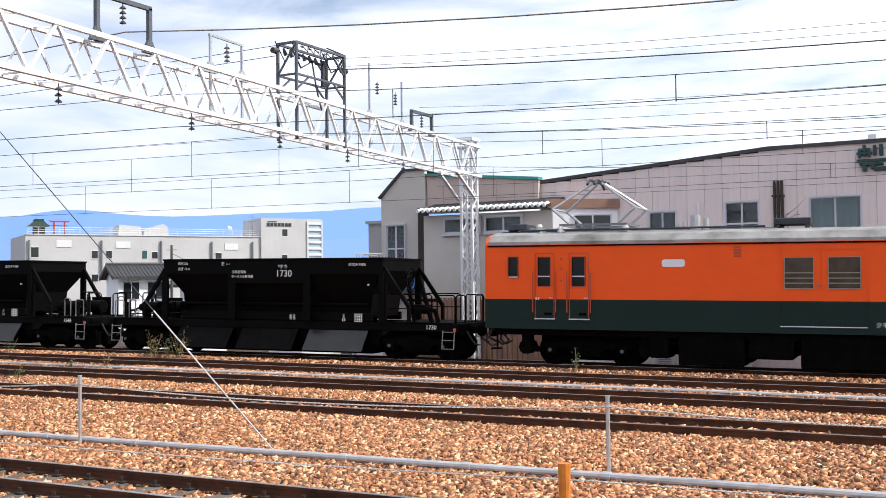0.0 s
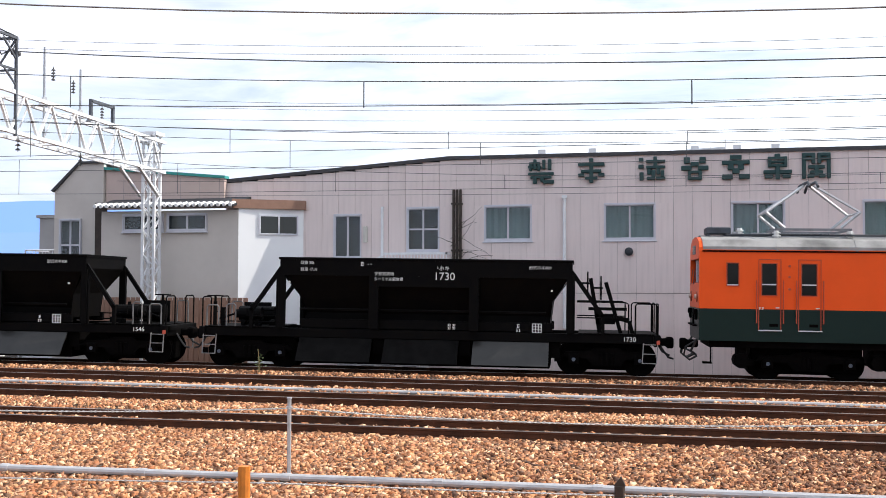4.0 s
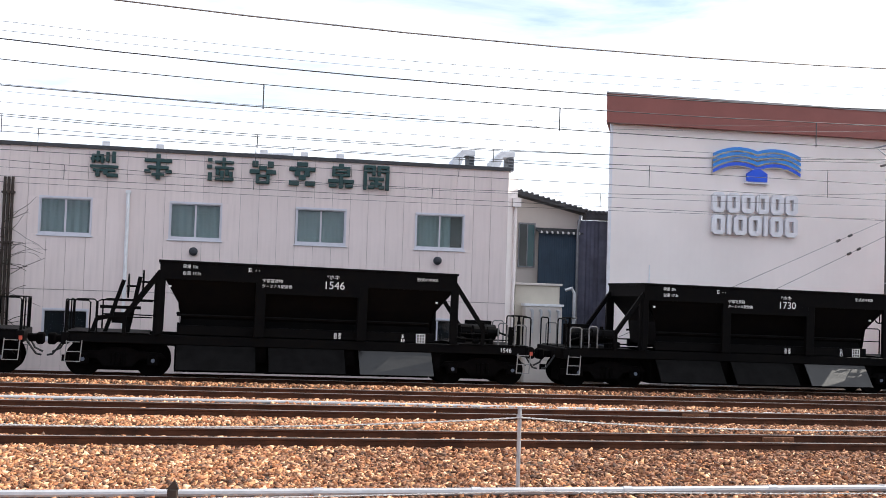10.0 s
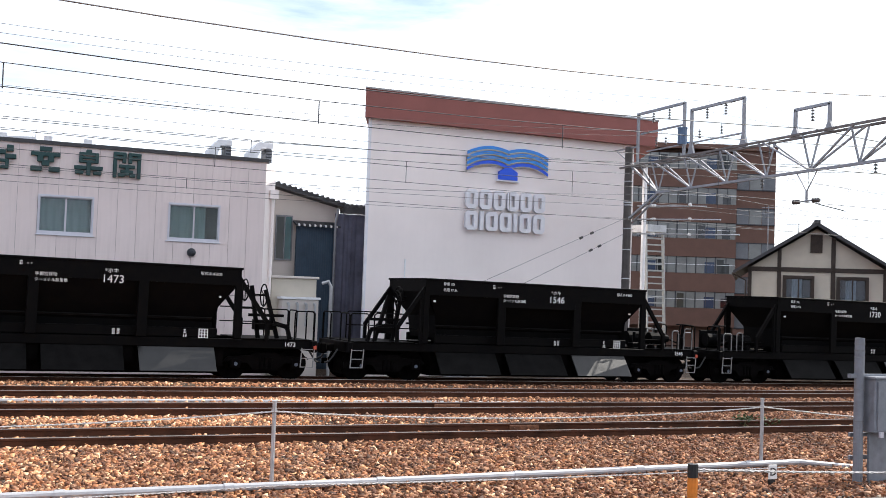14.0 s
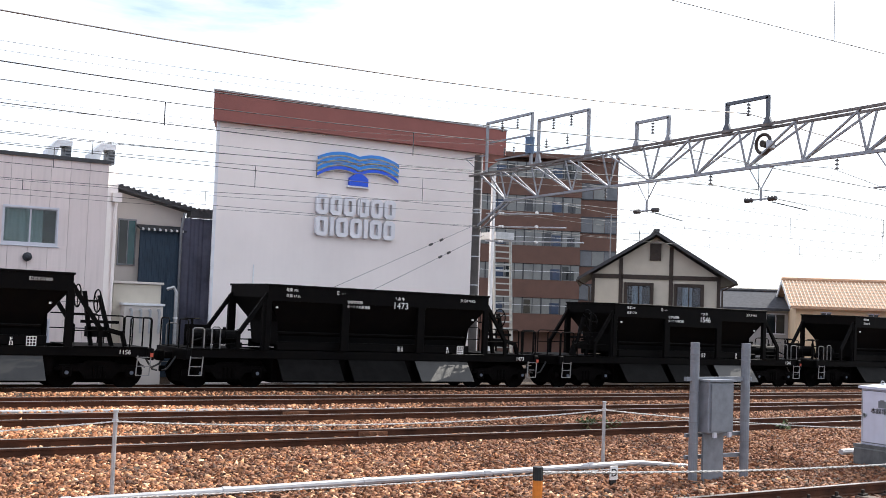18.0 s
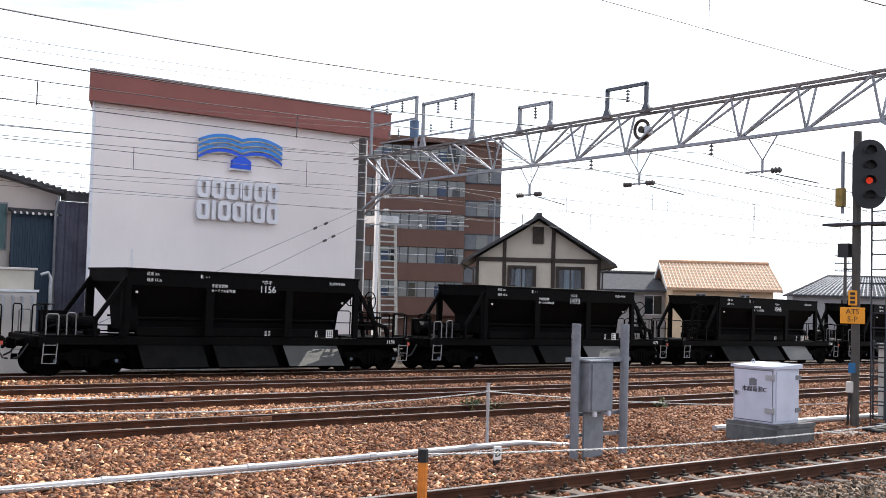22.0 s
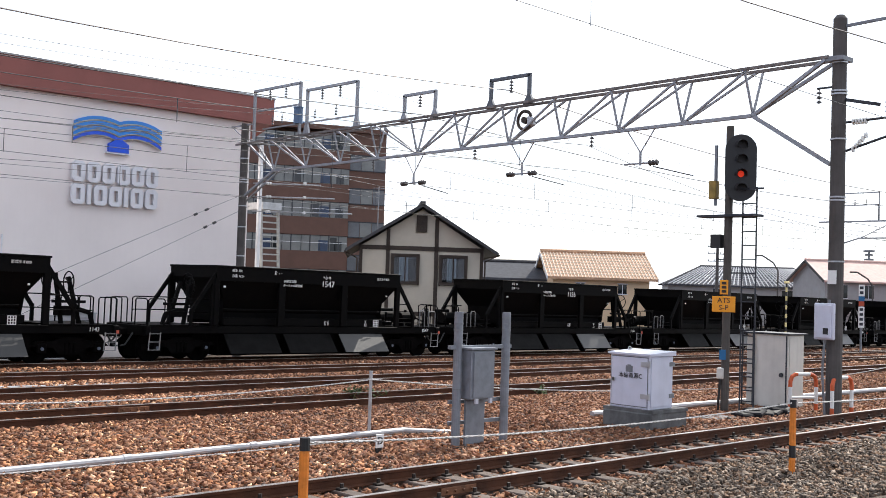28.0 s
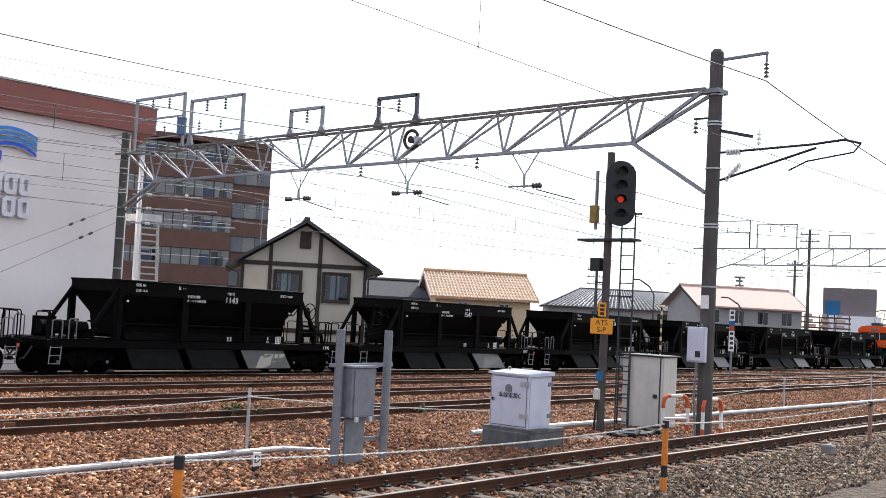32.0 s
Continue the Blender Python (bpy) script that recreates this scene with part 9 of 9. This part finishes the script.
    part("handle", Kit().cyl((-0.52, -0.36, 0.86), (-0.56, -0.36, 0.86), 0.05, 10), M_DKSTEEL, c, "round dark handle")
    part("ladder_rail", Kit().box(-0.60, 0.32, -0.05, -0.57, 0.35, 1.9).box(-0.60, 0.60, -0.05, -0.57, 0.63, 1.9), M_DKSTEEL, c)
    for i in range(6):
        part("ladder_rung", Kit().box(-0.60, 0.33, 0.1 + i * 0.32, -0.57, 0.62, 0.13 + i * 0.32), M_DKSTEEL, c)
    # hoops
    for x0, y0, x1, y1 in ((22.42, 12.21, 23.03, 11.91), (22.42, 11.22, 23.08, 11.10)):
        h = thing("hoop_barrier", "orange-red and white banded steel hoop barrier", "barrier", group="hoop barriers")
        r, z = 0.042, 0.68
        def at(u, zz):
            return (x0 + (x1 - x0) * u, y0 + (y1 - y0) * u, zz)
        part("hoop", Kit().tube([at(0, -0.3), at(0, z - 0.16), at(0.06, z - 0.05), at(0.2, z), at(0.8, z), at(0.94, z - 0.05), at(1, z - 0.16), at(1, -0.3)], r, 10), M_WHITE, h, "white painted hoop")
        part("orange_band", Kit().tube([at(0, z - 0.28), at(0, z - 0.16), at(0.06, z - 0.05), at(0.2, z), at(0.26, z)], r + 0.004, 10), M_SAFER, h, "orange-red band")
        part("orange_band", Kit().tube([at(0.74, z), at(0.8, z), at(0.94, z - 0.05), at(1, z - 0.16), at(1, z - 0.28)], r + 0.004, 10), M_SAFER, h, "orange-red band")
        part("cross_rail", Kit().cyl(at(0, 0.16), at(1, 0.16), 0.03, 8), M_WHITE, h)
        for u in (0, 1):
            part("orange_band", Kit().cyl(at(u, -0.22), at(u, 0.02), r + 0.004, 10), M_SAFER, h)
    # slab and covers
    solo("concrete_slab", Kit().box(19.3, 12.1, -0.3, 20.1, 12.5, -0.12, 0.02), M_CONC, "pale concrete slab in the ballast", "slab")
    t = thing("cable_trough", "heap of black cable trough covers beside the near track", "cable trough")
    rng = random.Random(12)
    for i in range(8):
        part("cover", Kit().box(-0.21, -0.2, -0.05, 0.21, 0.2, 0.06, 0.03), M_COVER, t, m=pose(20.45 + i * 0.22, 12.18 - 0.012 * i + rng.uniform(-0.1, 0.1), -0.12 + 0.03 * (i % 3), rng.uniform(-8, 8), rng.uniform(-10, 10), rng.uniform(-30, 30)))
    solo("concrete_marker", Kit().box(22.3, 8.25, -0.4, 22.55, 8.5, 0.02, 0.03), M_CONC, "small square concrete marker post", "marker")


M_MAST = mat("weathered_mast", (0.085, 0.075, 0.065), 0.75, 0, 0.2, 2.5, 0.15, 60, streak=0.25)
M_CONCD = mat("stained_concrete", (0.14, 0.14, 0.14), 0.92, 0, 0.25, 3.5, 0.25, 50, streak=0.2)
M_COVER = mat("black_rubber_cover", (0.008, 0.008, 0.011), 0.55, 0, 0.2, 9, spec=0.2)
M_SAFER = mat("faded_orange_red", (0.62, 0.11, 0.03), 0.5, 0, 0.1, 9)
M_GALVD = mat("dull_galvanised_steel", (0.23, 0.245, 0.275), 0.5, 0.35, 0.14, 5, 0.05, 60)


def signal():
    s = thing("colour_light_signal", "dark colour-light signal on a mast with a lit red lamp", "signal", pose(21.08, 13.05, 0))
    part("mast", Kit().cyl((0, 0, -0.4), (0, 0, 4.2), 0.09, 14).cyl((0, 0, 4.2), (0, 0, 6.17), 0.085, 14), M_MAST, s, "grey-brown weathered round mast")
    head = Kit()
    prof = []
    for i in range(21):
        a = math.pi * i / 20
        prof.append((0.34 * math.cos(a), 5.62 + 0.34 * math.sin(a)))
    for i in range(21):
        a = math.pi + math.pi * i / 20
        prof.append((0.34 * math.cos(a), 4.82 + 0.34 * math.sin(a)))
    m = pose(-0.05, -0.31, 0, 0, 0, -50)
    part("backing_board", head.prism(prof, "y", -0.02, 0.02), M_BLK, s, "black rounded backing board", m=m)
    part("lamp_box", Kit().box(-0.17, 0.0, 4.55, 0.17, 0.2, 5.88, 0.03), M_BLK, s, m=m)
    for i, z in enumerate((5.72, 5.40, 5.08, 4.76)):
        lit = i == 2
        part("lens", Kit().cyl((0, -0.03, z), (0, -0.05, z), 0.07, 14), M_LIT if lit else M_BLK, s, "glowing red lens" if lit else "dark lens", m=m)
        k = Kit()
        n = 12
        for j in range(n):
            a0, a1 = math.radians(-20 + 220 * j / n), math.radians(-20 + 220 * (j + 1) / n)
            k.add([(0.125 * math.cos(a0), -0.02, z + 0.125 * math.sin(a0)), (0.125 * math.cos(a1), -0.02, z + 0.125 * math.sin(a1)), (0.115 * math.cos(a1), -0.24, z - 0.02 + 0.115 * math.sin(a1)), (0.115 * math.cos(a0), -0.24, z - 0.02 + 0.115 * math.sin(a0))], [(0, 1, 2, 3)])
        part("hood", k, M_BLK, s, "black lamp hood", m=m)
    part("platform", Kit().box(-0.2, -0.75, 4.14, 0.2, 0.7, 4.19).box(-0.1, -0.9, 4.72, -0.06, -0.3, 4.76), M_DKSTEEL, s)
    part("side_rod", Kit().cyl((-0.1, 0.28, 4.4), (-0.1, 0.28, 5.75), 0.04, 8), M_GALVD, s)
    part("yellow_box", Kit().box(-0.2, 0.22, 4.55, -0.05, 0.40, 4.95, 0.01), M_YBOX, s, "dull yellow terminal box")
    part("black_box", Kit().box(-0.16, 0.1, 3.45, 0.0, 0.35, 3.75), M_BLK, s)
    for dy in (-0.28, -0.62):
        part("ladder_rail", Kit().cyl((0.15, dy, -0.2), (0.12, dy, 4.8), 0.02, 5), M_DKSTEEL, s)
    for i in range(15):
        part("ladder_rung", Kit().cyl((0.14, -0.28, 0.1 + i * 0.31), (0.14, -0.62, 0.1 + i * 0.31), 0.014, 5), M_DKSTEEL, s)
    part("brace", Kit().bar((0, 0, 2.9), (0.12, -0.6, 2.9), 0.03, 0.03).bar((0, -0.1, 3.2), (0, 0.3, 3.2), 0.03, 0.03), M_DKSTEEL, s)
    mm = pose(-0.12, 0.0, 0, 0, 0, -58)
    part("orange_plate", Kit().box(-0.25, -0.02, 2.03, 0.25, 0.0, 2.38, 0.01), M_SIGNOR, s, "orange sign plate", m=mm)
    part("orange_plate", Kit().box(-0.09, -0.02, 2.42, 0.09, 0.0, 2.74, 0.01), M_SIGNOR, s, "small upright orange plate", m=mm)
    words("lettering", "ATS", 0.16, M_TIMBER, s, mm @ facing(0, -0.024, 2.285), "dark sign letters")
    words("lettering", "S-P", 0.16, M_TIMBER, s, mm @ facing(0, -0.024, 2.125), "dark sign letters")
    k = Kit()
    for i in range(3):
        k.box(-0.05, -0.025, 2.46 + i * 0.09, 0.05, -0.02, 2.52 + i * 0.09)
    part("sign_bar", k, M_TIMBER, s, m=mm)
    part("blue_plate", Kit().box(-0.07, -0.02, 0.98, 0.07, 0.0, 1.2), M_AWN, s, "small blue plate", m=mm)
    part("cable_box", Kit().box(-0.14, -0.02, 0.55, 0.06, 0.14, 0.8, 0.02), M_BEIGE, s)
    part("cable", Kit().tube([(-0.1, 0.06, 0.55), (-0.12, 0.08, 0.1), (-0.1, 0.1, -0.2)], 0.03), M_BLK, s)


M_YBOX = mat("dull_yellow_box", (0.30, 0.20, 0.04), 0.6, 0, 0.2, 6)
M_LIT = glow("lit_red_lens", (1.0, 0.05, 0.012), 0.32)


M_YELBAND = mat("dull_yellow_band", (0.72, 0.62, 0.28), 0.6, 0, 0.1, 8)


def far_lineside():
    # distant portal down the line
    g = thing("gantry", "thin pale gantry far down the line", "gantry")
    X = 63.0
    for y in (9.5, 31.4):
        part("pole", Kit().cyl((X, y, -0.7), (X, y, 8.9), 0.17, 10), M_POLE, g)
    part("chord", Kit().bar((X, 9.5, 7.12), (X, 32.6, 7.12), 0.09, 0.09), M_GREYBM, g)
    part("chord", Kit().bar((X, 11, 6.1), (X, 30.0, 6.1), 0.08, 0.08).bar((X, 30.0, 6.1), (X, 31.4, 5.7), 0.07, 0.07), M_GREYBM, g)
    for i in range(9):
        y = 11 + i * 2.1
        part("web_diagonal", Kit().bar((X, y, 7.1), (X, y + 2.1, 6.12), 0.045, 0.045), M_GREYBM, g)
        part("web_post", Kit().bar((X, y, 6.1), (X, y, 7.1), 0.05, 0.05), M_GREYBM, g)
    for a, b, z in ((28.82, 31.3, 8.1), (28.8, 31.3, 8.84), (25.82, 28.32, 8.58), (22.62, 23.86, 7.9), (19.0, 20.3, 7.9), (15.0, 16.3, 7.9)):
        gate_frame(g, X, a, b, 7.12, z, M_GREYBM, r=0.03)
    for y in (29.6, 30.3, 27.5, 26.6):
        insulator(g, (X, y, 8.5), 3, 0.06, 0.4)
    # utility poles and street lamps among the houses
    for az, r, h in ((67.67, 112, 9.6), (68.33, 100, 11.6), (57.73, 92, 7.4)):
        a = radians(az)
        p = thing("utility_pole", "slim grey utility pole with cross arms", "utility pole", pose(r * math.sin(a), r * math.cos(a), -0.6, 0, 0, -az), group="utility poles")
        part("pole", Kit().cyl((0, 0, 0), (0, 0, h), 0.16, 8, 0.11), M_POLE, p)
        for i in range(3):
            part("cross_arm", Kit().bar((-0.8, 0, h - 0.4 - i * 0.6), (0.8, 0, h - 0.4 - i * 0.6), 0.08, 0.08), M_GREYST, p)
            for x in (-0.7, -0.25, 0.25, 0.7):
                part("insulator", Kit().cyl((x, 0, h - 0.36 - i * 0.6), (x, 0, h - 0.2 - i * 0.6), 0.05, 6), M_INSW, p)
    # slim curved yard lamps
    for az, r, h in ((60.72, 86, 5.6), (65.2, 90, 4.6)):
        a = radians(az)
        p = thing("yard_lamp", "slim dark curved lamp post among the houses", "street lamp", pose(r * math.sin(a), r * math.cos(a), -0.6, 0, 0, -az))
        part("post", Kit().tube([(0, 0, 0), (0, 0, h - 0.6), (-0.35, 0, h), (-1.1, 0, h + 0.5)], 0.07), M_POLE, p)
        part("lamp_head", Kit().box(-1.7, -0.12, h + 0.46, -1.1, 0.12, h + 0.58, 0.03), M_POLE, p)
    p = thing("platform_sign", "white and blue sign on a slim post", "sign", pose(56.05, 26.5, -0.4, 0, 0, -64))
    part("post", Kit().cyl((0, 0, 0), (0, 0, 3.6), 0.06, 8), M_GALVD, p)
    part("board", Kit().box(-0.15, -0.09, 2.98, 0.15, -0.06, 3.60, 0.01), M_WHITE, p, "white sign board")
    part("blue_panel", Kit().box(-0.15, -0.09, 2.72, 0.15, -0.06, 2.975), M_AWN, p, "blue sign panel")
    part("picture_panel", Kit().box(-0.14, -0.09, 2.45, 0.14, -0.06, 2.71), M_REDTRIM, p, "dull red sign panel")
    part("board", Kit().box(-0.15, -0.09, 1.30, 0.15, -0.06, 2.43, 0.01), M_WHITE, p, "white sign board")
    for z in (3.10, 3.36, 1.42, 1.68, 1.94, 2.20):
        part("sign_bar", Kit().box(-0.09, -0.10, z, 0.09, -0.089, z + 0.15), M_DKSTEEL, p)
    # yellow and black banded post behind the cabinets
    a = radians(61.15)
    p = thing("striped_post", "slim yellow and black banded post", "post", pose(31 * math.sin(a), 31 * math.cos(a), -0.45))
    for i in range(27):
        part("band", Kit().cyl((0, 0, i * 0.12), (0, 0, i * 0.12 + 0.12), 0.027, 8), M_YELBAND if i % 2 else M_BLK, p)
    part("cap", Kit().box(-0.10, -0.03, 3.23, 0.12, 0.03, 3.29, 0.01), M_YELBAND, p)
    # distant transmitter mast behind the roofs
    a = radians(65.0)
    p = thing("transmitter_mast", "distant pale banded transmitter mast", "mast", pose(400 * math.sin(a), 400 * math.cos(a), 0))
    part("shaft", Kit().cyl((0, 0, 0), (0, 0, 19.5), 0.55, 8, 0.35), M_GALVD, p)
    for z, r in ((14.2, 1.3), (16.0, 1.6), (17.6, 1.3), (18.9, 1.9)):
        part("platform", Kit().cyl((0, 0, z), (0, 0, z + 0.6), r, 10), M_GREYST, p)
    # slim pole among the houses at the other end
    a = radians(-43.1)
    p = thing("utility_pole", "slim grey utility pole among the houses", "utility pole", pose(58 * math.sin(a), 58 * math.cos(a), -0.6, 0, 0, 43))
    part("pole", Kit().cyl((0, 0, 0), (0, 0, 5.35), 0.09, 8, 0.06), M_POLE, p)
    part("cross_arm", Kit().bar((-0.25, 0, 5.1), (0.25, 0, 5.1), 0.04, 0.04), M_GREYST, p)
    part("service_wire", Kit().tube([(0.05, 0, 4.9), (1.2, 0.3, 4.3), (3.2, 1.0, 3.95)], 0.015), M_WIRE, p)


def leafy(name, label, x, y, z, w, h, n, material, seed, r=0.06):
    """A weed or shrub: thin stems with many small leaves."""
    rng = random.Random(seed)
    t = thing(name, label, "plant")
    k, lf = Kit(), Kit()
    for i in range(max(3, int(n / 14))):
        a = rng.uniform(0, 6.28)
        p = Vector((x + rng.uniform(-w, w) * 0.2, y + rng.uniform(-0.1, 0.1), z))
        q = Vector((x + math.cos(a) * w * rng.uniform(0.1, 0.5), y + math.sin(a) * w * 0.4, z + h * rng.uniform(0.5, 1.0)))
        k.cyl(p, q, 0.008, 4, 0.004)
        for j in range(14):
            c = p.lerp(q, rng.uniform(0.25, 1.0)) + Vector((rng.gauss(0, 0.05), rng.gauss(0, 0.05), rng.gauss(0, 0.04)))
            d = Vector((rng.uniform(-1, 1), rng.uniform(-1, 1), rng.uniform(-0.4, 0.8))).normalized() * r
            e = d.cross(Vector((rng.uniform(-1, 1), rng.uniform(-1, 1), 1))).normalized() * r * 0.4
            lf.add([c - d * 0.2, c + d * 0.4 + e, c + d, c + d * 0.4 - e], [(0, 1, 2, 3)])
    part("stem", k, M_DRYLEAF, t, kind="stuff")
    part("leaves", lf, material, t, kind="stuff")


def plants():
    for i, (x, y, w, h, n) in enumerate(((-26.0, 27.6, 0.5, 0.7, 90), (-25.6, 27.6, 0.75, 1.05, 160), (-26.9, 27.7, 0.4, 0.6, 60), (-26.8, 27.8, 0.65, 0.95, 130), (-11.3, 27.9, 0.12, 0.8, 30), (-25.0, 23.9, 0.4, 0.5, 50), (-34.0, 27.8, 0.5, 0.5, 50), (-26.4, 23.7, 0.25, 0.4, 30), (-24.8, 20.4, 0.35, 0.5, 40))):
        x, y, z = (float(q) for q in yard_bend(x, y, groundz(x, y)))
        leafy("weed", "dry brown and green weed growing in the ballast", x, y, z - 0.03, w, h, n, M_DRYLEAF if i % 2 else M_LEAF, i)
    for i, (x, y) in enumerate(((15.6, 19.3), (16.3, 19.25), (15.9, 19.4), (20.6, 18.0))):
        leafy("grass_tuft", "small green grass tuft beside a rail", x, y, groundz(x, y), 0.5, 0.22, 60, M_LEAF, 40 + i, 0.08)
    for i, (x, y, w, h) in enumerate(((-37.5, 40, 2.6, 1.9), (-40.5, 41, 2.2, 2.2), (-34.8, 40.5, 1.8, 1.6), (-36.3, 41.2, 1.5, 3.2), (-37.6, 44.6, 1.6, 3.0), (-35.0, 42.6, 1.2, 2.7))):
        leafy("shrub", "dense green hedge shrub behind the tracks", x, y, -0.6, w, h, 900, M_LEAF, 60 + i, 0.16)


right_gantry()
left_gantry()
wires()
fences()
pipes()
lineside()
signal()
far_lineside()
plants()


# ---------------------------------------------------------------- what moves
def motions():
    for ob, off in TRAIN:
        walk(ob, [(t, on_track(run(t) + off)) for t in T_STEPS])
    times = [i * 0.1 for i in range(321)]
    for ob, x in ROLLING:
        walk(ob, [(t, pose(x, 0, WHEEL_R, 0, math.degrees(run(t) / WHEEL_R) % 360, 0)) for t in times])


motions()
